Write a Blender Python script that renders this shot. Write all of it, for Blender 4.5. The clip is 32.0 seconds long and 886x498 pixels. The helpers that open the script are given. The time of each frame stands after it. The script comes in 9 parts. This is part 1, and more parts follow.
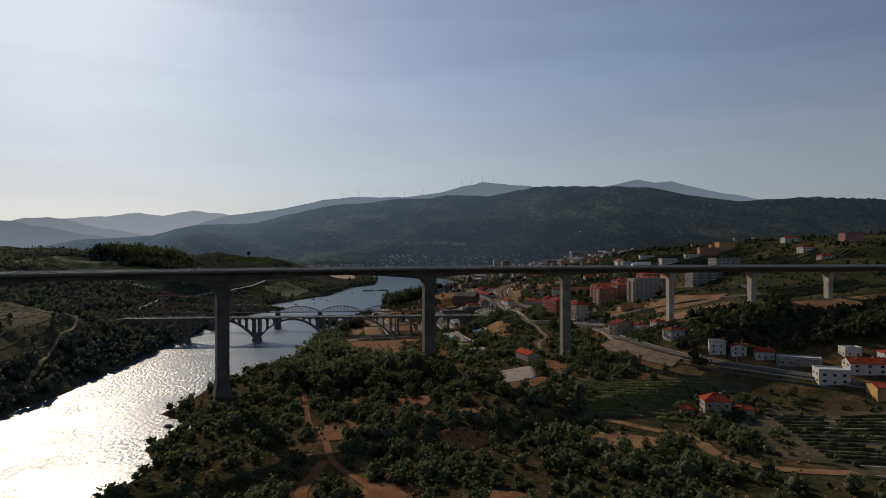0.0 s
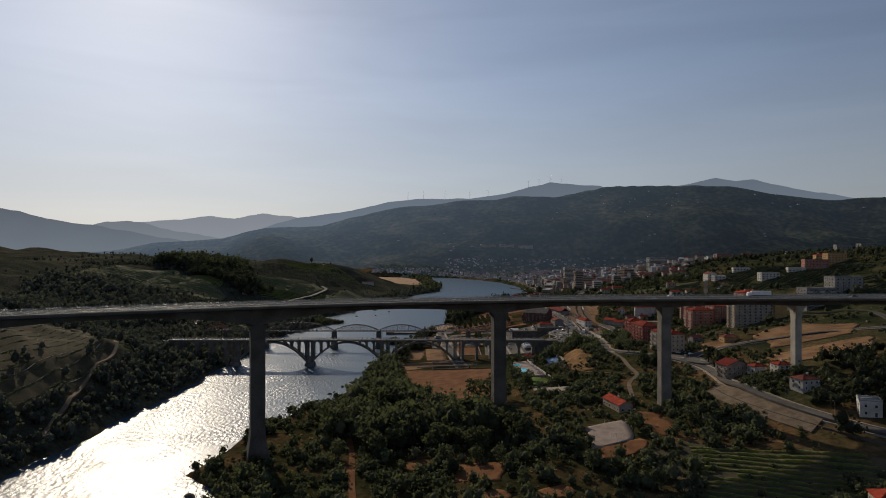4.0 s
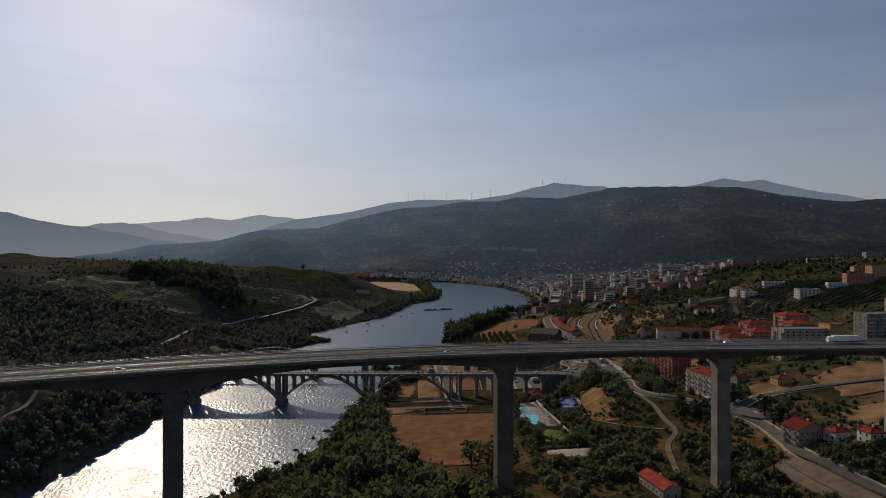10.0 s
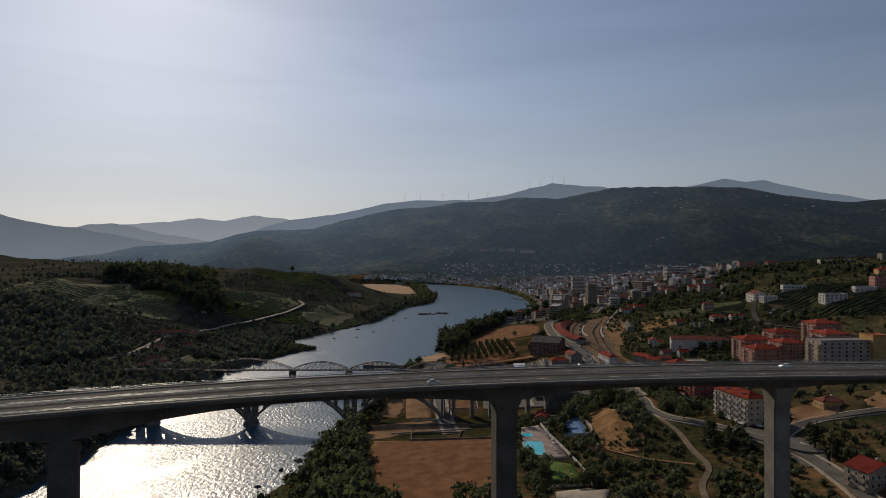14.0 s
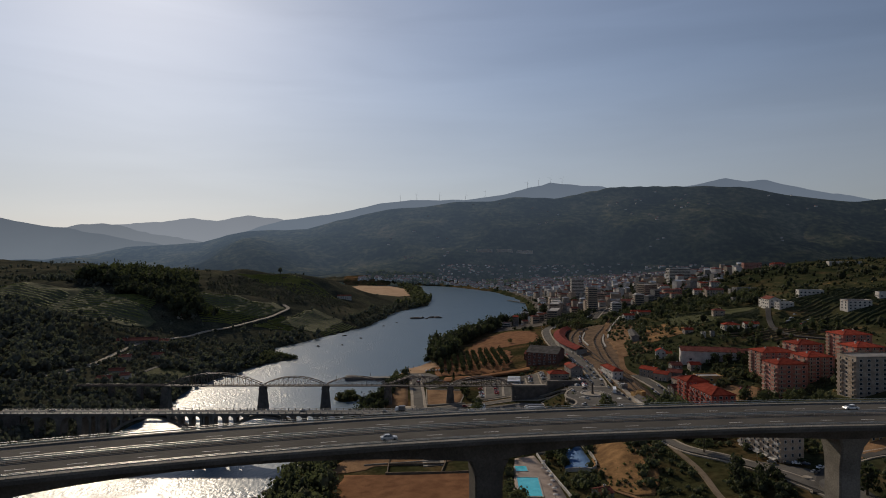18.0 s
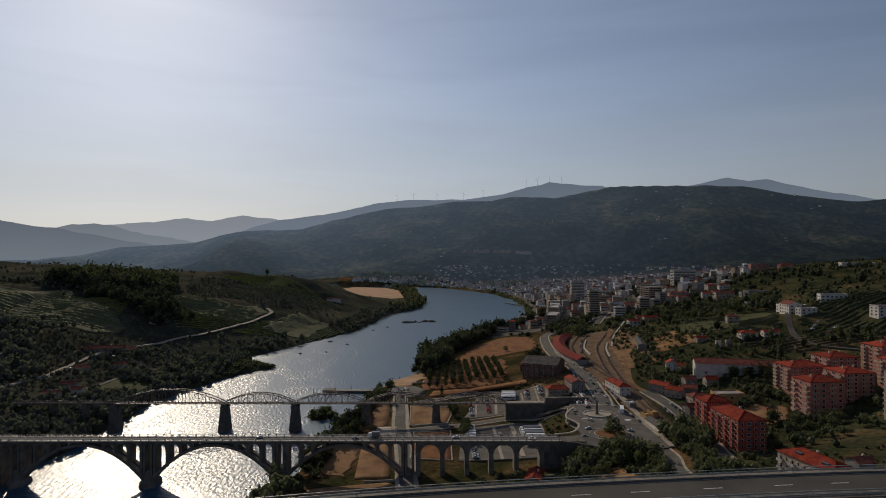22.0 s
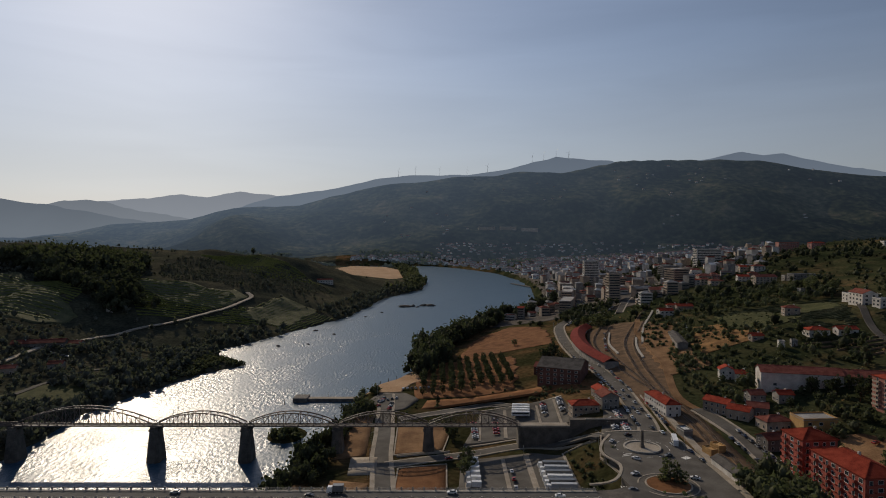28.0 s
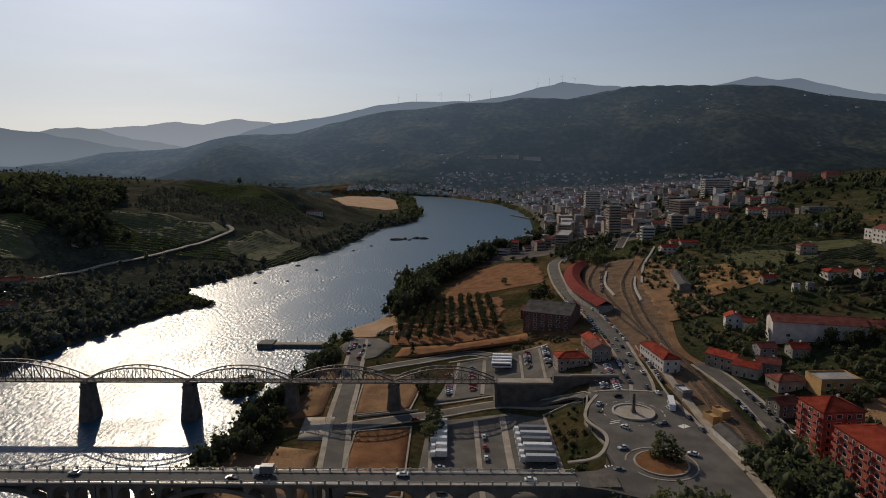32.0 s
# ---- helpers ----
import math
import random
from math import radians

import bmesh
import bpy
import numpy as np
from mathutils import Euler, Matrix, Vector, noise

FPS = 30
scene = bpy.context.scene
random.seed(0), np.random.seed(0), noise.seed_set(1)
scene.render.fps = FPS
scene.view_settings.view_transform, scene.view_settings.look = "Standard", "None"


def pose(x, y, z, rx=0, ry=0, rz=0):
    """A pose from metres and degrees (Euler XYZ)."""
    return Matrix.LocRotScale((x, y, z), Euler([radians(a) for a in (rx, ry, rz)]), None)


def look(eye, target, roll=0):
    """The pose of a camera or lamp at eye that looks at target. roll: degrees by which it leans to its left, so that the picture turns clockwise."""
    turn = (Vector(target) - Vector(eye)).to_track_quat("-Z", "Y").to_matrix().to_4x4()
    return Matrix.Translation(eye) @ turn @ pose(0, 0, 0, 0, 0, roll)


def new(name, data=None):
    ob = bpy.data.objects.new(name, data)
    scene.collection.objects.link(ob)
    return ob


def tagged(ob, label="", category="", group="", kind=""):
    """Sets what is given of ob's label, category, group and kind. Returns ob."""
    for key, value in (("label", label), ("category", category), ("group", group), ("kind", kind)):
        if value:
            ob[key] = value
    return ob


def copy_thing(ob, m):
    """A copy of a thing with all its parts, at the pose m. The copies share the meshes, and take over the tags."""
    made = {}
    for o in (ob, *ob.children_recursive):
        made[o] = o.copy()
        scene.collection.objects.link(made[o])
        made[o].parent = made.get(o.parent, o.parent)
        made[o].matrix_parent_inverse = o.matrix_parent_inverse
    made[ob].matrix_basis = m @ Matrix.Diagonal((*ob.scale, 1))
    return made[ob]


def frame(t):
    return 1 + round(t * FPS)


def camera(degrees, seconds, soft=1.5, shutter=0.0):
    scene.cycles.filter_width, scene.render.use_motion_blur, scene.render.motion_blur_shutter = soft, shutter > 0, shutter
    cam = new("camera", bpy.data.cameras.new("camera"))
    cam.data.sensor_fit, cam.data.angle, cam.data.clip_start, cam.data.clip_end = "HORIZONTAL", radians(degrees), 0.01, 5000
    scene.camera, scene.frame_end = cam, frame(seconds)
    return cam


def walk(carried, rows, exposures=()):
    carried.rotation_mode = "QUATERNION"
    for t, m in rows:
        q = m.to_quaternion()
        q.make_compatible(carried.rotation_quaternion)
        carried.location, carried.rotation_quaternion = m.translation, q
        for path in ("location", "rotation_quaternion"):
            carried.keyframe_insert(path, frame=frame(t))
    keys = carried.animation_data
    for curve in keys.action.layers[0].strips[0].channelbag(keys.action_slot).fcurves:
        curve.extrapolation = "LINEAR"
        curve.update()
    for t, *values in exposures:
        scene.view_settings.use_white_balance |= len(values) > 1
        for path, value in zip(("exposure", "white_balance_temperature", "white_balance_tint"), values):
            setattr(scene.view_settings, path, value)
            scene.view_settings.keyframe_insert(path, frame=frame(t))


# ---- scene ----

# ---- camera ----
cam = camera(70, 32.0, soft=1.0)
PATH = [
    (0.0, pose(0.04, -0.04, 100.25, 90.079, 0, -5.828)),
    (0.5, pose(0.75, 9.07, 100.99, 90.063, 0, -4.183)),
    (1.0, pose(1.34, 18.16, 102.19, 90.085, 0, -3.293)),
    (1.5, pose(1.81, 27.22, 103.87, 90.038, 0, -2.423)),
    (2.0, pose(2.16, 36.24, 105.98, 90.038, 0, -1.684)),
    (2.5, pose(2.41, 45.22, 108.49, 90.107, 0, -1.018)),
    (3.0, pose(2.56, 54.12, 111.33, 90.172, 0, -0.728)),
    (3.5, pose(2.66, 62.92, 114.39, 90.052, 0, -0.294)),
    (5.5, pose(3.32, 96.19, 125.55, 90.042, 0, 0.564)),
    (6.0, pose(3.76, 103.90, 127.37, 90.149, 0, 0.624)),
    (6.5, pose(4.34, 111.41, 128.69, 90.156, 0, 0.629)),
    (7.0, pose(5.05, 118.83, 129.62, 90.116, 0, 0.560)),
    (7.5, pose(5.85, 126.26, 130.31, 90.084, 0, 0.564)),
    (8.0, pose(6.72, 133.84, 130.93, 89.996, 0, 0.529)),
    (8.5, pose(7.58, 141.62, 131.56, 90.026, 0, 0.366)),
    (9.0, pose(8.41, 149.62, 132.22, 89.995, 0, 0.304)),
    (9.5, pose(9.15, 157.80, 132.84, 89.967, 0, 0.247)),
    (10.0, pose(9.80, 166.07, 133.31, 90.020, 0, 0.289)),
    (10.5, pose(10.33, 174.37, 133.59, 90.003, 0, 0.267)),
    (11.0, pose(10.78, 182.62, 133.65, 89.995, 0, 0.198)),
    (11.5, pose(11.20, 190.79, 133.54, 89.993, 0, 0.206)),
    (12.0, pose(11.62, 198.82, 133.32, 90.071, 0, 0.142)),
    (12.5, pose(12.11, 206.70, 133.07, 90.075, 0, 0.074)),
    (13.0, pose(12.72, 214.41, 132.88, 90.160, 0, 0.072)),
    (13.5, pose(13.46, 221.95, 132.79, 90.154, 0, 0.028)),
    (14.0, pose(14.36, 229.34, 132.83, 90.146, 0, 0.051)),
    (14.5, pose(15.40, 236.60, 133.02, 90.132, 0, 0.002)),
    (16.5, pose(20.36, 264.86, 134.47, 90.201, 0, -0.008)),
    (17.0, pose(21.67, 271.87, 134.79, 90.149, 0, -0.046)),
    (17.5, pose(22.98, 278.90, 135.02, 90.166, 0, -0.002)),
    (18.0, pose(24.31, 285.95, 135.14, 90.155, 0, -0.107)),
    (18.5, pose(25.71, 293.00, 135.14, 90.149, 0, -0.059)),
    (19.0, pose(27.17, 300.08, 135.06, 90.219, 0, -0.061)),
    (19.5, pose(28.70, 307.23, 134.92, 90.232, 0, -0.027)),
    (20.0, pose(30.26, 314.49, 134.76, 90.235, 0, -0.044)),
    (20.5, pose(31.75, 321.98, 134.65, 90.236, 0, -0.055)),
    (21.0, pose(33.12, 329.76, 134.62, 90.226, 0, -0.035)),
    (21.5, pose(34.29, 337.93, 134.70, 90.226, 0, -0.084)),
    (22.0, pose(35.22, 346.51, 134.87, 90.213, 0, -0.177)),
    (22.5, pose(35.92, 355.52, 135.08, 90.199, 0, -0.129)),
    (23.0, pose(36.39, 364.94, 135.29, 90.228, 0, -0.131)),
    (23.5, pose(36.67, 374.71, 135.47, 90.241, 0, -0.109)),
    (24.0, pose(36.81, 384.72, 135.60, 90.223, 0, -0.064)),
    (24.5, pose(36.86, 394.88, 135.70, 90.206, 0, -0.095)),
    (25.0, pose(36.90, 405.04, 135.76, 90.255, 0, -0.133)),
    (25.5, pose(37.01, 415.06, 135.80, 88.212, 0, -0.084)),
    (27.5, pose(39.64, 451.16, 135.48, 88.162, 0, 0.099)),
    (28.0, pose(41.12, 458.77, 135.23, 88.134, 0, 0.173)),
    (28.5, pose(42.96, 465.83, 134.92, 88.085, 0, 0.274)),
    (29.0, pose(45.09, 472.43, 134.60, 88.089, 0, 0.376)),
    (29.5, pose(47.44, 478.75, 134.33, 88.010, 0, 0.412)),
    (30.0, pose(49.94, 484.95, 134.16, 87.957, 0, 0.446)),
    (30.5, pose(52.51, 491.16, 134.14, 88.001, 0, 0.503)),
    (31.0, pose(55.10, 497.49, 134.30, 87.909, 0, 0.553)),
    (31.5, pose(57.70, 503.96, 134.66, 84.523, 0, 0.582)),
    (32.0, pose(60.30, 510.60, 135.23, 81.732, 0, 0.613)),
]
walk(cam, PATH, [(0, -0.67), (2, -0.71), (6, -0.77), (22, -0.8), (30, -0.79), (32, -0.69)])

# ---- light ----
SUN_AZIMUTH, SUN_HEIGHT = radians(-26), radians(27)
world = bpy.data.worlds.new("world")
scene.world = world
world.use_nodes = True
wn = world.node_tree.nodes
sky = wn.new("ShaderNodeTexSky")
sky.sky_type, sky.sun_disc = "NISHITA", False
sky.sun_elevation, sky.sun_rotation = SUN_HEIGHT, SUN_AZIMUTH
sky.air_density, sky.dust_density, sky.ozone_density = 1.0, 0.6, 2.5
pale = wn.new("ShaderNodeHueSaturation")
pale.inputs["Saturation"].default_value = 0.72
world.node_tree.links.new(sky.outputs[0], pale.inputs["Color"])
cool = wn.new("ShaderNodeMixRGB")
cool.blend_type = "MULTIPLY"
cool.inputs["Fac"].default_value, cool.inputs["Color2"].default_value = 1.0, (0.93, 0.985, 1.13, 1)
world.node_tree.links.new(pale.outputs[0], cool.inputs["Color1"])
# thin high veil of cloud
where, squash, veil, thin, cloudy = wn.new("ShaderNodeTexCoord"), wn.new("ShaderNodeMapping"), wn.new("ShaderNodeTexNoise"), wn.new("ShaderNodeMapRange"), wn.new("ShaderNodeVectorMath")
squash.inputs["Scale"].default_value = (1.2, 1.2, 9.0)
squash.inputs["Rotation"].default_value = (0.12, -0.1, 0.3)
veil.inputs["Scale"].default_value, veil.inputs["Detail"].default_value, veil.inputs["Distortion"].default_value = 2.2, 6, 0.6
thin.inputs["From Min"].default_value, thin.inputs["From Max"].default_value = 0.3, 0.72
thin.inputs["To Min"].default_value, thin.inputs["To Max"].default_value = 0.95, 1.07
cloudy.operation = "SCALE"
world.node_tree.links.new(where.outputs["Generated"], squash.inputs["Vector"])
world.node_tree.links.new(squash.outputs["Vector"], veil.inputs["Vector"])
world.node_tree.links.new(veil.outputs["Fac"], thin.inputs["Value"])
world.node_tree.links.new(cool.outputs[0], cloudy.inputs[0])
world.node_tree.links.new(thin.outputs["Result"], cloudy.inputs["Scale"])
# haze along the horizon, all round
split, low, hazy, cap = wn.new("ShaderNodeSeparateXYZ"), wn.new("ShaderNodeMapRange"), wn.new("ShaderNodeMixRGB"), wn.new("ShaderNodeVectorMath")
low.interpolation_type = "SMOOTHSTEP"
low.inputs["From Min"].default_value, low.inputs["From Max"].default_value = 0.3, 0.02
low.inputs["To Min"].default_value, low.inputs["To Max"].default_value = 0.0, 0.42
hazy.inputs["Color2"].default_value = (7.4, 7.35, 7.5, 1)
cap.operation = "DIVIDE"
soft_top = wn.new("ShaderNodeVectorMath")
soft_top.operation = "MULTIPLY_ADD"
soft_top.inputs[1].default_value, soft_top.inputs[2].default_value = (0.02, 0.02, 0.02), (0.81, 0.81, 0.81)
world.node_tree.links.new(where.outputs["Generated"], split.inputs[0])
world.node_tree.links.new(split.outputs["Z"], low.inputs["Value"])
world.node_tree.links.new(low.outputs["Result"], hazy.inputs["Fac"])
world.node_tree.links.new(cloudy.outputs["Vector"], cap.inputs[0])
world.node_tree.links.new(cloudy.outputs["Vector"], soft_top.inputs[0])
world.node_tree.links.new(soft_top.outputs["Vector"], cap.inputs[1])
world.node_tree.links.new(cap.outputs["Vector"], hazy.inputs["Color1"])
# ramp laid over the sky: darkest about seventy degrees from the sun, paler towards and away from it
# the side away from the sun is kept bright to fill shaded faces
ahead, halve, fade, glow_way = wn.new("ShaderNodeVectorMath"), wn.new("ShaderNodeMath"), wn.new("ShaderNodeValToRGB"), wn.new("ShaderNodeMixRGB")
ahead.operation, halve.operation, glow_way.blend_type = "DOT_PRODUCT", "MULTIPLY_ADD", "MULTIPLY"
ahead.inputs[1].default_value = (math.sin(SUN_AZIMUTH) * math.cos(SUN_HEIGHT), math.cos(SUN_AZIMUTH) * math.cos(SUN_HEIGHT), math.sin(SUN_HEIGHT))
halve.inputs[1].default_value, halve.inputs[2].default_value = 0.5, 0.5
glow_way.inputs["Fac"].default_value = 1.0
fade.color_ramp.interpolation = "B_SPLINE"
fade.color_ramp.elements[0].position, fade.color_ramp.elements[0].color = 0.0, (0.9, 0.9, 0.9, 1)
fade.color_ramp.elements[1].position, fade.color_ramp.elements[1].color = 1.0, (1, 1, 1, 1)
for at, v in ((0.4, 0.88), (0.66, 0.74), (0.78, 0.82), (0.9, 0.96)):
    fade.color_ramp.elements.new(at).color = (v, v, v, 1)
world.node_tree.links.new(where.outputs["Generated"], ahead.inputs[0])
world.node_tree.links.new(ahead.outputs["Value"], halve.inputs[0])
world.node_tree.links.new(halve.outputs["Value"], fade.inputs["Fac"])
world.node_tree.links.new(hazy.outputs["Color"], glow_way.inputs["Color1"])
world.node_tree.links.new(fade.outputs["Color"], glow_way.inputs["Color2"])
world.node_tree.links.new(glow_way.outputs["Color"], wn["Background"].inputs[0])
wn["Background"].inputs[1].default_value = 0.1
lamp = bpy.data.lights.new("sun", "SUN")
lamp.energy, lamp.angle, lamp.color = 4.8, radians(0.6), (1.0, 0.85, 0.66)
sun = new("sun", lamp)
sun_way = Vector((math.sin(SUN_AZIMUTH) * math.cos(SUN_HEIGHT), math.cos(SUN_AZIMUTH) * math.cos(SUN_HEIGHT), math.sin(SUN_HEIGHT)))
sun.matrix_world = look(sun_way * 900 + Vector((0, 700, 0)), (0, 700, 0))

# ---- small helpers ----
rng = random.Random(7)


def surface(name, first, second, size=2.0, rough=0.85, bump=0.25, fine=0.25, vary=0.0, metal=0.0, third=None, spec=0.3, island=False):
    """A two-scale mottled surface: large patches from first to second (to third), fine grain in tone and relief."""
    mat = bpy.data.materials.new(name)
    mat.use_nodes = True
    nodes, links = mat.node_tree.nodes, mat.node_tree.links
    bsdf = nodes["Principled BSDF"]
    geo = nodes.new("ShaderNodeNewGeometry")
    big, small = nodes.new("ShaderNodeTexNoise"), nodes.new("ShaderNodeTexNoise")
    big.inputs["Scale"].default_value, big.inputs["Detail"].default_value = 1.0 / size, 5
    small.inputs["Scale"].default_value, small.inputs["Detail"].default_value = 1.0 / fine, 3
    for n in (big, small):
        links.new(geo.outputs["Position"], n.inputs["Vector"])
    tone = nodes.new("ShaderNodeValToRGB")
    tone.color_ramp.elements[0].position, tone.color_ramp.elements[1].position = 0.36, 0.64
    tone.color_ramp.elements[0].color, tone.color_ramp.elements[1].color = (*first, 1), (*second, 1)
    if third:
        e = tone.color_ramp.elements.new(0.52)
        e.color = (*third, 1)
    links.new(big.outputs["Fac"], tone.inputs["Fac"])
    shade = nodes.new("ShaderNodeMapRange")
    shade.inputs["From Min"].default_value, shade.inputs["From Max"].default_value = 0.3, 0.7
    shade.inputs["To Min"].default_value, shade.inputs["To Max"].default_value = 0.78, 1.2
    links.new(small.outputs["Fac"], shade.inputs["Value"])
    mix = nodes.new("ShaderNodeVectorMath")
    mix.operation = "SCALE"
    links.new(tone.outputs["Color"], mix.inputs[0])
    last = shade.outputs["Result"]
    if vary:
        info = nodes.new("ShaderNodeNewGeometry" if island else "ShaderNodeObjectInfo")
        own = nodes.new("ShaderNodeMapRange")
        own.inputs["To Min"].default_value, own.inputs["To Max"].default_value = 1 - vary, 1 + vary
        links.new(info.outputs["Random Per Island" if island else "Random"], own.inputs["Value"])
        mul = nodes.new("ShaderNodeMath")
        mul.operation = "MULTIPLY"
        links.new(last, mul.inputs[0]), links.new(own.outputs["Result"], mul.inputs[1])
        last = mul.outputs["Value"]
    links.new(last, mix.inputs["Scale"])
    links.new(mix.outputs["Vector"], bsdf.inputs["Base Color"])
    bsdf.inputs["Roughness"].default_value, bsdf.inputs["Metallic"].default_value = rough, metal
    bsdf.inputs["Specular IOR Level"].default_value = spec
    if bump:
        relief = nodes.new("ShaderNodeBump")
        relief.inputs["Strength"].default_value, relief.inputs["Distance"].default_value = bump, fine * 0.5
        links.new(small.outputs["Fac"], relief.inputs["Height"])
        links.new(relief.outputs["Normal"], bsdf.inputs["Normal"])
    return mat


def mesh(name, verts, faces, mats, which=None, smooth=False):
    me = bpy.data.meshes.new(name)
    me.from_pydata([tuple(v) for v in verts], [], [tuple(f) for f in faces])
    for m in mats if isinstance(mats, (list, tuple)) else [mats]:
        me.materials.append(m)
    if which:
        me.polygons.foreach_set("material_index", which)
    if smooth:
        me.polygons.foreach_set("use_smooth", [True] * len(me.polygons))
    me.update()
    return me


def big_mesh(name, verts, quads, mat, smooth=False):
    """A mesh from arrays of vertices (n, 3) and quads (m, 4)."""
    me = bpy.data.meshes.new(name)
    n, m = len(verts), len(quads)
    me.vertices.add(n)
    me.vertices.foreach_set("co", np.asarray(verts, np.float32).ravel())
    me.loops.add(m * 4)
    me.loops.foreach_set("vertex_index", np.asarray(quads, np.int32).ravel())
    me.polygons.add(m)
    me.polygons.foreach_set("loop_start", np.arange(0, m * 4, 4, dtype=np.int32))
    me.polygons.foreach_set("loop_total", np.full(m, 4, np.int32))
    if smooth:
        me.polygons.foreach_set("use_smooth", np.ones(m, bool))
    me.materials.append(mat)
    me.update(calc_edges=True)
    return me


def thing(name, m, label, category, group="", kind=""):
    """An empty at the base of a thing, which parents its parts."""
    ob = new(name)
    ob.empty_display_size = 0.5
    ob.matrix_world = m
    return tagged(ob, label, category, group, kind)


def part(name, me, parent, m=None, label=""):
    ob = new(name, me)
    ob.parent = parent
    if m is not None:
        ob.matrix_basis = m
    return tagged(ob, label)


def single(name, me, label, category, m=None, group="", kind=""):
    ob = new(name, me)
    if m is not None:
        ob.matrix_world = m
    return tagged(ob, label, category, group, kind)


class Shape:
    """Gathers boxes, prisms and sweeps into one mesh."""

    def __init__(self):
        self.v, self.f, self.k = [], [], []

    def add(self, verts, faces, k=0):
        n = len(self.v)
        self.v += [tuple(p) for p in verts]
        self.f += [tuple(i + n for i in f) for f in faces]
        self.k += [k] * len(faces)
        return self

    def box(self, x0, x1, y0, y1, z0, z1, k=0, taper=0.0):
        t = taper
        v = [(x0, y0, z0), (x1, y0, z0), (x1, y1, z0), (x0, y1, z0), (x0 + t, y0 + t, z1), (x1 - t, y0 + t, z1), (x1 - t, y1 - t, z1), (x0 + t, y1 - t, z1)]
        return self.add(v, [(3, 2, 1, 0), (4, 5, 6, 7), (0, 1, 5, 4), (1, 2, 6, 5), (2, 3, 7, 6), (3, 0, 4, 7)], k)

    def bar(self, a, b, w, h, k=0):
        """A straight bar of w by h from a to b."""
        a, b = Vector(a), Vector(b)
        d = (b - a).normalized()
        s = d.cross((0, 0, 1))
        s = Vector((1, 0, 0)) if s.length < 1e-3 else s.normalized()
        u = s.cross(d)
        v = [p + s * (w / 2 * i) + u * (h / 2 * j) for p in (a, b) for i, j in ((-1, -1), (1, -1), (1, 1), (-1, 1))]
        return self.add(v, [(3, 2, 1, 0), (4, 5, 6, 7), (0, 1, 5, 4), (1, 2, 6, 5), (2, 3, 7, 6), (3, 0, 4, 7)], k)

    def sweep(self, rings, closed=True, caps=True, k=0):
        n, m = len(rings[0]), len(self.v)
        self.v += [tuple(p) for r in rings for p in r]
        for a in range(len(rings) - 1):
            for i in range(n if closed else n - 1):
                j = (i + 1) % n
                self.f.append((m + a * n + i, m + a * n + j, m + (a + 1) * n + j, m + (a + 1) * n + i))
                self.k.append(k)
        if caps and closed:
            self.f.append(tuple(m + i for i in reversed(range(n))))
            self.f.append(tuple(m + (len(rings) - 1) * n + i for i in range(n)))
            self.k += [k, k]
        return self

    def tube(self, p, q, r, sides=8, r2=None, k=0):
        p, q = Vector(p), Vector(q)
        d = (q - p).normalized()
        s = d.cross((0, 0, 1))
        s = Vector((1, 0, 0)) if s.length < 1e-3 else s.normalized()
        u = s.cross(d)
        rings = []
        for c, rad in ((p, r), (q, r if r2 is None else r2)):
            rings.append([c + (s * math.cos(2 * math.pi * i / sides) + u * math.sin(2 * math.pi * i / sides)) * rad for i in range(sides)])
        return self.sweep(rings, k=k)

    def done(self, name, mats, smooth=False):
        return mesh(name, self.v, self.f, mats, self.k, smooth)


def curve_points(points, step=4.0):
    """Even points on a smooth line through the given ones."""
    p = [Vector((*q, 0)) if len(q) == 2 else Vector(q) for q in points]
    p = [p[0] * 2 - p[1], *p, p[-1] * 2 - p[-2]]
    out = []
    for a, b, c, d in zip(p, p[1:], p[2:], p[3:]):
        n = max(1, int((c - b).length / step))
        for i in range(n):
            t = i / n
            out.append(0.5 * (2 * b + (c - a) * t + (2 * a - 5 * b + 4 * c - d) * t * t + (3 * b - a - 3 * c + d) * t ** 3))
    return out + [p[-2]]


def sideways(line):
    out = []
    for i, p in enumerate(line):
        d = line[min(i + 1, len(line) - 1)] - line[max(i - 1, 0)]
        out.append(Vector((-d.y, d.x, 0)).normalized())
    return out


def ribbon(name, points, width, mat, lift=0.3, shift=0.0, skirt=1.2, step=4.0, smooth_z=3):
    """A strip of road or path laid on the land, with earth sides."""
    line = curve_points(points, step)
    side = sideways(line)
    mid = [p + s * shift for p, s in zip(line, side)]
    z = np.array([max(level(p.x + s.x * k * width / 2, p.y + s.y * k * width / 2) for k in (-1, 0, 1)) for p, s in zip(mid, side)]) + lift
    for _ in range(smooth_z):
        z[1:-1] = np.maximum(z[1:-1], (z[:-2] + z[2:]) / 2)
    shape = Shape()
    rings = []
    for p, s, h in zip(mid, side, z):
        a, b = p + s * width / 2, p - s * width / 2
        rings.append([(a.x, a.y, h - skirt), (a.x, a.y, h), (b.x, b.y, h), (b.x, b.y, h - skirt)])
    return shape.sweep(rings, closed=True).done(name, mat)


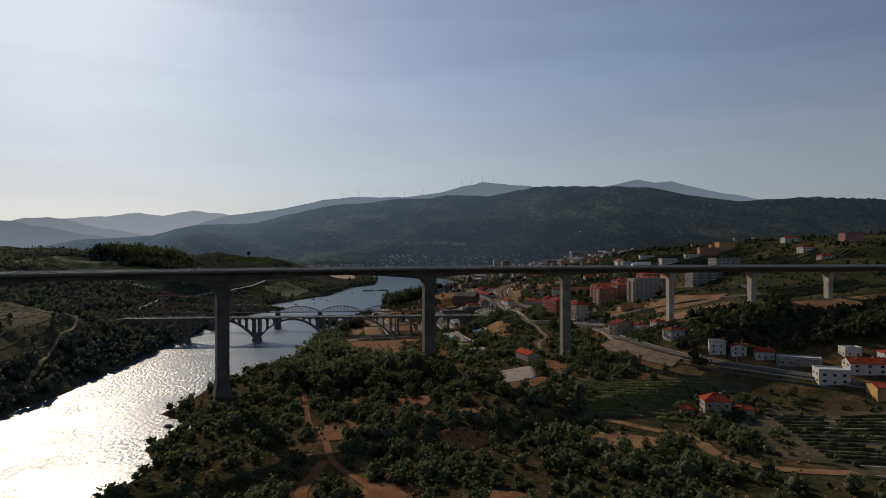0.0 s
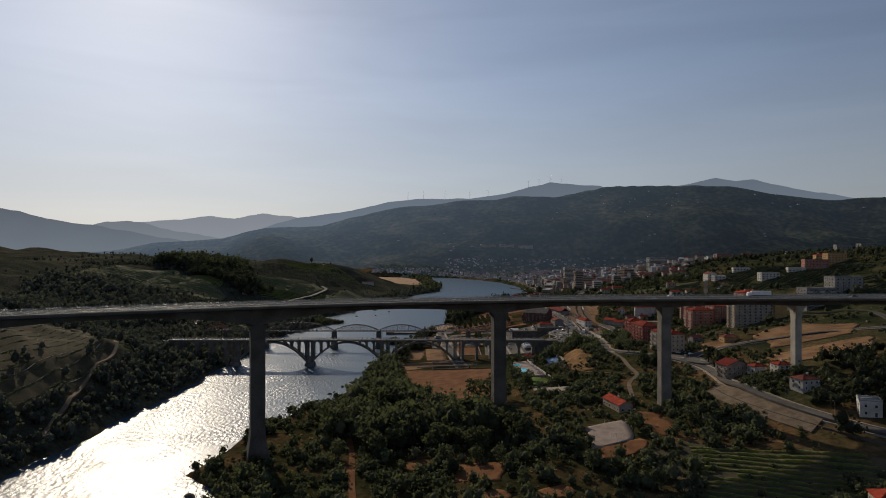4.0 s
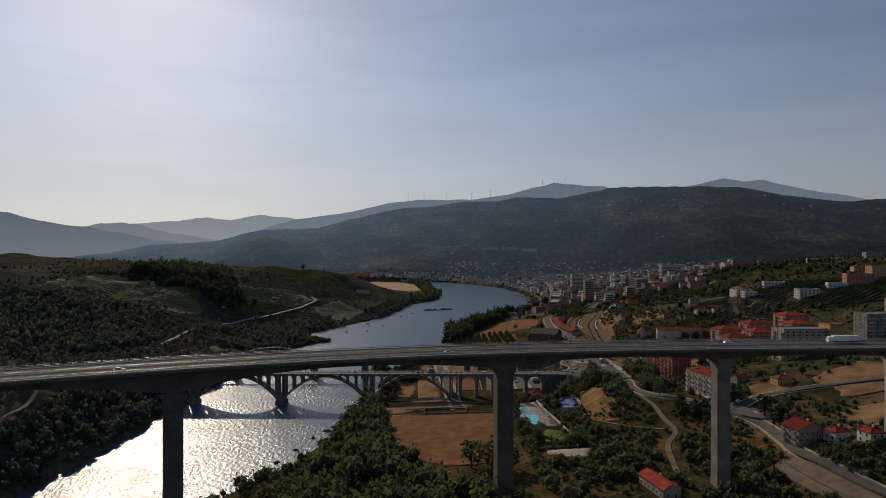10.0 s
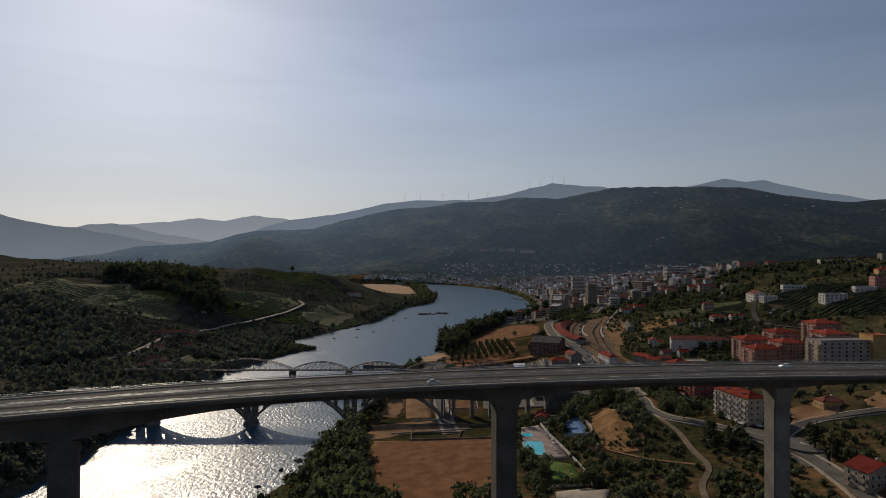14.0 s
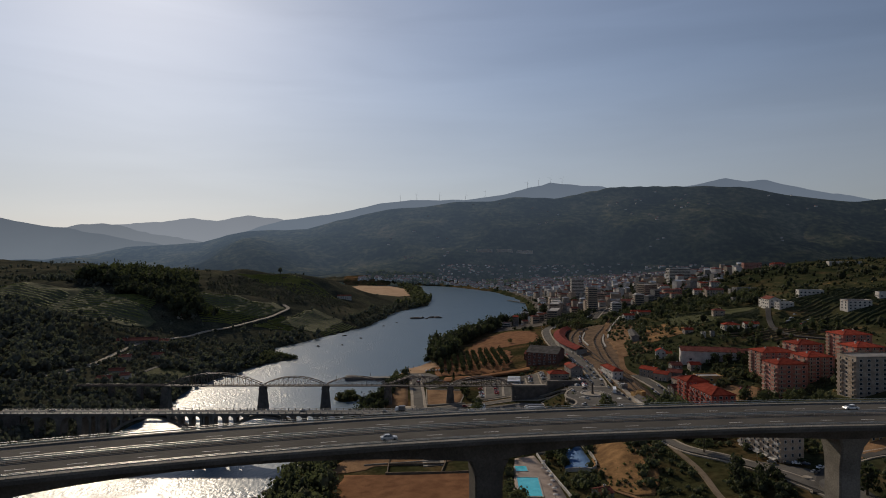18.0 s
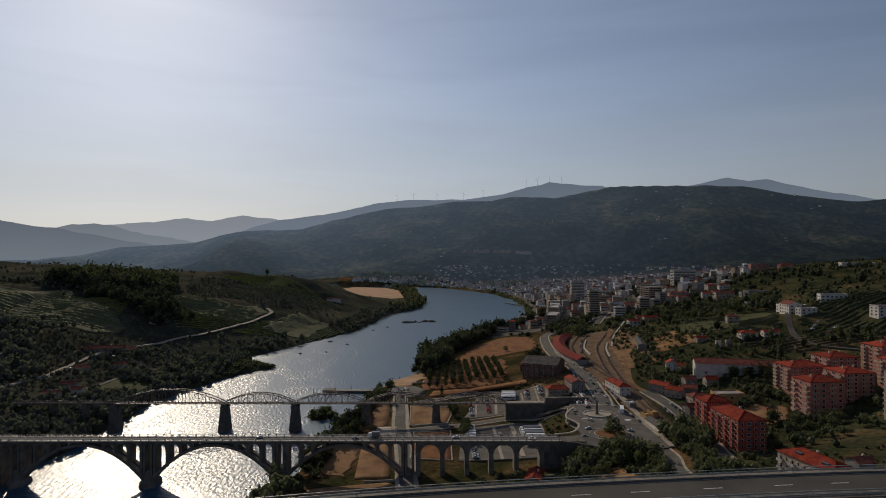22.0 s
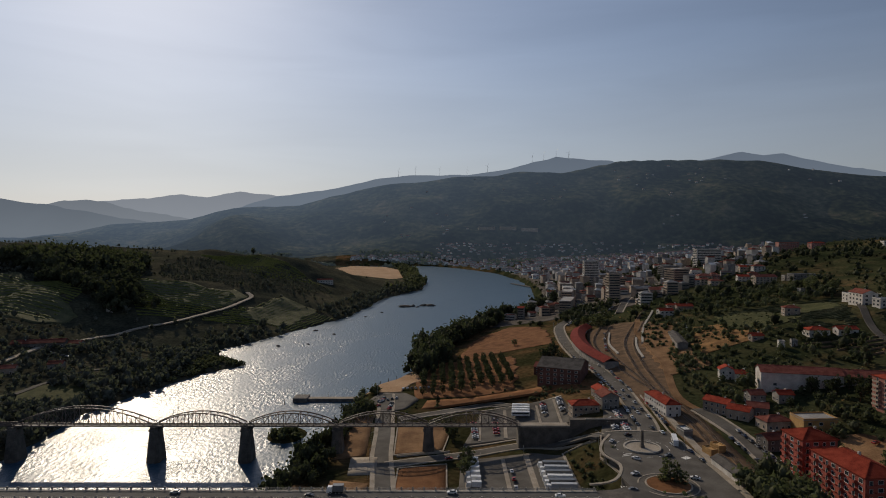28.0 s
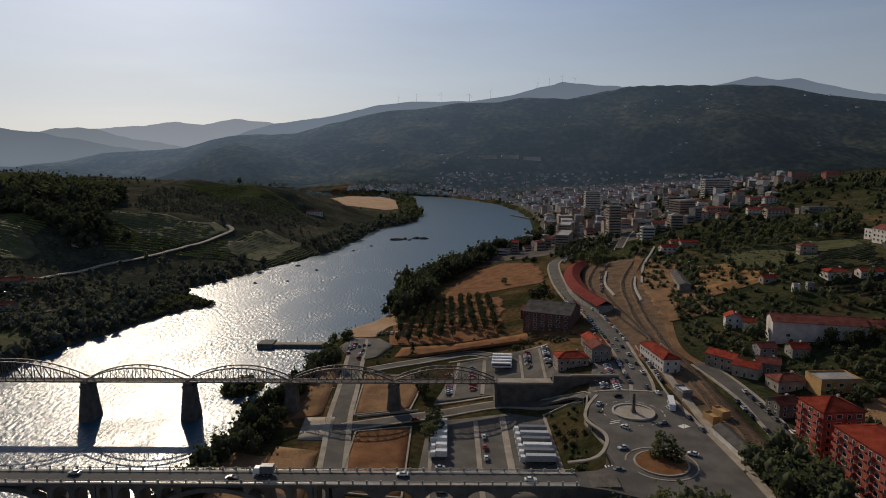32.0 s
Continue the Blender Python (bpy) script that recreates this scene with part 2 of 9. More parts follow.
def patch(name, corners, mat, lift=0.35, step=5.0):
    """A piece of ground with its own surface inside a convex outline, laid on the land."""
    c = np.array(corners, float)
    x0, y0, x1, y1 = *c.min(0), *c.max(0)
    nx, ny = max(2, int((x1 - x0) / step) + 1), max(2, int((y1 - y0) / step) + 1)
    # squeeze a grid row by row between the outline's edges
    verts = []
    ys = np.linspace(y0 + 1e-3, y1 - 1e-3, ny)
    for y in ys:
        hits = []
        for a, b in zip(c, np.roll(c, -1, 0)):
            if (a[1] - y) * (b[1] - y) <= 0 and a[1] != b[1]:
                hits.append(a[0] + (b[0] - a[0]) * (y - a[1]) / (b[1] - a[1]))
        lo, hi = min(hits), max(hits)
        verts += [(lo + (hi - lo) * i / (nx - 1), y) for i in range(nx)]
    v = np.array(verts)
    z = ground(v[:, 0], v[:, 1]) + lift
    quads = [(j * nx + i, j * nx + i + 1, (j + 1) * nx + i + 1, (j + 1) * nx + i) for j in range(ny - 1) for i in range(nx - 1)]
    rim = [i for i in range(nx)] + [j * nx + nx - 1 for j in range(1, ny)] + [(ny - 1) * nx + i for i in range(nx - 2, -1, -1)] + [j * nx for j in range(ny - 2, 0, -1)]
    n = len(v)
    verts = np.vstack([np.column_stack([v, z]), np.column_stack([v[rim], z[rim] - 1.6])])
    quads += [(rim[k], n + k, n + (k + 1) % len(rim), rim[(k + 1) % len(rim)]) for k in range(len(rim))]
    return big_mesh(name, verts, quads, mat)

# ---- shape of the land ----
BANK_RIGHT_Y = [-900, 150, 270, 312, 330, 352, 372, 400, 470, 520, 560, 620, 700, 760, 800, 870, 930, 985, 1040, 1130, 1200, 1300, 1370, 1430, 1630, 1900, 2100, 2340, 2600, 2700, 2740]
BANK_RIGHT_X = [-90, -105, -114, -108, -122, -112, -109, -136, -125, -105, -85, -73, -62, -50, -45, -33, -31, -20, 8, 8, 40, 85, 140, 182, 216, 235, 235, 200, 85, 10, -60]
BANK_LEFT_Y = [-900, 350, 600, 825, 904, 960, 1000, 1040, 1081, 1110, 1150, 1234, 1337, 1400, 1490, 1665, 1760, 1840, 2000, 2180, 2400, 2600, 2655]
BANK_LEFT_X = [-212, -218, -213, -211, -214, -204, -192, -180, -152, -185, -202, -171, -132, -108, -90, -75, -40, -5, 2, -20, -38, -80, -400]
RIGHT_X = [-140, -60, 0, 60, 106, 126, 160, 220, 300, 420, 600, 1000, 1600]
RIGHT_ROWS = {}
LEFT_U = [0, 25, 60, 120, 200, 350, 600, 1000, 2000]
LEFT_ROWS = {}


def right_row(y, *heights):
    RIGHT_ROWS[y] = heights


def left_row(y, *heights):
    LEFT_ROWS[y] = heights


right_row(-900, 2, 3, 6, 8, 12, 14, 16, 22, 30, 55, 80, 120, 160)
right_row(150, 2, 3, 6, 8, 10, 11, 12, 16, 24, 50, 80, 110, 160)
right_row(300, 2, 3, 6, 8, 10, 11, 12, 15, 22, 46, 85, 115, 160)
right_row(400, 3, 4, 7, 13, 15, 16, 17, 30, 44, 58, 85, 120, 165)
right_row(470, 3, 4, 8, 15, 18, 19, 20, 43, 57, 62, 85, 120, 165)
right_row(540, 3, 4, 8, 14, 18, 20, 24, 34, 54, 66, 88, 120, 170)
right_row(620, 3, 5, 8, 12, 18, 20, 28, 36, 54, 72, 95, 128, 170)
right_row(700, 3, 5, 6, 7, 12, 20.5, 23.2, 25, 44, 74, 98, 130, 175)
right_row(770, 3, 5, 6, 6, 9, 22.5, 23.2, 24, 38, 74, 102, 135, 175)
right_row(860, 3, 4, 6, 6, 12, 20, 24, 31, 42, 76, 106, 132, 160)
right_row(950, 3, 4, 5, 10, 18, 21, 26, 36, 58, 82, 108, 130, 150)
right_row(1150, 2, 2, 2, 6, 14, 18, 24, 34, 56, 72, 100, 130, 150)
right_row(1450, 2, 2, 2, 2, 4, 6, 8, 22, 32, 55, 92, 126, 145)
right_row(2000, 2, 2, 2, 2, 2, 3, 4, 10, 20, 30, 56, 104, 130)
right_row(2800, 6, 6, 6, 6, 6, 6, 6, 8, 12, 16, 24, 40, 60)
left_row(-900, 0, 8, 25, 60, 84, 95, 120, 160, 200)
left_row(300, 0, 9, 28, 60, 84, 96, 118, 150, 200)
left_row(450, 0, 12, 34, 58, 66, 84, 112, 150, 200)
left_row(590, 0, 12, 42, 60, 62, 74, 105, 150, 200)
left_row(700, 0, 6, 16, 28, 38, 62, 98, 140, 200)
left_row(780, 0, 6, 10, 16, 26, 55, 95, 140, 200)
left_row(900, 0, 6, 10, 14, 22, 45, 85, 130, 200)
left_row(1100, 0, 4, 7, 12, 24, 58, 92, 130, 200)
left_row(1300, 0, 5, 10, 34, 62, 84, 92, 112, 150)
left_row(1450, 0, 6, 16, 38, 58, 74, 84, 108, 150)
left_row(1700, 0, 5, 12, 30, 74, 88, 90, 105, 150)
left_row(1850, 0, 4, 7, 20, 48, 72, 90, 110, 180)
left_row(2050, 0, 4, 6, 7, 9, 22, 50, 90, 160)
left_row(2700, 0, 4, 6, 7, 8, 10, 20, 40, 120)


def table(rows, columns, x, y):
    """Height from a coarse table by straight lines between its entries."""
    keys = np.array(sorted(rows), float)
    grid = np.array([rows[k] for k in sorted(rows)], float)
    cols = np.array(columns, float)
    j = np.clip(np.searchsorted(keys, y) - 1, 0, len(keys) - 2)
    i = np.clip(np.searchsorted(cols, x) - 1, 0, len(cols) - 2)
    v = np.clip((y - keys[j]) / (keys[j + 1] - keys[j]), 0, 1)
    u = np.clip((x - cols[i]) / (cols[i + 1] - cols[i]), 0, 1)
    return (grid[j, i] * (1 - u) + grid[j, i + 1] * u) * (1 - v) + (grid[j + 1, i] * (1 - u) + grid[j + 1, i + 1] * u) * v


def ramp(a, b, v):
    s = np.clip((v - a) / (b - a), 0, 1)
    return s * s * (3 - 2 * s)


def grain(x, y, size, seed=0):
    """Smooth noise from -1 to 1 with lumps of about that size."""
    px, py = np.asarray(x, float) / size + seed * 17.3, np.asarray(y, float) / size - seed * 9.1
    ix, iy = np.floor(px), np.floor(py)
    fx, fy = px - ix, py - iy
    fx, fy = fx * fx * (3 - 2 * fx), fy * fy * (3 - 2 * fy)

    def knot(a, b):
        h = np.sin(a * 127.1 + b * 311.7 + seed * 74.7) * 43758.5453
        return (h - np.floor(h)) * 2 - 1

    return (knot(ix, iy) * (1 - fx) + knot(ix + 1, iy) * fx) * (1 - fy) + (knot(ix, iy + 1) * (1 - fx) + knot(ix + 1, iy + 1) * fx) * fy


HILL_Q = [-1.4, -0.72, -0.60, -0.48, -0.36, -0.30, -0.20, -0.12, -0.075, 0.015, 0.10, 0.19, 0.264, 0.363, 0.46, 0.53, 0.64, 0.70, 0.85, 1.4]
HILL_E = [-0.02, -0.020, -0.016, 0.010, 0.019, 0.033, 0.038, 0.057, 0.064, 0.071, 0.080, 0.086, 0.100, 0.103, 0.100, 0.087, 0.077, 0.080, 0.080, 0.08]


def ground(x, y):
    """Height of the land over the water."""
    x, y = np.broadcast_arrays(np.asarray(x, float), np.asarray(y, float))
    edge_r, edge_l = np.interp(y, BANK_RIGHT_Y, BANK_RIGHT_X), np.interp(y, BANK_LEFT_Y, BANK_LEFT_X)
    wob = grain(x, y, 14, 3) * 3.0 + grain(x, y, 45, 4) * 3.0
    ur, ul = x - edge_r + wob, edge_l - x + wob
    zr = table(RIGHT_ROWS, RIGHT_X, x, y)
    zl = table(LEFT_ROWS, LEFT_U, ul, y)
    town = ramp(100, 350, x) * ramp(1300, 1700, y)
    wild_r = np.clip((zr - 30) / 60, 0, 1) + 0.12
    zr = zr + (grain(x, y, 60, 1) * 5 + grain(x, y, 22, 2) * 1.6) * wild_r * (1 - 0.7 * town)
    wild_l = np.clip((zl - 12) / 40, 0, 1) + 0.05
    zl = zl + (grain(x, y, 90, 5) * 8 + grain(x, y, 30, 6) * 2.5) * wild_l
    z = np.where(ul > 0, -4 + (zl + 4) * ramp(-4, 9, ul), -4.0)
    z = np.where(ur > 0, -4 + (zr + 4) * ramp(-4, 9, ur), z)
    z = np.maximum(z, -4 + 6.5 * np.exp(-(((x + 62) / 15) ** 2 + ((y - 868) / 20) ** 2) ** 2))
    # two vineyard spurs on the far bank
    for ax, ay, bx, by, rise, wide in ((-385, 1285, -258, 1378, 5, 42), (-520, 1250, -395, 1165, 5, 42)):
        ux, uy = bx - ax, by - ay
        run = ((x - ax) * ux + (y - ay) * uy) / (ux * ux + uy * uy)
        off = ((x - ax) * uy - (y - ay) * ux) / np.hypot(ux, uy)
        z = z + rise * np.exp(-(off / wide) ** 2) * ramp(-0.15, 0.1, run) * (1 - ramp(0.6, 1.05, run))
    # rounded mound beside the pool
    z = z + 7.0 * np.exp(-((x - 128) / 17) ** 2 - ((y - 636) / 34) ** 2)
    # hollow below the salmon blocks
    z = z - 5.5 * np.exp(-((x - 270) / 20) ** 2 - ((y - 738) / 20) ** 2)
    # level shelf of the pool terrace
    shelf = ramp(52, 59, x) * (1 - ramp(91, 98, x)) * ramp(536, 543, y) * (1 - ramp(668, 684, y))
    z = z * (1 - shelf) + 13.0 * shelf
    bend = (y > 2655) & (x < edge_r + 60)
    z = np.where(bend & (ur <= 0), -4.0, z)
    # far shore and the ridge behind it
    depth = np.maximum(y - 166, 1)
    q = (x - 10) / depth
    crest_depth = 3500 - 500 * ramp(0.3, 0.9, q) - 200 * ramp(0.2, 0.8, -q)
    crest = 133 + np.interp(q, HILL_Q, HILL_E) * crest_depth
    foot = 2640 + 120 * np.sin(q * 9) - 100 * ramp(0.35, 0.8, q)
    climb = np.clip((depth - foot) / (crest_depth - foot), 0, 1.6)
    rough = grain(x, y, 420, 7) * 62 + grain(x, y, 170, 8) * 32 + grain(x, y, 70, 9) * 7
    hill = 10 + (crest - 10) * np.where(climb < 1, climb ** 1.12, 1 - (climb - 1) * 0.6) + rough * np.clip(climb * 2.2, 0, 1) * np.clip(1.25 - climb, 0.12, 1)
    shore = ramp(2738, 2760, y + grain(x, y, 80, 11) * 8)
    far = np.where(y > 2700, -4 + shore * (np.maximum(hill, 6 + grain(x, y, 120, 10) * 2) + 4), -50)
    return np.where(y > 2700, np.maximum(z, far), np.maximum(z, np.where(climb > 0, np.minimum(hill, 400) * 1.0, -50) * (np.abs(q) > 0.3) - 60 * (np.abs(q) <= 0.3)))


def level(x, y):
    return float(ground(x, y))

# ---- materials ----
# girder and near piers: their unlit side's shade is put into this dark colour
CONCRETE = surface("shade_dark_concrete", (0.07, 0.06, 0.05), (0.115, 0.1, 0.086), 9, 0.9, 0.2, 0.6)
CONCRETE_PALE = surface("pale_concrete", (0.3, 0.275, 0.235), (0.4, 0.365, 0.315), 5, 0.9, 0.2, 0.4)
CONCRETE_MID = surface("mid_tone_concrete", (0.13, 0.118, 0.1), (0.2, 0.18, 0.155), 7, 0.9, 0.2, 0.5)
ASPHALT = surface("grey_asphalt", (0.058, 0.053, 0.047), (0.088, 0.08, 0.07), 14, 0.95, 0.2, 0.3, spec=0.1)
ASPHALT_TOWN = surface("worn_pale_asphalt", (0.088, 0.08, 0.07), (0.132, 0.12, 0.105), 9, 0.95, 0.2, 0.35, spec=0.1)
ASPHALT_DARK = surface("dark_asphalt", (0.05, 0.05, 0.05), (0.085, 0.08, 0.075), 10, 0.9, 0.2, 0.3)
WORN_PAINT = surface("worn_road_paint", (0.2, 0.19, 0.17), (0.34, 0.32, 0.29), 3, 0.8, 0.1, 0.2)
MARKING = surface("road_paint", (0.62, 0.6, 0.55), (0.75, 0.73, 0.68), 2, 0.7, 0.1, 0.2)
STEEL = surface("galvanised_steel", (0.32, 0.32, 0.31), (0.42, 0.42, 0.4), 2, 0.45, 0.05, 0.2, metal=0.7)
TRUSS = surface("painted_iron", (0.11, 0.085, 0.07), (0.17, 0.13, 0.11), 3, 0.6, 0.15, 0.2)
MASONRY = surface("dark_masonry", (0.08, 0.068, 0.058), (0.14, 0.12, 0.1), 4, 0.95, 0.5, 0.5)
STONE = surface("bridge_stone", (0.11, 0.095, 0.08), (0.18, 0.157, 0.132), 5, 0.95, 0.4, 0.5)
SAND = surface("pale_sand", (0.34, 0.215, 0.125), (0.43, 0.29, 0.18), 20, 0.95, 0.3, 1.0, spec=0.03)
DRY = surface("dry_earth", (0.15, 0.085, 0.045), (0.26, 0.155, 0.082), 12, 0.95, 0.4, 0.8, spec=0.03)
SOIL = surface("reddish_soil", (0.14, 0.064, 0.03), (0.215, 0.105, 0.05), 8, 0.95, 0.4, 0.6, spec=0.03)
PAVING = surface("pale_paving", (0.28, 0.24, 0.19), (0.38, 0.33, 0.27), 6, 0.9, 0.2, 0.5, spec=0.03)
MEADOW = surface("rough_green_meadow", (0.05, 0.056, 0.025), (0.088, 0.086, 0.04), 7, 0.95, 0.4, 0.6, spec=0.03)
LAWN = surface("mown_lawn", (0.07, 0.12, 0.03), (0.1, 0.16, 0.04), 5, 0.95, 0.4, 0.4, spec=0.03)
TRACK = surface("trodden_earth", (0.15, 0.115, 0.08), (0.22, 0.17, 0.12), 6, 0.95, 0.4, 0.5, spec=0.03)
TAN_STONE = surface("tan_stone_facing", (0.13, 0.098, 0.068), (0.2, 0.155, 0.11), 5, 0.95, 0.5, 0.5, spec=0.03)
TOWN_GROUND = surface("dusty_town_paving", (0.06, 0.052, 0.045), (0.125, 0.108, 0.092), 18, 0.95, 0.3, 1.0, spec=0.03)
VINE_SOIL = surface("terrace_soil", (0.052, 0.05, 0.03), (0.1, 0.08, 0.048), 11, 0.95, 0.4, 0.8, spec=0.03)
VINE_GRASS = surface("grassy_vineyard_floor", (0.08, 0.084, 0.046), (0.13, 0.125, 0.07), 11, 0.95, 0.4, 0.8, spec=0.03)
OCHRE_EARTH = surface("ochre_earth", (0.15, 0.085, 0.038), (0.3, 0.17, 0.075), 6, 0.95, 0.6, 0.7, spec=0.03)
BALLAST = surface("railway_ballast", (0.095, 0.065, 0.042), (0.17, 0.11, 0.068), 6, 0.95, 0.5, 0.4, spec=0.03)
RAIL = surface("rusty_rail", (0.14, 0.09, 0.06), (0.22, 0.16, 0.12), 1, 0.5, 0.1, 0.2, metal=0.6)
TILE = surface("red_roof_tiles", (0.19, 0.029, 0.017), (0.3, 0.055, 0.031), 3, 0.95, 0.6, 0.3, vary=0.25, spec=0.05)
TILE_DEEP = surface("deep_red_sheet_roof", (0.125, 0.018, 0.014), (0.18, 0.03, 0.023), 4, 0.9, 0.4, 0.4, spec=0.05)
TILE_OLD = surface("faded_roof_tiles", (0.13, 0.04, 0.03), (0.21, 0.075, 0.055), 3, 0.95, 0.6, 0.3, vary=0.25, spec=0.05)
ROOF_FLAT = surface("flat_roof_felt", (0.2, 0.19, 0.18), (0.3, 0.285, 0.27), 6, 0.9, 0.2, 0.4, vary=0.3)
ROOF_METAL = surface("sheet_metal_roof", (0.4, 0.4, 0.4), (0.52, 0.52, 0.51), 8, 0.5, 0.1, 0.4, vary=0.15)
WHITE = surface("white_render", (0.4, 0.37, 0.335), (0.54, 0.51, 0.465), 4, 0.9, 0.15, 0.3, vary=0.1)
CREAM = surface("cream_render", (0.26, 0.205, 0.16), (0.37, 0.3, 0.235), 4, 0.9, 0.15, 0.3, vary=0.15)
GREY_WALL = surface("grey_render", (0.15, 0.14, 0.125), (0.25, 0.232, 0.21), 4, 0.9, 0.15, 0.3, vary=0.2)
PINK = surface("salmon_render", (0.3, 0.125, 0.095), (0.38, 0.17, 0.13), 4, 0.9, 0.15, 0.3, vary=0.1)
BRICK_RED = surface("brick_red_facade", (0.27, 0.06, 0.042), (0.36, 0.09, 0.062), 4, 0.9, 0.3, 0.2, vary=0.1)
PEACH = surface("warm_cream_render", (0.4, 0.3, 0.215), (0.52, 0.405, 0.3), 4, 0.9, 0.15, 0.3, vary=0.05)
DARK_BRICK = surface("dark_brown_brick", (0.085, 0.042, 0.034), (0.14, 0.07, 0.055), 4, 0.95, 0.4, 0.3)
OCHRE = surface("ochre_render", (0.36, 0.21, 0.08), (0.46, 0.28, 0.11), 4, 0.9, 0.15, 0.3, vary=0.15)
DARK_WALL = surface("dark_stone_wall", (0.1, 0.09, 0.08), (0.17, 0.15, 0.13), 3, 0.95, 0.5, 0.4)
GLASS = surface("window_glass", (0.03, 0.035, 0.04), (0.05, 0.055, 0.06), 3, 0.12, 0.0, 0.4, spec=0.6)
FRAME = surface("window_frame_paint", (0.5, 0.48, 0.45), (0.62, 0.6, 0.56), 1, 0.6, 0.05, 0.2)
RUBBER = surface("black_rubber", (0.015, 0.015, 0.015), (0.03, 0.03, 0.03), 1, 0.8, 0.1, 0.1)
BARK = surface("brown_bark", (0.07, 0.05, 0.035), (0.12, 0.09, 0.065), 1, 0.95, 0.6, 0.15)
POOL = surface("pool_water", (0.04, 0.46, 0.56), (0.07, 0.56, 0.64), 4, 0.08, 0.1, 0.6, spec=0.5)
COURT_BLUE = surface("blue_court", (0.05, 0.13, 0.28), (0.07, 0.17, 0.34), 5, 0.8, 0.1, 0.3)
COURT_PALE = surface("worn_pale_court", (0.22, 0.17, 0.14), (0.33, 0.26, 0.215), 7, 0.9, 0.2, 0.4)
LEAF = surface("scrub_leaves", (0.05, 0.06, 0.036), (0.115, 0.114, 0.068), 13, 0.85, 0.0, 0.9, vary=0.45, third=(0.078, 0.084, 0.048), island=True, spec=0.05)
LEAF_DARK = surface("pine_leaves", (0.038, 0.043, 0.028), (0.072, 0.075, 0.045), 14, 0.85, 0.0, 1.0, vary=0.4, island=True, spec=0.05)
# paler grey-green leaves: the haze over the far bank is put into their colour
LEAF_HAZE = surface("haze_pale_leaves", (0.075, 0.079, 0.065), (0.126, 0.128, 0.104), 16, 0.85, 0.0, 1.0, vary=0.4, island=True, spec=0.05)
SLATE = surface("dark_slate_roof", (0.05, 0.045, 0.042), (0.1, 0.09, 0.082), 4, 0.8, 0.3, 0.4, spec=0.1)
LEAF_PALE = surface("olive_leaves", (0.075, 0.085, 0.04), (0.125, 0.13, 0.062), 9, 0.85, 0.0, 0.8, vary=0.35, island=True, spec=0.05)
VINE = surface("vine_leaves", (0.13, 0.145, 0.04), (0.2, 0.21, 0.065), 8, 0.8, 0.0, 0.7)
STRAW = surface("dry_grass_blades", (0.26, 0.18, 0.08), (0.38, 0.27, 0.13), 6, 0.9, 0.0, 0.5)


def leafy(mat, colour, share=0.35):
    """Lets light through a leaf surface."""
    nodes, links = mat.node_tree.nodes, mat.node_tree.links
    thin, mix = nodes.new("ShaderNodeBsdfTranslucent"), nodes.new("ShaderNodeMixShader")
    thin.inputs["Color"].default_value = (*colour, 1)
    mix.inputs["Fac"].default_value = share
    links.new(nodes["Principled BSDF"].outputs[0], mix.inputs[1]), links.new(thin.outputs[0], mix.inputs[2])
    links.new(mix.outputs[0], nodes["Material Output"].inputs["Surface"])


leafy(LEAF_HAZE, (0.09, 0.105, 0.06)), leafy(LEAF, (0.115, 0.135, 0.055)), leafy(LEAF_DARK, (0.06, 0.075, 0.03)), leafy(LEAF_PALE, (0.16, 0.19, 0.06)), leafy(VINE, (0.3, 0.34, 0.09), 0.45), leafy(STRAW, (0.4, 0.28, 0.12))


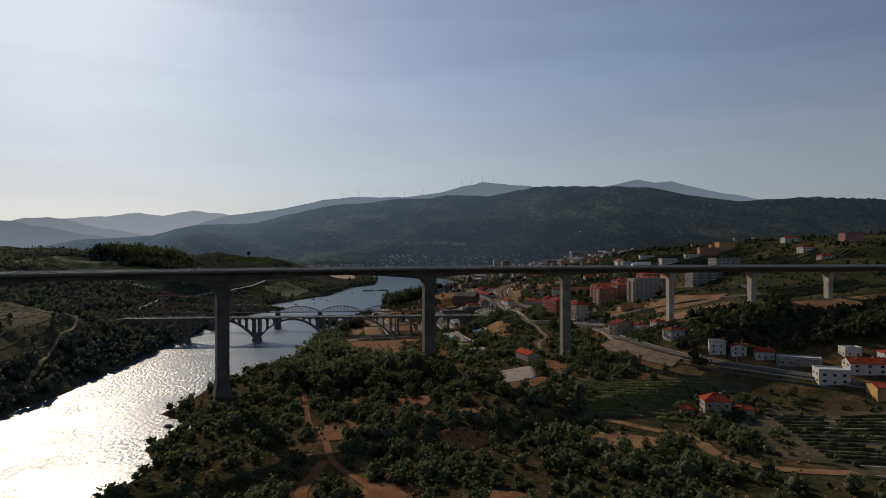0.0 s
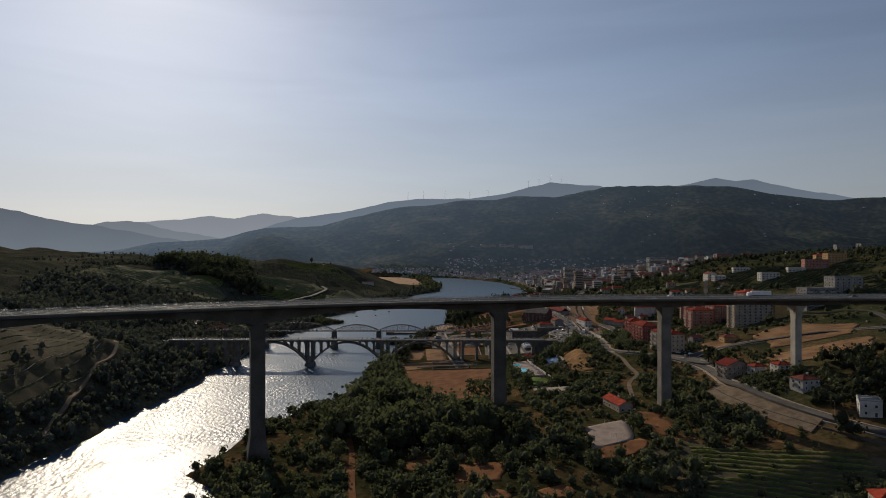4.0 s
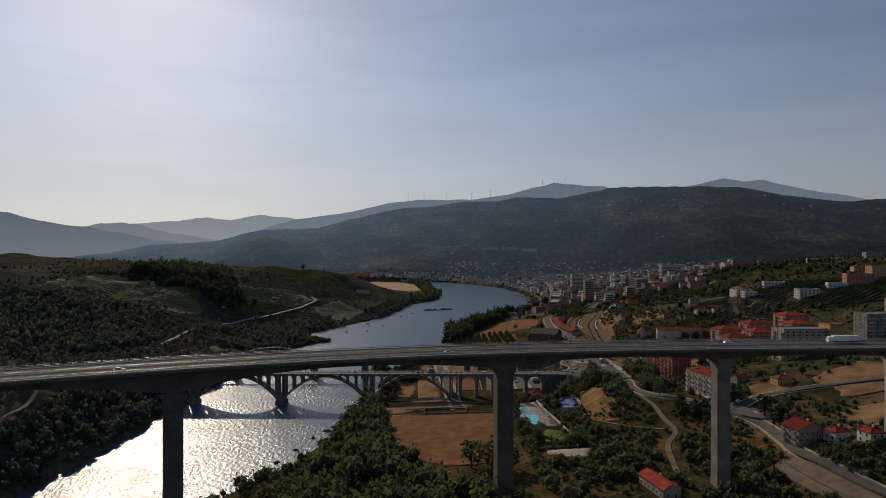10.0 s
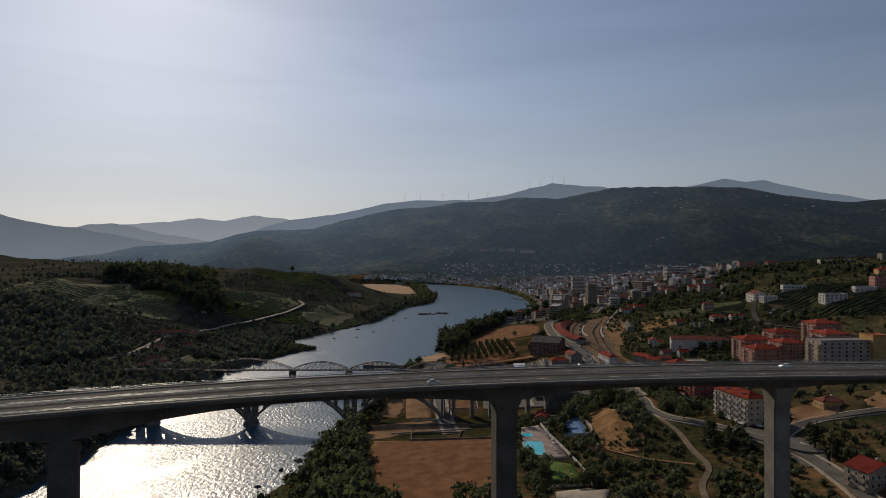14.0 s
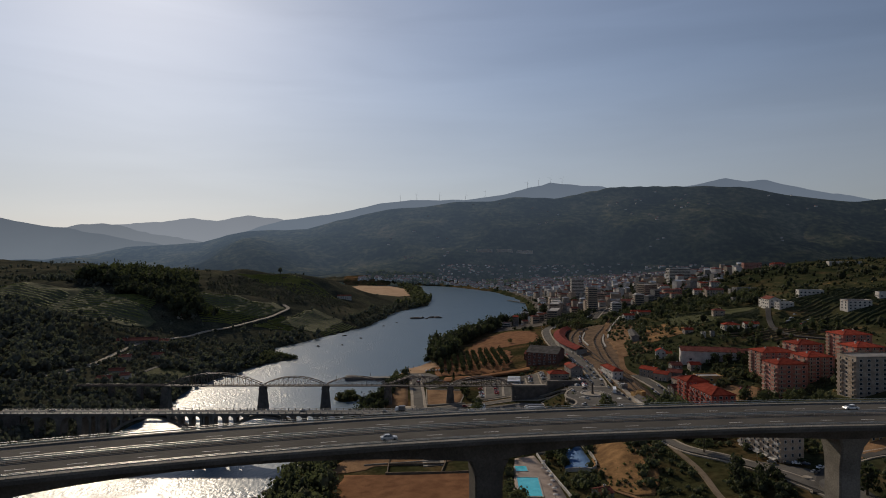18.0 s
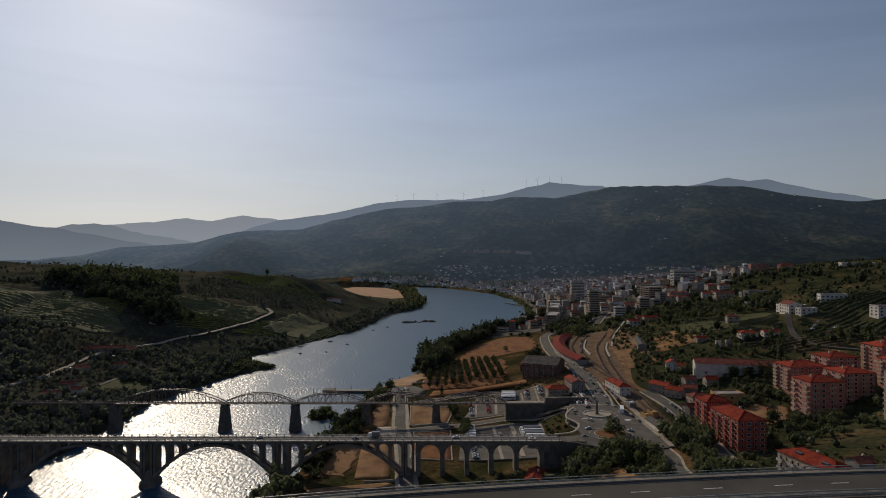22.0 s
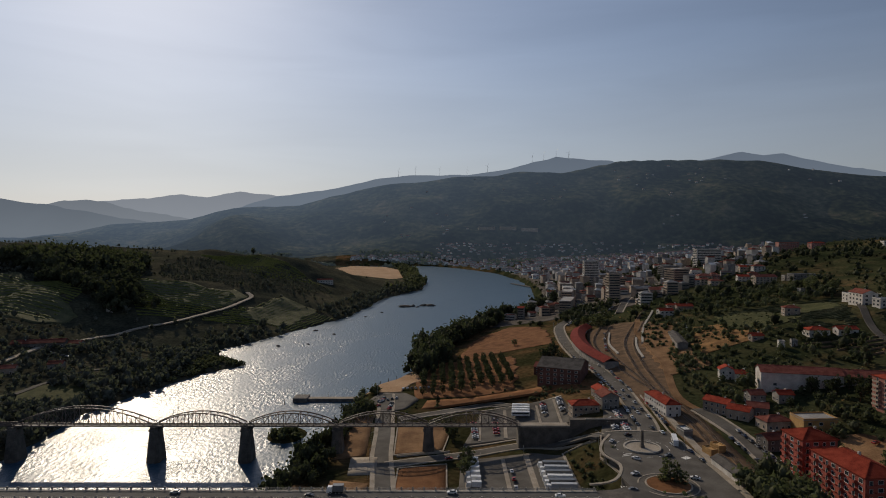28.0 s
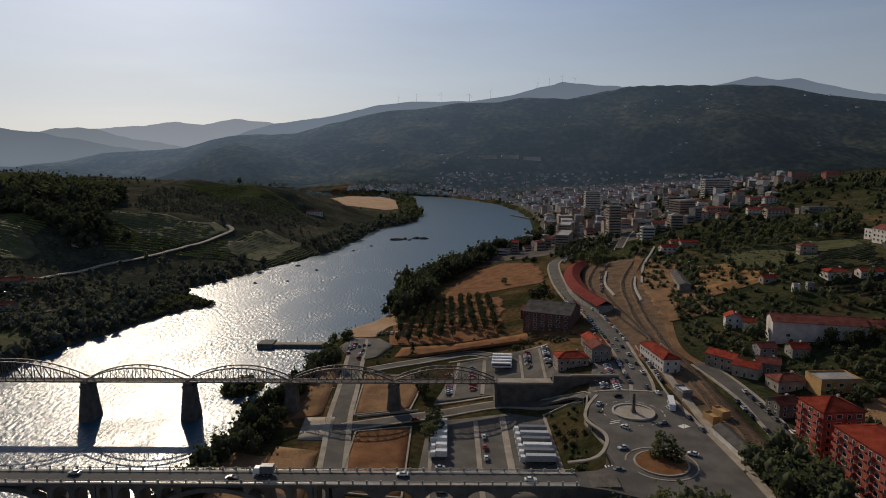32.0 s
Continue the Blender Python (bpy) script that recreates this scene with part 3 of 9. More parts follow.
def land_material(name, stops_at):
    """Mottled open land: scrub, dry grass and bare soil in patches of two sizes."""
    mat = bpy.data.materials.new(name)
    mat.use_nodes = True
    nodes, links = mat.node_tree.nodes, mat.node_tree.links
    bsdf = nodes["Principled BSDF"]
    geo = nodes.new("ShaderNodeNewGeometry")

    def noise_at(scale, detail=6.0):
        n = nodes.new("ShaderNodeTexNoise")
        n.inputs["Scale"].default_value, n.inputs["Detail"].default_value = scale, detail
        links.new(geo.outputs["Position"], n.inputs["Vector"])
        return n.outputs["Fac"]

    cells = nodes.new("ShaderNodeTexVoronoi")
    cells.inputs["Scale"].default_value = 1 / 90
    links.new(geo.outputs["Position"], cells.inputs["Vector"])
    big, mid, fine = noise_at(1 / 160), noise_at(1 / 26), noise_at(1 / 3.0, 3)
    total = nodes.new("ShaderNodeMath")
    total.operation = "ADD"
    half = nodes.new("ShaderNodeMath")
    half.operation = "MULTIPLY"
    half.inputs[1].default_value = 0.5
    links.new(big, total.inputs[0]), links.new(mid, total.inputs[1]), links.new(total.outputs[0], half.inputs[0])
    tone = nodes.new("ShaderNodeValToRGB")
    stops = tone.color_ramp.elements
    stops[0].position, stops[0].color = stops_at[0][0], (*stops_at[0][1], 1)
    stops[1].position, stops[1].color = stops_at[-1][0], (*stops_at[-1][1], 1)
    for at, c in stops_at[1:-1]:
        stops.new(at).color = (*c, 1)
    links.new(half.outputs[0], tone.inputs["Fac"])
    field = nodes.new("ShaderNodeMixRGB")
    field.blend_type = "MULTIPLY"
    field.inputs["Fac"].default_value = 0.6
    pick = nodes.new("ShaderNodeValToRGB")
    pick.color_ramp.interpolation = "CONSTANT"
    pick.color_ramp.elements[0].color, pick.color_ramp.elements[1].color = (0.68, 0.69, 0.58, 1), (1.25, 1.17, 1.0, 1)
    pick.color_ramp.elements[1].position = 0.55
    pick.color_ramp.elements.new(0.3).color = (0.93, 0.96, 0.8, 1)
    links.new(cells.outputs["Color"], pick.inputs["Fac"])
    links.new(tone.outputs["Color"], field.inputs["Color1"]), links.new(pick.outputs["Color"], field.inputs["Color2"])
    shade = nodes.new("ShaderNodeMapRange")
    shade.inputs["From Min"].default_value, shade.inputs["From Max"].default_value = 0.3, 0.7
    shade.inputs["To Min"].default_value, shade.inputs["To Max"].default_value = 0.6, 1.35
    links.new(fine, shade.inputs["Value"])
    mix = nodes.new("ShaderNodeVectorMath")
    mix.operation = "SCALE"
    links.new(field.outputs["Color"], mix.inputs[0]), links.new(shade.outputs["Result"], mix.inputs["Scale"])
    links.new(mix.outputs["Vector"], bsdf.inputs["Base Color"])
    bsdf.inputs["Roughness"].default_value, bsdf.inputs["Specular IOR Level"].default_value = 1.0, 0.0
    relief = nodes.new("ShaderNodeBump")
    relief.inputs["Strength"].default_value, relief.inputs["Distance"].default_value = 0.8, 2.0
    links.new(mid, relief.inputs["Height"])
    links.new(relief.outputs["Normal"], bsdf.inputs["Normal"])
    return mat


def water_material():
    mat = bpy.data.materials.new("river_water")
    mat.use_nodes = True
    nodes, links = mat.node_tree.nodes, mat.node_tree.links
    bsdf = nodes["Principled BSDF"]
    bsdf.inputs["Base Color"].default_value = (0.03, 0.078, 0.125, 1)
    bsdf.inputs["Roughness"].default_value, bsdf.inputs["IOR"].default_value = 0.33, 1.333
    bsdf.inputs["Specular IOR Level"].default_value = 0.43
    geo = nodes.new("ShaderNodeNewGeometry")
    stretch = nodes.new("ShaderNodeMapping")
    stretch.inputs["Scale"].default_value = (1.0, 0.55, 1.0)
    stretch.inputs["Rotation"].default_value = (0, 0, 0.35)
    links.new(geo.outputs["Position"], stretch.inputs["Vector"])
    ripple, swell = nodes.new("ShaderNodeTexNoise"), nodes.new("ShaderNodeTexNoise")
    ripple.inputs["Scale"].default_value, ripple.inputs["Detail"].default_value = 1 / 2.4, 6
    swell.inputs["Scale"].default_value, swell.inputs["Detail"].default_value = 1 / 55, 5
    swell.inputs["Distortion"].default_value = 1.6
    links.new(stretch.outputs["Vector"], ripple.inputs["Vector"]), links.new(stretch.outputs["Vector"], swell.inputs["Vector"])
    calm = nodes.new("ShaderNodeMapRange")
    calm.inputs["From Min"].default_value, calm.inputs["From Max"].default_value = 0.38, 0.62
    calm.inputs["To Min"].default_value, calm.inputs["To Max"].default_value = 0.2, 0.8
    links.new(swell.outputs["Fac"], calm.inputs["Value"])
    relief = nodes.new("ShaderNodeBump")
    relief.inputs["Distance"].default_value = 1.2
    links.new(calm.outputs["Result"], relief.inputs["Strength"])
    links.new(ripple.outputs["Fac"], relief.inputs["Height"])
    links.new(relief.outputs["Normal"], bsdf.inputs["Normal"])
    return mat


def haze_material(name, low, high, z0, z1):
    """A far mountain drawn by emission alone, the air's haze put into its colour."""
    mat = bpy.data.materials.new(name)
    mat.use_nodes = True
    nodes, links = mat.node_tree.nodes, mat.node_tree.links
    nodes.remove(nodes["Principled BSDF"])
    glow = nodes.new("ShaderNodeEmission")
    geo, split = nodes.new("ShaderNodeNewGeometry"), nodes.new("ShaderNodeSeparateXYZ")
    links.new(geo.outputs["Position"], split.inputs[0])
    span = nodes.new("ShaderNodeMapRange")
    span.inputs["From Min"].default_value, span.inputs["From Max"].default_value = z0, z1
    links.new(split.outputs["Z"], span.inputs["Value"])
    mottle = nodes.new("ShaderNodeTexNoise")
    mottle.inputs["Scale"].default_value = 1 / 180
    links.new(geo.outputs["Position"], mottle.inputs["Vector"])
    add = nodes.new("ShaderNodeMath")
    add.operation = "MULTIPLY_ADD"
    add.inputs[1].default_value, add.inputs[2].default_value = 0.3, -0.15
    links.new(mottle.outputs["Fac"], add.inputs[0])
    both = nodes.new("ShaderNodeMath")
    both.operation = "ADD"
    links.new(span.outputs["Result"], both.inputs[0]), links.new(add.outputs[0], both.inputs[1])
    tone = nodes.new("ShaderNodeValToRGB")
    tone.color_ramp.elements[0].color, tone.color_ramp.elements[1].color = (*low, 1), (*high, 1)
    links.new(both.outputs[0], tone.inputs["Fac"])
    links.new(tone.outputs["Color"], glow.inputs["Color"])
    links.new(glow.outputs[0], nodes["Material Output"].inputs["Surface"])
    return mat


LAND = land_material("open_land", [(0.36, (0.026, 0.028, 0.014)), (0.46, (0.044, 0.042, 0.021)), (0.52, (0.075, 0.056, 0.03)), (0.58, (0.125, 0.078, 0.042)), (0.7, (0.19, 0.112, 0.06))])
LAND_GREEN = land_material("wooded_land", [(0.34, (0.034, 0.036, 0.03)), (0.46, (0.048, 0.049, 0.039)), (0.54, (0.063, 0.061, 0.046)), (0.62, (0.082, 0.078, 0.055)), (0.74, (0.115, 0.1, 0.07))])
LAND_HILL = land_material("hillside_land", [(0.36, (0.02, 0.026, 0.015)), (0.46, (0.034, 0.039, 0.021)), (0.54, (0.05, 0.05, 0.028)), (0.62, (0.088, 0.066, 0.037)), (0.74, (0.15, 0.094, 0.052))])
WATER = water_material()
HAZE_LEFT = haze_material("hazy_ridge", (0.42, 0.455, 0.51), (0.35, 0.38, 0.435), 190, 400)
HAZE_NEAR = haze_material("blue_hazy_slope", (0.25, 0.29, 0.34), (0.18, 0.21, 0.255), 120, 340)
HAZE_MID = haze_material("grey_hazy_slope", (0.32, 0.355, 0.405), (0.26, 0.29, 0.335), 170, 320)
HAZE_BACK = haze_material("haze_blue_ridge", (0.25, 0.3, 0.37), (0.2, 0.245, 0.315), 300, 560)


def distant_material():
    """The far mountain side: dark woods and fields, with haze added as blue emission."""
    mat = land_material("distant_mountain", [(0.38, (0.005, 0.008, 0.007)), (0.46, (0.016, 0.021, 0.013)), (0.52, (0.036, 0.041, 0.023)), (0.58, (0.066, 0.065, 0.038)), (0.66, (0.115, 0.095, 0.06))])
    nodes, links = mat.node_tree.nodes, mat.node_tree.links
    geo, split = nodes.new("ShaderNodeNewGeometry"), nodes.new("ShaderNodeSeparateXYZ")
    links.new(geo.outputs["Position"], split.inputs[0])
    # painted haze glow grows with distance and towards the sunward west
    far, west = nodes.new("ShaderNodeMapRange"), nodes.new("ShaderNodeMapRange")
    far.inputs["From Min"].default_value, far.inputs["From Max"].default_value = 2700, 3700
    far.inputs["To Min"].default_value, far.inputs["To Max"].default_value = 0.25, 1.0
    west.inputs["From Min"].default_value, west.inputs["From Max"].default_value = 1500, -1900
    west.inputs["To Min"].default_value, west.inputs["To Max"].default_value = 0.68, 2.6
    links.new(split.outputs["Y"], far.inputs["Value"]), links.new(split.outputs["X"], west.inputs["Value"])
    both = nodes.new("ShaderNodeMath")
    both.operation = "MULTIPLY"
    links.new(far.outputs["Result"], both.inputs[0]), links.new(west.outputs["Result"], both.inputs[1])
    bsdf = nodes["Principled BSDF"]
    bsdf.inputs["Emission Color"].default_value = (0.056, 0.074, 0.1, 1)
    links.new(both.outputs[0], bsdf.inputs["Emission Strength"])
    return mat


DISTANT = distant_material()


def with_haze(mat, name):
    """A copy of the surface with a bluish glow added as the haze of kilometres."""
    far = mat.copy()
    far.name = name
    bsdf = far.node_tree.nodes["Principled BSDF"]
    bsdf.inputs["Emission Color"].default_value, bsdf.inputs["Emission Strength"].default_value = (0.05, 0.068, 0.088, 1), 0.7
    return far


FAR_WALL, FAR_TILE, FAR_GREY, FAR_LEAF = with_haze(WHITE, "far_walls"), with_haze(TILE_OLD, "far_roofs"), with_haze(GREY_WALL, "far_grey_walls"), with_haze(LEAF_DARK, "far_leaves")

# ---- the land, the river and the far ridges ----
def build_ground():
    cx, cy = 20.0, -200.0
    fine = np.arange(-46, 46.01, 0.32)
    az = np.radians(np.concatenate([fine, np.arange(52, 308.1, 8)]))
    r = [30.0]
    while r[-1] < 4990:
        r.append(r[-1] + (14 if r[-1] < 330 else 5.2 if r[-1] < 1150 else r[-1] * 0.0052))
    r = np.array(r)
    a, b = np.meshgrid(az, r)
    x, y = cx + np.sin(a) * b, cy + np.cos(a) * b
    z = ground(x, y)
    nr, na = len(r), len(az)
    i = np.arange(nr - 1)[:, None] * na + np.arange(na)[None]
    j = np.arange(nr - 1)[:, None] * na + (np.arange(na)[None] + 1) % na
    quads = np.stack([i, j, j + na, i + na], -1).reshape(-1, 4)
    verts = np.column_stack([x.ravel(), y.ravel(), z.ravel()])
    # close the middle
    hub = len(verts)
    verts = np.vstack([verts, [cx, cy, level(cx, cy)]])
    inner = np.array([[hub, (k + 1) % na, k, hub] for k in range(na)])
    mid = verts[quads].mean(1)
    away = (mid[:, 1] > 2840) | ((mid[:, 0] > 0.25 * (mid[:, 1] - 166)) & (mid[:, 1] > 2560))
    me = big_mesh("ground", verts, quads[~away][:, ::-1], LAND, smooth=True)
    me.materials.append(LAND_GREEN)
    me.materials.append(LAND_HILL)
    near = mid[~away]
    green = near[:, 0] < np.interp(near[:, 1], BANK_LEFT_Y, BANK_LEFT_X) + 40
    slope = (near[:, 0] > 190 + 14 * grain(near[:, 0], near[:, 1], 30, 15)) & (near[:, 1] > 420)
    me.polygons.foreach_set("material_index", np.where(slope, 2, green.astype(int)).astype(np.int32))
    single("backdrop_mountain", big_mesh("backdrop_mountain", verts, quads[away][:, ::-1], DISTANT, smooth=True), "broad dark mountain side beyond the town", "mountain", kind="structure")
    return single("ground", me, "dry scrubby valley land with vineyards, soil and bare slopes", "ground", kind="structure")


build_ground()
wx = np.concatenate([np.linspace(-2400, -420, 12), np.linspace(-400, 300, 36), np.linspace(340, 1200, 6)])
wy = np.concatenate([np.linspace(-700, 100, 8), np.linspace(120, 1400, 60), np.linspace(1450, 2790, 24)])
gx, gy = np.meshgrid(wx, wy)
nx_ = len(wx)
cells_ = [(j * nx_ + i, j * nx_ + i + 1, (j + 1) * nx_ + i + 1, (j + 1) * nx_ + i) for j in range(len(wy) - 1) for i in range(nx_ - 1)]
single("water", big_mesh("water", np.column_stack([gx.ravel(), gy.ravel(), 0 * gx.ravel()]), cells_, WATER, smooth=True), "rippled river glittering under a low sun", "river", kind="structure")


def ridge(name, points, depth, mat, label, seed):
    """A far ridge: points are bearings (sideways per metre ahead) and rises over the eye's level."""
    q = np.linspace(points[0][0], points[-1][0], 220)
    e = np.interp(q, [p[0] for p in points], [p[1] for p in points])
    e = e + 0.0012 * (grain(q * 900, 0 * q, 22, seed) + 0.5 * grain(q * 900, 0 * q, 9, seed + 1))
    d = depth - 420 * np.clip(np.abs(q) - 0.25, 0, 1) * 2.0
    rows = []
    for k, drop in ((0.0, 0.0), (-90.0, 0.028), (-200.0, 0.06), (-260.0, 0.12)):
        rows.append(np.column_stack([10 + q * (d + k), 166 + d + k, np.maximum(133 + (e - drop) * d, 2)]))
    v = np.vstack(rows)
    n = len(q)
    quads = [(a * n + i, a * n + i + 1, (a + 1) * n + i + 1, (a + 1) * n + i) for a in range(len(rows) - 1) for i in range(n - 1)]
    return single(name, big_mesh(name, v, quads, mat, smooth=True), label, "mountain", kind="structure")


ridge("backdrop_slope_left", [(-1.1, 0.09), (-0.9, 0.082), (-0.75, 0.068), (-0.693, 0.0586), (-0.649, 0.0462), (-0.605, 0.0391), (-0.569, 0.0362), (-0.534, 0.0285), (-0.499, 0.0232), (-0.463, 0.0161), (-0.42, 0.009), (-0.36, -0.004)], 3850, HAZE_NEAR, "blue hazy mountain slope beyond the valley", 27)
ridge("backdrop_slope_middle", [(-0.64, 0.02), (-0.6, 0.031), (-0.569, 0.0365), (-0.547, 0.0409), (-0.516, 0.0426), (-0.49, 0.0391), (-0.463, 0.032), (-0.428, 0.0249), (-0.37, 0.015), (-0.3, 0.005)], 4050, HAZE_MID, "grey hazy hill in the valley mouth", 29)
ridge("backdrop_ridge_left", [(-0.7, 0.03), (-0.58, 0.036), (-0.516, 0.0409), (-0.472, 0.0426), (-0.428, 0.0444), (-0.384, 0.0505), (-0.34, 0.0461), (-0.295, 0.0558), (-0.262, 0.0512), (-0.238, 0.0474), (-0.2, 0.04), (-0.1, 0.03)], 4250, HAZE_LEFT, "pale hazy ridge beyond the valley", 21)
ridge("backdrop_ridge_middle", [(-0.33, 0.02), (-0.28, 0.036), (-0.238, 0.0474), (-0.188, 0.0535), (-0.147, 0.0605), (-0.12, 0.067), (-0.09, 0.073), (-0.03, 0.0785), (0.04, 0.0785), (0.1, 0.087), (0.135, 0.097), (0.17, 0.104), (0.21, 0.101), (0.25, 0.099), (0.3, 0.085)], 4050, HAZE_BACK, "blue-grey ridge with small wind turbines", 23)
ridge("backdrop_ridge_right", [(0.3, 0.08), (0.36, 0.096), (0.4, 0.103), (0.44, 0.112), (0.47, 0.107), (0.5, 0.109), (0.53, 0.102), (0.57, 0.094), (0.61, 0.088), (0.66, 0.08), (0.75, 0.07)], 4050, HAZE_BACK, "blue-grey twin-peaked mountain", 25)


def wind_turbine():
    tower = Shape().tube((0, 0, 0), (0, 0, 40), 0.75, 8, 0.4).done("tower", STEEL)
    hub = Shape().tube((0, -2.0, 40), (0, 1.5, 40), 0.6, 8).done("rotor_hub", STEEL)
    blade = Shape().bar((0, -1.5, 0), (0, -1.5, 17), 0.4, 0.2).done("blade", STEEL)
    return tower, hub, blade


tower_mesh, hub_shape, blade_mesh = wind_turbine()
for q, e in ((-0.035, 0.079), (0.0, 0.079), (0.04, 0.079), (0.07, 0.083), (-0.06, 0.076), (0.135, 0.097), (0.152, 0.1), (0.17, 0.104), (0.188, 0.102)):
    t_ = thing("wind_turbine", pose(10 + q * 4030, 166 + 4030, 133 + e * 4050 - 6), "tiny white wind turbine standing on the far ridge", "wind turbine", "turbines on the ridge")
    part("tower", tower_mesh, t_)
    hub_ = part("rotor_hub", hub_shape, t_)
    for k in range(3):
        part("blade", blade_mesh, hub_, pose(0, 0, 40) @ pose(0, 0, 0, 0, 120 * k + 20 + 70 * q, 0), "slender grey blade")

# ---- motorway viaduct ----
ROAD_Z = 87.0
VIADUCT = curve_points([(-470, 190), (-350, 286), (-235, 354), (-100, 420), (0, 453), (100, 469), (200, 475.5), (300, 479), (370, 482), (520, 487), (680, 492)], 3.0)
VIADUCT_SIDE = sideways(VIADUCT)
VIADUCT_RUN = np.concatenate([[0], np.cumsum([(b - a).length for a, b in zip(VIADUCT, VIADUCT[1:])])])
PIERS = [(-235, 11.0), (-100, 10.5), (36.5, 8.0), (143, 5.6), (229, 4.8), (298, 4.6), (364, 4.6), (440, 4.6), (520, 4.6)]


def on_viaduct(x):
    i = min(range(len(VIADUCT)), key=lambda k: abs(VIADUCT[k].x - x))
    return VIADUCT[i], VIADUCT_SIDE[i]


def girder_depth(x):
    xs = [p[0] for p in PIERS]
    if x <= xs[0] or x >= xs[-1]:
        return 4.6
    k = max(i for i in range(len(xs)) if xs[i] <= x)
    k = min(k, len(xs) - 2)
    t = (x - xs[k]) / (xs[k + 1] - xs[k])
    end = PIERS[k][1] * (1 - t) + PIERS[k + 1][1] * t
    mid = 3.9
    return mid + (end - mid) * abs(2 * t - 1) ** 2.2


def along_viaduct(inner, outer, z0, z1, name, mat, first=0, last=None):
    """A strip along the viaduct between two offsets from its centre line."""
    rings = []
    for p, s in list(zip(VIADUCT, VIADUCT_SIDE))[first:last]:
        a, b = p + s * inner, p + s * outer
        rings.append([(a.x, a.y, z0), (b.x, b.y, z0), (b.x, b.y, z1), (a.x, a.y, z1)])
    return Shape().sweep(rings).done(name, mat)


viaduct = thing("motorway_viaduct", pose(0, 453, 0), "tall concrete motorway viaduct with haunched box girder", "viaduct")
home = Matrix.Translation((0, -453, 0))
rings = []
for p, s in zip(VIADUCT, VIADUCT_SIDE):
    d = girder_depth(p.x)
    ring = []
    for off, z in ((-13.2, 0), (-13.2, -0.9), (-6.6, -2.1), (-5.8, -d), (5.8, -d), (6.6, -2.1), (13.2, -0.9), (13.2, 0)):
        q = p + s * off
        ring.append((q.x, q.y, ROAD_Z - 0.35 + z))
    rings.append(ring)
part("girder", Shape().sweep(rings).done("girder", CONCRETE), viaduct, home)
part("carriageway", along_viaduct(-11.9, -1.3, ROAD_Z - 0.3, ROAD_Z, "carriageway", ASPHALT), viaduct, home, "grey asphalt carriageway")
part("carriageway", along_viaduct(1.3, 11.9, ROAD_Z - 0.3, ROAD_Z, "carriageway", ASPHALT), viaduct, home, "grey asphalt carriageway")
for a, b in ((-13.2, -12.0), (12.0, 13.2)):
    part("edge_kerb", along_viaduct(a, b, ROAD_Z - 0.345, ROAD_Z + 0.22, "edge_kerb", CONCRETE_MID), viaduct, home, "grey concrete edge kerb")
part("median_strip", along_viaduct(-1.2, 1.2, ROAD_Z - 0.345, ROAD_Z + 0.12, "median_strip", CONCRETE), viaduct, home)
RAILS = {}
for off in (-12.6, -0.8, 0.8, 12.6):
    RAILS[off] = part("guard_rail", along_viaduct(off - 0.06, off + 0.06, ROAD_Z + 0.55, ROAD_Z + 0.88, "guard_rail", STEEL), viaduct, home, "galvanised guard rail")
for off in (-13.05, 13.05):
    part("handrail", along_viaduct(off - 0.05, off + 0.05, ROAD_Z + 1.15, ROAD_Z + 1.27, "handrail", STEEL), viaduct, home, "thin steel handrail")
for off in (-11.2, -1.9, 1.9, 11.2):
    part("edge_line", along_viaduct(off - 0.07, off + 0.07, ROAD_Z - 0.1, ROAD_Z + 0.012, "edge_line", WORN_PAINT), viaduct, home, "white painted edge line")
post_mesh = Shape().box(-0.07, 0.07, -0.07, 0.07, 0, 0.9).done("rail_post", STEEL)
dash_mesh = Shape().box(-2.0, 2.0, -0.1, 0.1, 0, 0.02).done("lane_dash", MARKING)


def station(run):
    k = min(int(np.searchsorted(VIADUCT_RUN, run)), len(VIADUCT) - 1)
    return VIADUCT[k], VIADUCT_SIDE[k]


joined = Shape()
for run in np.arange(120, VIADUCT_RUN[-1] - 60, 4.0):
    p, s = station(run)
    turn = math.degrees(math.atan2(-s.x, s.y))
    for off in (-12.75, -1.0, 1.0, 12.75):
        q = p + s * off
        if -115 < p.x < 110 and int(run) % 8 == 0 and abs(off) < 5:
            part("rail_post", post_mesh, RAILS[math.copysign(0.8, off)], pose(q.x, q.y, ROAD_Z, 0, 0, turn))
        else:
            joined.box(q.x - 0.07, q.x + 0.07, q.y - 0.07, q.y + 0.07, ROAD_Z, ROAD_Z + 0.88)
tagged(part("rail_posts", joined.done("rail_posts", STEEL), viaduct, home), "rows of steel rail posts", kind="stuff")
for run in np.arange(130, VIADUCT_RUN[-1] - 150, 14.0):
    p, s = station(run)
    turn = math.degrees(math.atan2(-s.x, s.y))
    for off in (-6.4, 6.4):
        q = p + s * off
        part("lane_dash", dash_mesh, viaduct, home @ pose(q.x, q.y, ROAD_Z - 0.004, 0, 0, turn), "white lane dash")


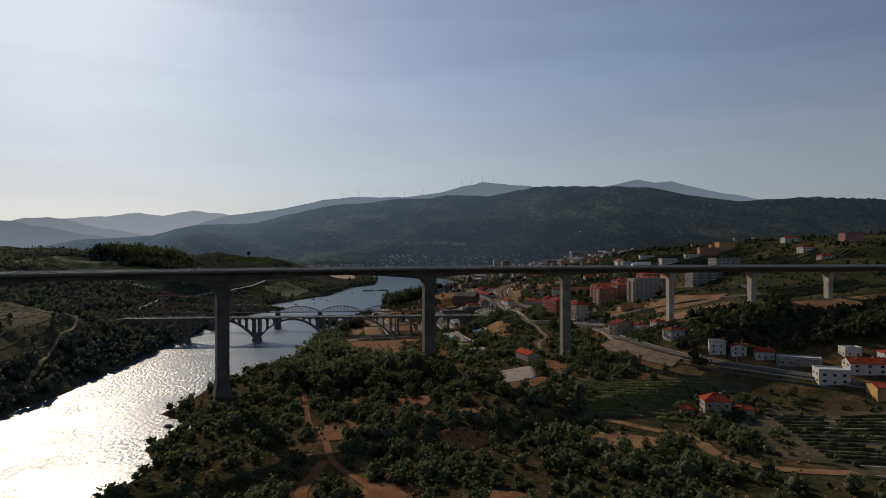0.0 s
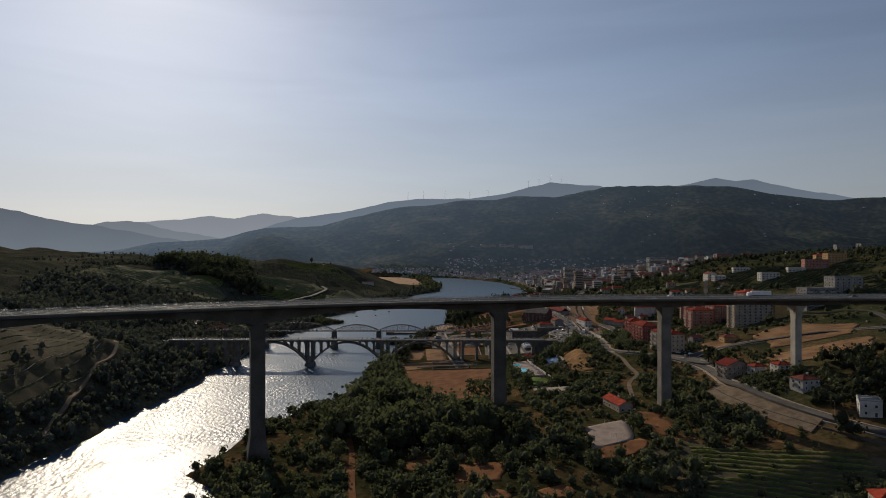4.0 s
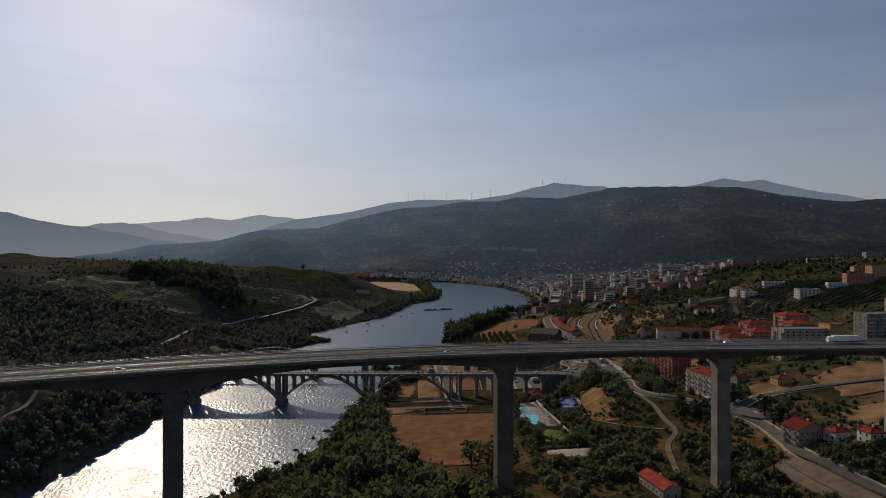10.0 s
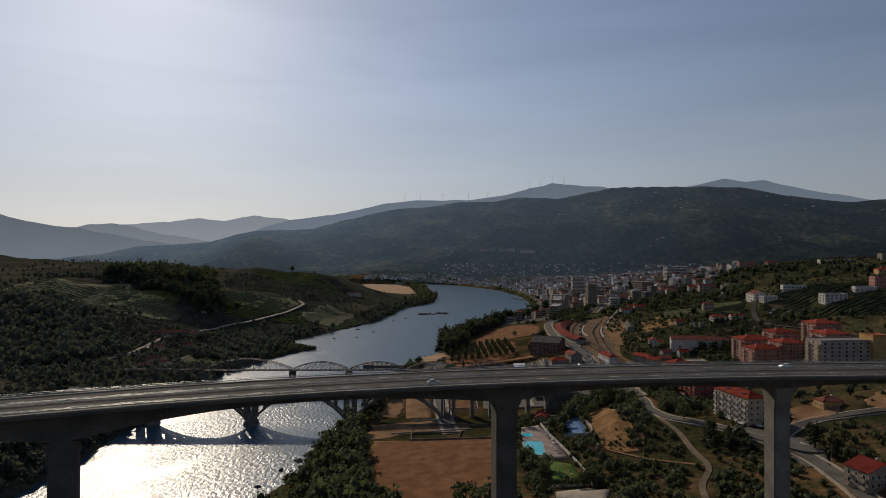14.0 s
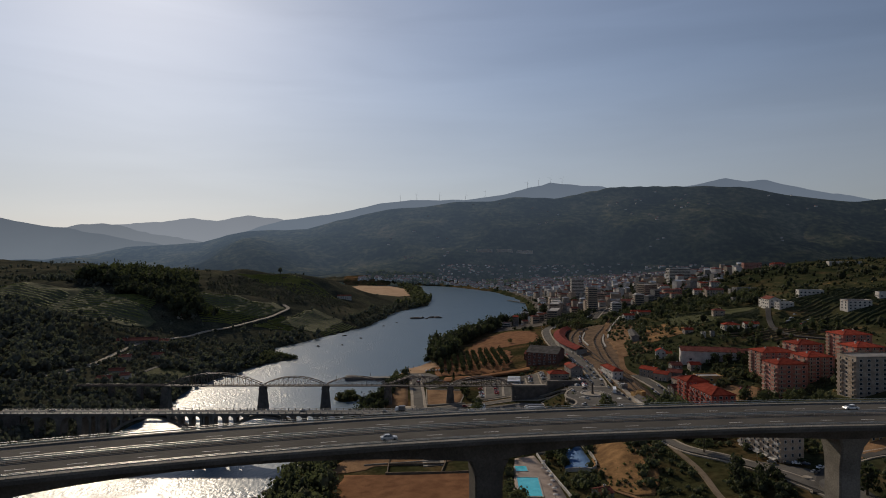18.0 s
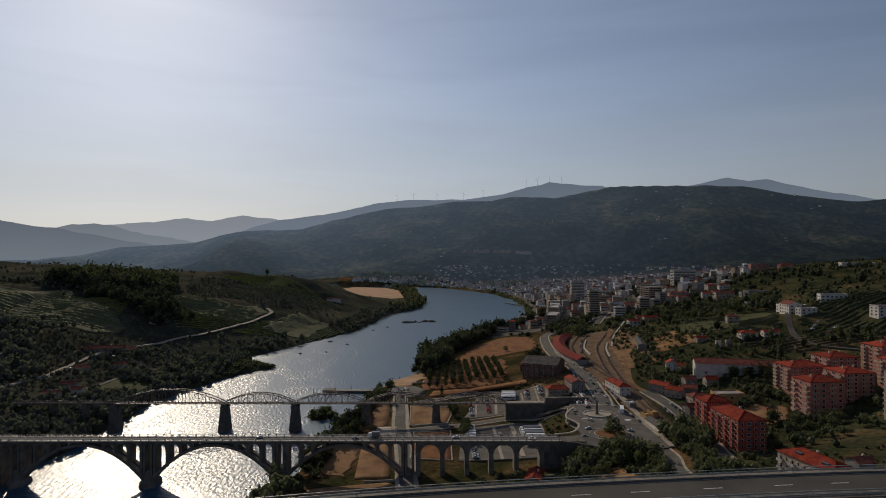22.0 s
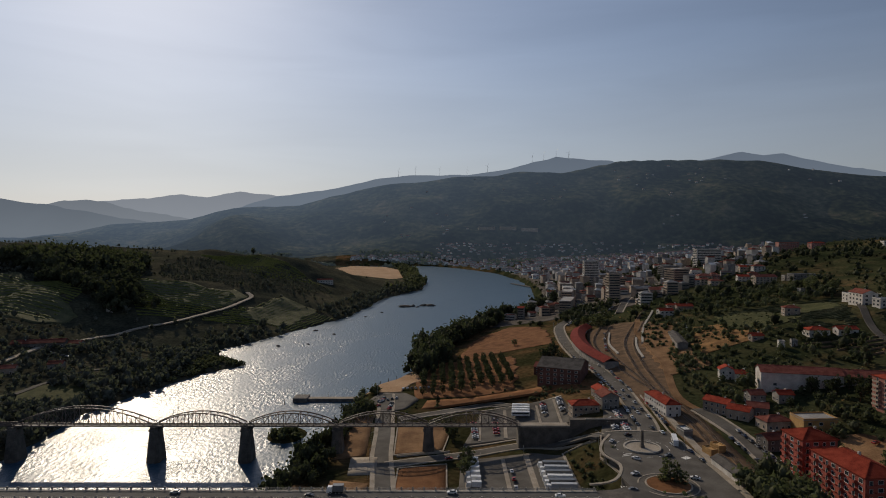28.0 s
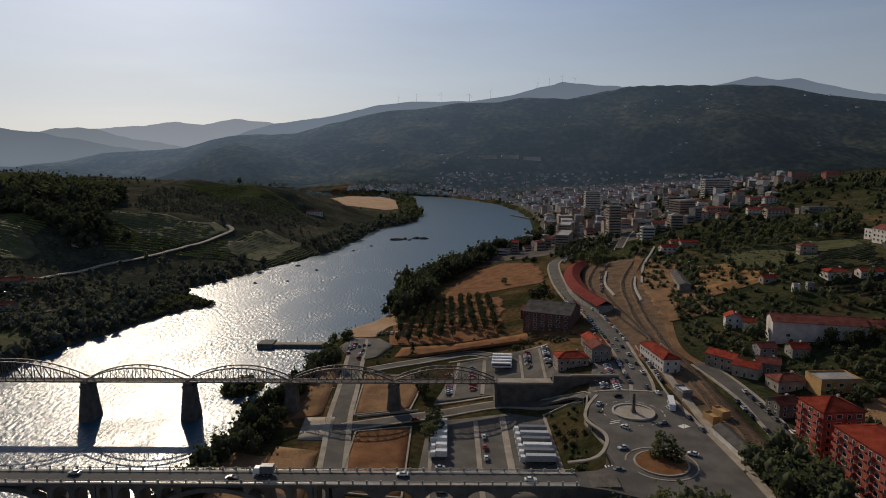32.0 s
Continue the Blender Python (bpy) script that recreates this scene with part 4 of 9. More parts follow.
def viaduct_pier(x, wx, wy, flare, foot):
    """A hollow-box pier: narrow shaft, head that spreads across the deck, and a spreading foot."""
    p, s = on_viaduct(x)
    base = min(level(p.x + i * 8, p.y + j * 8) for i in (-1, 0, 1) for j in (-1, 0, 1)) - 4
    base = max(base, -3)
    top = ROAD_Z - 0.4 - girder_depth(x) + 0.3
    turn = Matrix.Rotation(math.atan2(-s.x, s.y), 4, "Z")
    rings = []
    for t in np.linspace(0, 1, 26):
        z = base + (top - base) * t
        grow = foot * max(0, 1 - (z - base) / 22.0) ** 2
        head = flare * max(0, 1 - (top - z) / 10.0) ** 1.8
        curl = 1.6 * max(0, 1 - (top - z) / 5.0) ** 2
        hx, hy = wx / 2 + grow * 0.8 + curl, wy / 2 + grow + head
        c = 0.5
        ring = [(-hx + c, -hy), (hx - c, -hy), (hx, -hy + c), (hx, hy - c), (hx - c, hy), (-hx + c, hy), (-hx, hy - c), (-hx, -hy + c)]
        rings.append([tuple(Vector((p.x, p.y, z)) + turn.to_3x3() @ Vector((a, b, 0))) for a, b in ring])
    # sun and shade put into the tone: darker near piers, paler ones beyond x 200
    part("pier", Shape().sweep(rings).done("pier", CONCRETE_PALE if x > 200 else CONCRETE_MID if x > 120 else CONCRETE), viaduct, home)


for x, wx_, wy_, flare_, foot_ in ((-235, 8, 9, 0.5, 1), (-100, 7.6, 9.0, 0.6, 4.5), (36.5, 7.6, 8.6, 0.8, 1.0), (143, 6.4, 7.4, 2.2, 0.4), (229, 4.2, 6.2, 2.6, 0), (298, 4.2, 6.2, 2.6, 0), (364, 4.2, 6.2, 2.6, 0), (440, 4.2, 6.2, 2.6, 0), (520, 4.2, 6.2, 2.6, 0)):
    viaduct_pier(x, wx_, wy_, flare_, foot_)

# ---- stone road bridge ----
SB_Y, SB_Z, SB_W = 714.0, 26.2, 9.4
stone = thing("arched_road_bridge", pose(-129, SB_Y, 0), "old arched road bridge of weathered stone over the river", "bridge")
at_sb = Matrix.Translation((129, -SB_Y, 0))


def sb_block(name, x0, x1, y0, y1, z0, z1, mat=STONE, label=""):
    return part(name, Shape().box(x0, x1, y0, y1, z0, z1).done(name, mat), stone, at_sb, label)


PARAPETS = {}
sb_block("deck_slab", -275, 104, SB_Y - SB_W / 2, SB_Y + SB_W / 2, SB_Z - 1.1, SB_Z - 0.25)
sb_block("roadway", -275, 104, SB_Y - 3.3, SB_Y + 3.3, SB_Z - 0.25, SB_Z, ASPHALT_DARK, "dark asphalt roadway")
for side in (-1, 1):
    sb_block("footway", -275, 104, SB_Y + side * 4.0 - 0.7, SB_Y + side * 4.0 + 0.7, SB_Z - 0.246, SB_Z + 0.14, CONCRETE_PALE, "pale footway kerb")
    PARAPETS[side] = sb_block("parapet_rail", -275, 104, SB_Y + side * 4.55 - 0.1, SB_Y + side * 4.55 + 0.1, SB_Z + 0.95, SB_Z + 1.12, CONCRETE_PALE)
    sb_block("parapet_rail", -275, 104, SB_Y + side * 4.55 - 0.07, SB_Y + side * 4.55 + 0.07, SB_Z + 0.5, SB_Z + 0.6, STEEL)
sb_post = Shape().box(-0.28, 0.28, -0.2, 0.2, 0, 1.35).done("parapet_post", CONCRETE_PALE)
for x in np.arange(-273, 104, 4.7):
    for side in (-1, 1):
        part("parapet_post", sb_post, PARAPETS[side], pose(x, SB_Y + side * 4.55, SB_Z + 0.14))


def arch_z(t, spring, crown):
    """Rise of an arch, t from -1 to 1 over its span."""
    return spring + (crown - spring) * (1 - abs(t) ** 2.05)


def arch_rib(x0, x1, y0, y1, spring, crown, thick):
    rings = []
    for t in np.linspace(-1, 1, 33):
        x = (x0 + x1) / 2 + t * (x1 - x0) / 2
        z = arch_z(t, spring, crown)
        h = thick * (1 + 0.9 * abs(t) ** 2)
        rings.append([(x, y0, z), (x, y1, z), (x, y1, z + h), (x, y0, z + h)])
    part("arch_rib", Shape().sweep(rings).done("arch_rib", STONE), stone, at_sb)


def small_arch(x0, x1, y0, y1, foot, crown, top):
    """Masonry between two columns over a round-headed opening."""
    rings = []
    r = (x1 - x0) / 2
    for t in np.linspace(-1, 1, 13):
        z = min(crown - r + r * math.sqrt(max(0, 1 - t * t)), top - 0.3)
        x = (x0 + x1) / 2 + t * r
        rings.append([(x, y0, z), (x, y1, z), (x, y1, top), (x, y0, top)])
    part("spandrel_arch", Shape().sweep(rings).done("spandrel_arch", STONE), stone, at_sb)


SB_PIERS = [-209.0, -133.0, -57.0, 17.0]
DECK_UNDER = SB_Z - 1.1
for a, b in zip(SB_PIERS, SB_PIERS[1:]):
    lo, hi = a + 2.6, b - 2.6
    for y0 in (SB_Y - 4.2, SB_Y + 1.2):
        arch_rib(lo, hi, y0, y0 + 3.0, 3.0, 22.9, 1.5)
    cols = [lo + 1.2, lo + 8.6, lo + 16.0, lo + 23.0]
    half = (hi - lo) / 2
    for k, c in enumerate(cols):
        for x in (c, lo + hi - c):
            t = (x - (lo + hi) / 2) / half
            sb_block("spandrel_column", x - 0.8, x + 0.8, SB_Y - 4.0, SB_Y + 4.0, arch_z(t, 3.0, 22.9) + 0.8, DECK_UNDER)
    for c0, c1 in zip(cols, cols[1:]):
        for x0, x1 in ((c0 + 0.8, c1 - 0.8), (lo + hi - c1 + 0.8, lo + hi - c0 - 0.8)):
            small_arch(x0, x1, SB_Y - 4.0, SB_Y + 4.0, 0, DECK_UNDER - 0.7, DECK_UNDER)
for x in SB_PIERS:
    rings = []
    for z, hx, hy in ((-4, 5.2, 9.0), (2.6, 4.4, 8.0), (3.6, 3.6, 6.4), (5.5, 3.0, 5.0), (9, 2.0, 4.4)):
        rings.append([(x - hx, SB_Y - hy * 0.6, z), (x, SB_Y - hy, z), (x + hx, SB_Y - hy * 0.6, z), (x + hx, SB_Y + hy * 0.6, z), (x, SB_Y + hy, z), (x - hx, SB_Y + hy * 0.6, z)])
    part("pier_base", Shape().sweep(rings).done("pier_base", STONE), stone, at_sb)
    for dx in (-2.6, 1.4):
        sb_block("pier_wall", x + dx, x + dx + 1.2, SB_Y - 4.1, SB_Y + 4.1, 6, DECK_UNDER)
    small_arch(x - 1.4, x + 1.4, SB_Y - 4.1, SB_Y + 4.1, 0, DECK_UNDER - 0.7, DECK_UNDER)
arcade = [22.0, 36.0, 50.0, 64.0, 78.5, 93.0]
for x0, x1 in zip(arcade, arcade[1:]):
    small_arch(x0 + 1.2, x1 - 1.2, SB_Y - 4.3, SB_Y + 4.3, 0, DECK_UNDER - 1.2, DECK_UNDER)
for x in arcade:
    sb_block("arcade_pier", x - 1.3, x + 1.3, SB_Y - 4.4, SB_Y + 4.4, level(x, SB_Y) - 2, DECK_UNDER)
sb_block("abutment", 94.3, 118, SB_Y - 4.6, SB_Y + 4.6, 4, SB_Z - 0.3, MASONRY, "dark masonry abutment")
sb_block("abutment", -282, -258, SB_Y - 4.6, SB_Y + 4.6, 3, SB_Z - 1.1, MASONRY, "dark masonry abutment")
for x in (-247.0, -232.0, -218.0):
    sb_block("arcade_pier", x - 1.4, x + 1.4, SB_Y - 4.3, SB_Y + 4.3, level(x, SB_Y) - 3, DECK_UNDER)
for x0, x1 in ((-257, -248.4), (-245.6, -233.4), (-230.6, -219.4), (-216.6, -211.8)):
    small_arch(x0, x1, SB_Y - 4.3, SB_Y + 4.3, 0, DECK_UNDER - 1.2, DECK_UNDER)

# ---- iron truss footbridge ----
MB_Y, MB_Z, MB_W = 824.0, 20.6, 5.2
iron = thing("iron_truss_bridge", pose(-74.5, MB_Y, 0), "old iron bowstring truss bridge on tapered masonry piers", "bridge")
at_mb = Matrix.Translation((74.5, -MB_Y, 0))


def iron_bar(name, a, b, w, h):
    part(name, Shape().bar(a, b, w, h).done(name, TRUSS), iron, at_mb)


def truss(x0, x1, rise, panels):
    for side in (-1, 1):
        y = MB_Y + side * MB_W / 2
        low = [(x0 + (x1 - x0) * k / panels, y, MB_Z) for k in range(panels + 1)]
        high = [(p[0], y, MB_Z + 1.3 + (rise - 1.3) * (1 - (2 * k / panels - 1) ** 2)) for k, p in enumerate(low)]
        rings = [[(p[0], y - 0.25, p[2] - 0.3), (p[0], y + 0.25, p[2] - 0.3), (p[0], y + 0.25, p[2] + 0.3), (p[0], y - 0.25, p[2] + 0.3)] for p in high]
        arch_bow = part("top_chord", Shape().sweep(rings).done("top_chord", TRUSS), iron, at_mb)
        iron_bar("bottom_chord", low[0], low[-1], 0.45, 0.7)
        for k in range(panels + 1):
            part("vertical_bar", Shape().bar(low[k], high[k], 0.28, 0.28).done("vertical_bar", TRUSS), arch_bow)
        for k in range(panels):
            a, b = (low[k], high[k + 1]) if k < panels / 2 else (low[k + 1], high[k])
            part("diagonal_bar", Shape().bar(a, b, 0.2, 0.2).done("diagonal_bar", TRUSS), arch_bow)
            if 1 < k < panels - 2:
                a, b = (high[k], low[k + 1]) if k < panels / 2 else (high[k + 1], low[k])
                part("diagonal_bar", Shape().bar(a, b, 0.14, 0.14).done("diagonal_bar", TRUSS), arch_bow)
    for k in range(3, panels - 2, 2):
        x = x0 + (x1 - x0) * k / panels
        z = MB_Z + 1.3 + (rise - 1.3) * (1 - (2 * k / panels - 1) ** 2)
        iron_bar("cross_brace", (x, MB_Y - MB_W / 2, z), (x, MB_Y + MB_W / 2, z), 0.2, 0.25)


MB_PIERS = [-210.0, -127.5, -74.5, -21.5, 31.5, 84.5]
truss(MB_PIERS[0] + 1, MB_PIERS[1] - 0.6, 10.5, 16)
for a, b in zip(MB_PIERS[1:], MB_PIERS[2:]):
    truss(a + 0.6, b - 0.6, 7.6, 12)
part("deck", Shape().box(-285, 84.5, MB_Y - 2.4, MB_Y + 2.4, MB_Z - 0.35, MB_Z + 0.05).done("deck", CONCRETE), iron, at_mb, "pale narrow deck")
for side in (-1, 1):
    part("approach_rail", Shape().box(-285, -210, MB_Y + side * 2.4 - 0.08, MB_Y + side * 2.4 + 0.08, MB_Z + 0.05, MB_Z + 1.2).done("approach_rail", TRUSS), iron, at_mb)
for x in MB_PIERS[:5]:
    base = min(level(x, MB_Y) - 2, 0) - 1
    rings = []
    for z, hx, hy in ((base, 4.2, 6.6), (2, 3.8, 6.0), (MB_Z - 3.2, 2.5, 4.2), (MB_Z - 3.0, 2.9, 4.7), (MB_Z - 2.0, 2.9, 4.7), (MB_Z - 1.9, 2.4, 4.0), (MB_Z - 0.4, 2.4, 4.0)):
        rings.append([(x - hx, MB_Y - hy * 0.75, z), (x - hx * 0.5, MB_Y - hy, z), (x + hx * 0.5, MB_Y - hy, z), (x + hx, MB_Y - hy * 0.75, z), (x + hx, MB_Y + hy * 0.75, z), (x + hx * 0.5, MB_Y + hy, z), (x - hx * 0.5, MB_Y + hy, z), (x - hx, MB_Y + hy * 0.75, z)])
    part("masonry_pier", Shape().sweep(rings).done("masonry_pier", MASONRY), iron, at_mb, "dark tapered masonry pier")
for x in (-232.0, -256.0):
    part("masonry_pier", Shape().box(x - 1.8, x + 1.8, MB_Y - 2.6, MB_Y + 2.6, level(x, MB_Y) - 2, MB_Z - 0.4).done("masonry_pier", MASONRY), iron, at_mb)

# ---- what stands where, so that plants keep off it ----
TAKEN = np.zeros((330, 420), bool)  # cells of 4 m from (-520, 120)


def take(x, y, r=2.0):
    i0, i1 = int((x - r + 520) // 4), int((x + r + 520) // 4)
    j0, j1 = int((y - r - 120) // 4), int((y + r - 120) // 4)
    TAKEN[max(j0, 0):max(j1 + 1, 0), max(i0, 0):max(i1 + 1, 0)] = True


def taken(x, y):
    i, j = ((np.asarray(x) + 520) // 4).astype(int), ((np.asarray(y) - 120) // 4).astype(int)
    ok = (i >= 0) & (i < TAKEN.shape[1]) & (j >= 0) & (j < TAKEN.shape[0])
    return np.where(ok, TAKEN[np.clip(j, 0, TAKEN.shape[0] - 1), np.clip(i, 0, TAKEN.shape[1] - 1)], False)


def take_line(points, width):
    for p in curve_points(points, 3.0):
        take(p.x, p.y, width / 2 + 0.5)


def take_area(corners):
    c = np.array(corners, float)
    for x in np.arange(c[:, 0].min(), c[:, 0].max(), 4.0):
        for y in np.arange(c[:, 1].min(), c[:, 1].max(), 4.0):
            sides = [(b[0] - a[0]) * (y - a[1]) - (b[1] - a[1]) * (x - a[0]) for a, b in zip(c, np.roll(c, -1, 0))]
            if min(sides) >= 0 or max(sides) <= 0:
                take(x, y, 1.0)


for q_ in SB_PIERS + arcade:
    take(q_, SB_Y, 9)
for q_ in MB_PIERS:
    take(q_, MB_Y, 8)
for q_, _d in PIERS:
    w_, _s = on_viaduct(q_)
    take(w_.x, w_.y, 8)


def road(name, points, width, mat, label, category="road", lift=0.3, walks=0.0):
    take_line(points, width + 2 * walks + 1)
    ob = single(name, ribbon(name, points, width, mat, lift), label, category, kind="structure")
    if walks:
        for side in (-1, 1):
            single("pavement", ribbon("pavement", points, walks, PAVING, lift + 0.15, side * (width / 2 + walks / 2 + 0.02)), "pale paved footway along a street", "pavement", kind="structure")
    return ob


def ragged(corners, amount=3.2):
    """The same outline with an uneven, natural edge."""
    out = []
    for (ax, ay), (bx, by) in zip(corners, corners[1:] + corners[:1]):
        run = math.hypot(bx - ax, by - ay)
        n = max(1, int(run / 3.5))
        for k in range(n):
            x, y = ax + (bx - ax) * k / n, ay + (by - ay) * k / n
            d = amount * (grain(x, y, 9, 91) + 0.6 * grain(x, y, 4, 92)) * min(1, run / 20)
            out.append((x + (by - ay) / run * d, y - (bx - ax) / run * d))
    return out


def area(name, corners, mat, label, category="ground", lift=0.35, step=5.0):
    if mat in (DRY, SOIL, SAND, OCHRE_EARTH, MEADOW) and name != "soil_bed":
        mid = np.mean(np.array(corners, float), 0)
        take_area([tuple(mid + (np.array(p) - mid) * 0.82) for p in corners])
        corners, step = ragged(corners), min(step, 3.0)
    else:
        take_area(corners)
    return single(name, patch(name, corners, mat, lift, step), label, category, kind="structure")


# streets of the town
MAIN_STREET = [(150, 792), (156, 815), (159, 850), (162, 899), (160, 942), (156, 1007), (160, 1096), (172, 1172), (205, 1240), (228, 1300), (240, 1400)]
HILL_STREET = [(150, 752), (159, 722), (160, 690), (154, 660), (157, 626), (172, 604), (187, 576), (196, 545), (193, 512), (189, 482), (193, 447), (202, 416), (216, 388), (238, 362), (262, 335), (300, 300)]
road("road_main_street", MAIN_STREET, 9, ASPHALT_TOWN, "grey asphalt street lined with parked cars", walks=1.6)
road("road_hill_street", HILL_STREET, 6.5, ASPHALT_TOWN, "grey asphalt road winding along the slope", walks=1.4)
road("road_riverside", [(20, 660), (16, 700), (13, 740), (9, 780), (5, 815), (3, 852), (0, 892), (-2, 925), (-4, 950)], 8, ASPHALT_TOWN, "grey riverside road beside the park", walks=2.5)
road("road_parking", [(9, 799), (33, 808), (50, 814), (70, 820), (90, 822), (112, 812), (126, 800)], 7.5, ASPHALT_TOWN, "grey access road between car parks", walks=1.2)
road("road_right_street", [(193, 835), (196, 815), (198, 787), (196, 760), (193, 735), (189, 700), (180, 665)], 8, ASPHALT_TOWN, "grey residential street beside apartment blocks", walks=1.6)
road("road_upper", [(189, 560), (204, 579), (225, 590), (250, 585), (275, 575), (310, 560), (350, 552)], 7, ASPHALT, "grey road climbing past dry fields", walks=1.0)
road("road_farm_track", [(154, 668), (151, 629), (152, 600), (150, 574), (149, 551), (138, 532), (133, 515), (128, 490)], 3.0, TRACK, "narrow earth track down the slope", lift=0.25)
road("footpath", [(148, 553), (128, 569), (112, 588), (104, 602)], 2.4, DRY, "dusty footpath across the slope", "path", lift=0.25)
road("road_low_track", [(118, 320), (132, 303), (147, 285), (146, 262), (155, 244), (175, 232), (210, 222)], 6, DRY, "wide dusty earth track among bushes", lift=0.25)
road("footpath", [(-55, 455), (-48, 420), (-38, 355), (-29, 334), (-20, 288), (-8, 262), (2, 240)], 3.2, SOIL, "reddish footpath through riverside scrub", "path", lift=0.25)
road("footpath", [(2, 240), (-20, 225), (-30, 250), (-24, 290)], 5.0, SOIL, "reddish footpath through riverside scrub", "path", lift=0.25)
road("road_left_bank", [(-420, 831), (-375, 840), (-345, 930), (-346, 1040), (-334, 1110), (-318, 1152), (-309, 1179), (-284, 1217), (-260, 1286), (-246, 1345), (-240, 1375), (-252, 1392)], 6, PAVING, "pale road curving round the vineyard hill", lift=0.5)
road("road_left_bank", [(-275, 702), (-290, 730), (-285, 800), (-276, 862), (-282, 930), (-275, 1000), (-245, 1036)], 5, ASPHALT, "narrow road along the far bank", lift=0.4)
road("road_vineyard", [(-232, 440), (-246, 490), (-258, 540), (-266, 590), (-300, 640)], 3.0, TRACK, "pale track climbing the terraced slope", lift=0.4)
road("road_station", [(196, 820), (190, 860), (206, 930), (214, 985), (222, 1050), (240, 1110)], 5, DRY, "earth service road beside the tracks", lift=0.3)
road("road_town", [(240, 1180), (262, 1240), (300, 1330), (360, 1440), (430, 1560)], 7, ASPHALT, "grey town street climbing between houses", walks=1.5)
road("road_hillside", [(350, 552), (372, 620), (352, 700), (372, 800), (345, 880), (372, 960), (420, 1030)], 5, ASPHALT, "grey lane along the hillside", lift=0.4)

# roundabouts
def disc(name, x, y, r0, r1, z, mat, label, height=0.3, category="road", kind="structure"):
    s = Shape()
    n = 40
    rings = []
    for a in range(n + 1):
        c, d = math.cos(2 * math.pi * a / n), math.sin(2 * math.pi * a / n)
        rings.append([(x + r0 * c, y + r0 * d, z - 2), (x + r1 * c, y + r1 * d, z - 2), (x + r1 * c, y + r1 * d, z + height), (x + r0 * c, y + r0 * d, z + height)])
    take(x, y, r1)
    return single(name, s.sweep(rings, caps=False).done(name, mat), label, category, kind=kind)


ROUND_Z = 24.0
disc("pavement_bed_rim", 138, 729.5, 9.2, 9.9, 23.8, PAVING, "pale kerb of a round bed", 0.8, "kerb")
disc("pavement_roundabout", 141, 776, 0.2, 8.6, ROUND_Z, PAVING, "round pale traffic island with a low kerb", 0.55, "pavement")
disc("pavement_roundabout_rim", 141, 776, 8.3, 9.2, ROUND_Z, CONCRETE_PALE, "pale curved kerb wall", 1.0, "kerb")
disc("flower_bed", 138, 729.5, 0.2, 9.2, 23.8, SOIL, "round bed of reddish soil in a roundabout", 0.7, "flower bed")
disc("road_junction", 204, 560, 0.3, 14, 31.5, ASPHALT_TOWN, "grey roundabout on the hill road", 0.45)
disc("flower_bed", 204, 560, 0.2, 3.2, 31.5, PAVING, "small paved roundabout island", 0.7, "flower bed")
ramp_s = Shape().sweep([[(x, y0, z - 6), (x, y1, z - 6), (x, y1, z), (x, y0, z)] for x, y0, y1, z in ((103, SB_Y - 4.6, SB_Y + 4.6, SB_Z - 0.05), (112, SB_Y - 6, SB_Y + 7, SB_Z - 0.5), (122, SB_Y - 9, SB_Y + 14, 24.7), (128, SB_Y - 12, SB_Y + 20, 24.3))])
single("road_bridge_head", ramp_s.done("road_bridge_head", ASPHALT_TOWN), "short grey ramp from bridge to roundabout", "road", kind="structure")
junction = [(122, 722), (127, 706), (150, 698), (165, 704), (166, 770), (164, 802), (128, 801), (120, 770), (124, 753), (120, 738)]
single("road_junction", mesh("road_junction", [(x, y, z) for z in (18.0, 24.2) for x, y in junction], [tuple(range(10, 20)), *[(i, (i + 1) % 10, 10 + (i + 1) % 10, 10 + i) for i in range(10)]], ASPHALT_TOWN), "wide grey junction joining two roundabouts", "road", kind="structure")
take_area(junction)
take_line([(103, 714), (128, 714)], 20)
for pts in ([(104, 730), (113, 732.5), (119, 739), (123.5, 753), (119, 768), (122, 782), (130, 797)], [(103, 721), (113, 719.5), (119, 713), (127, 705)], [(129, 801), (142, 803), (160, 801)], [(166, 724), (165, 760), (164, 790)]):
    single("kerb", Shape().sweep([[(p.x + s.x * o, p.y + s.y * o, z) for o, z in ((-0.7, 23.8), (0.7, 23.8), (0.7, 24.42), (-0.7, 24.42))] for p, s in zip(curve_points(pts, 3), sideways(curve_points(pts, 3)))]).done("kerb", PAVING), "pale kerb round the junction", "kerb", kind="structure")
for x, y, w, d, turn in ((130, 765, 5, 0.5, 20), (131, 767, 5, 0.5, 20), (158, 762, 4, 3, 30), (117, 726, 0.5, 4, 0), (118.2, 726, 0.5, 4, 0), (119.4, 726, 0.5, 4, 0), (120.6, 726, 0.5, 4, 0)):
    single("road_marking", Shape().box(-w / 2, w / 2, -d / 2, d / 2, 0, 0.03).done("road_marking", MARKING), "white painted marking on the junction", "road marking", pose(x, y, 24.2, 0, 0, turn), kind="structure")

disc("kerb_ring", 138, 729.5, 12.4, 13.0, 24.0, PAVING, "pale kerb round the second roundabout", 0.34, "kerb")
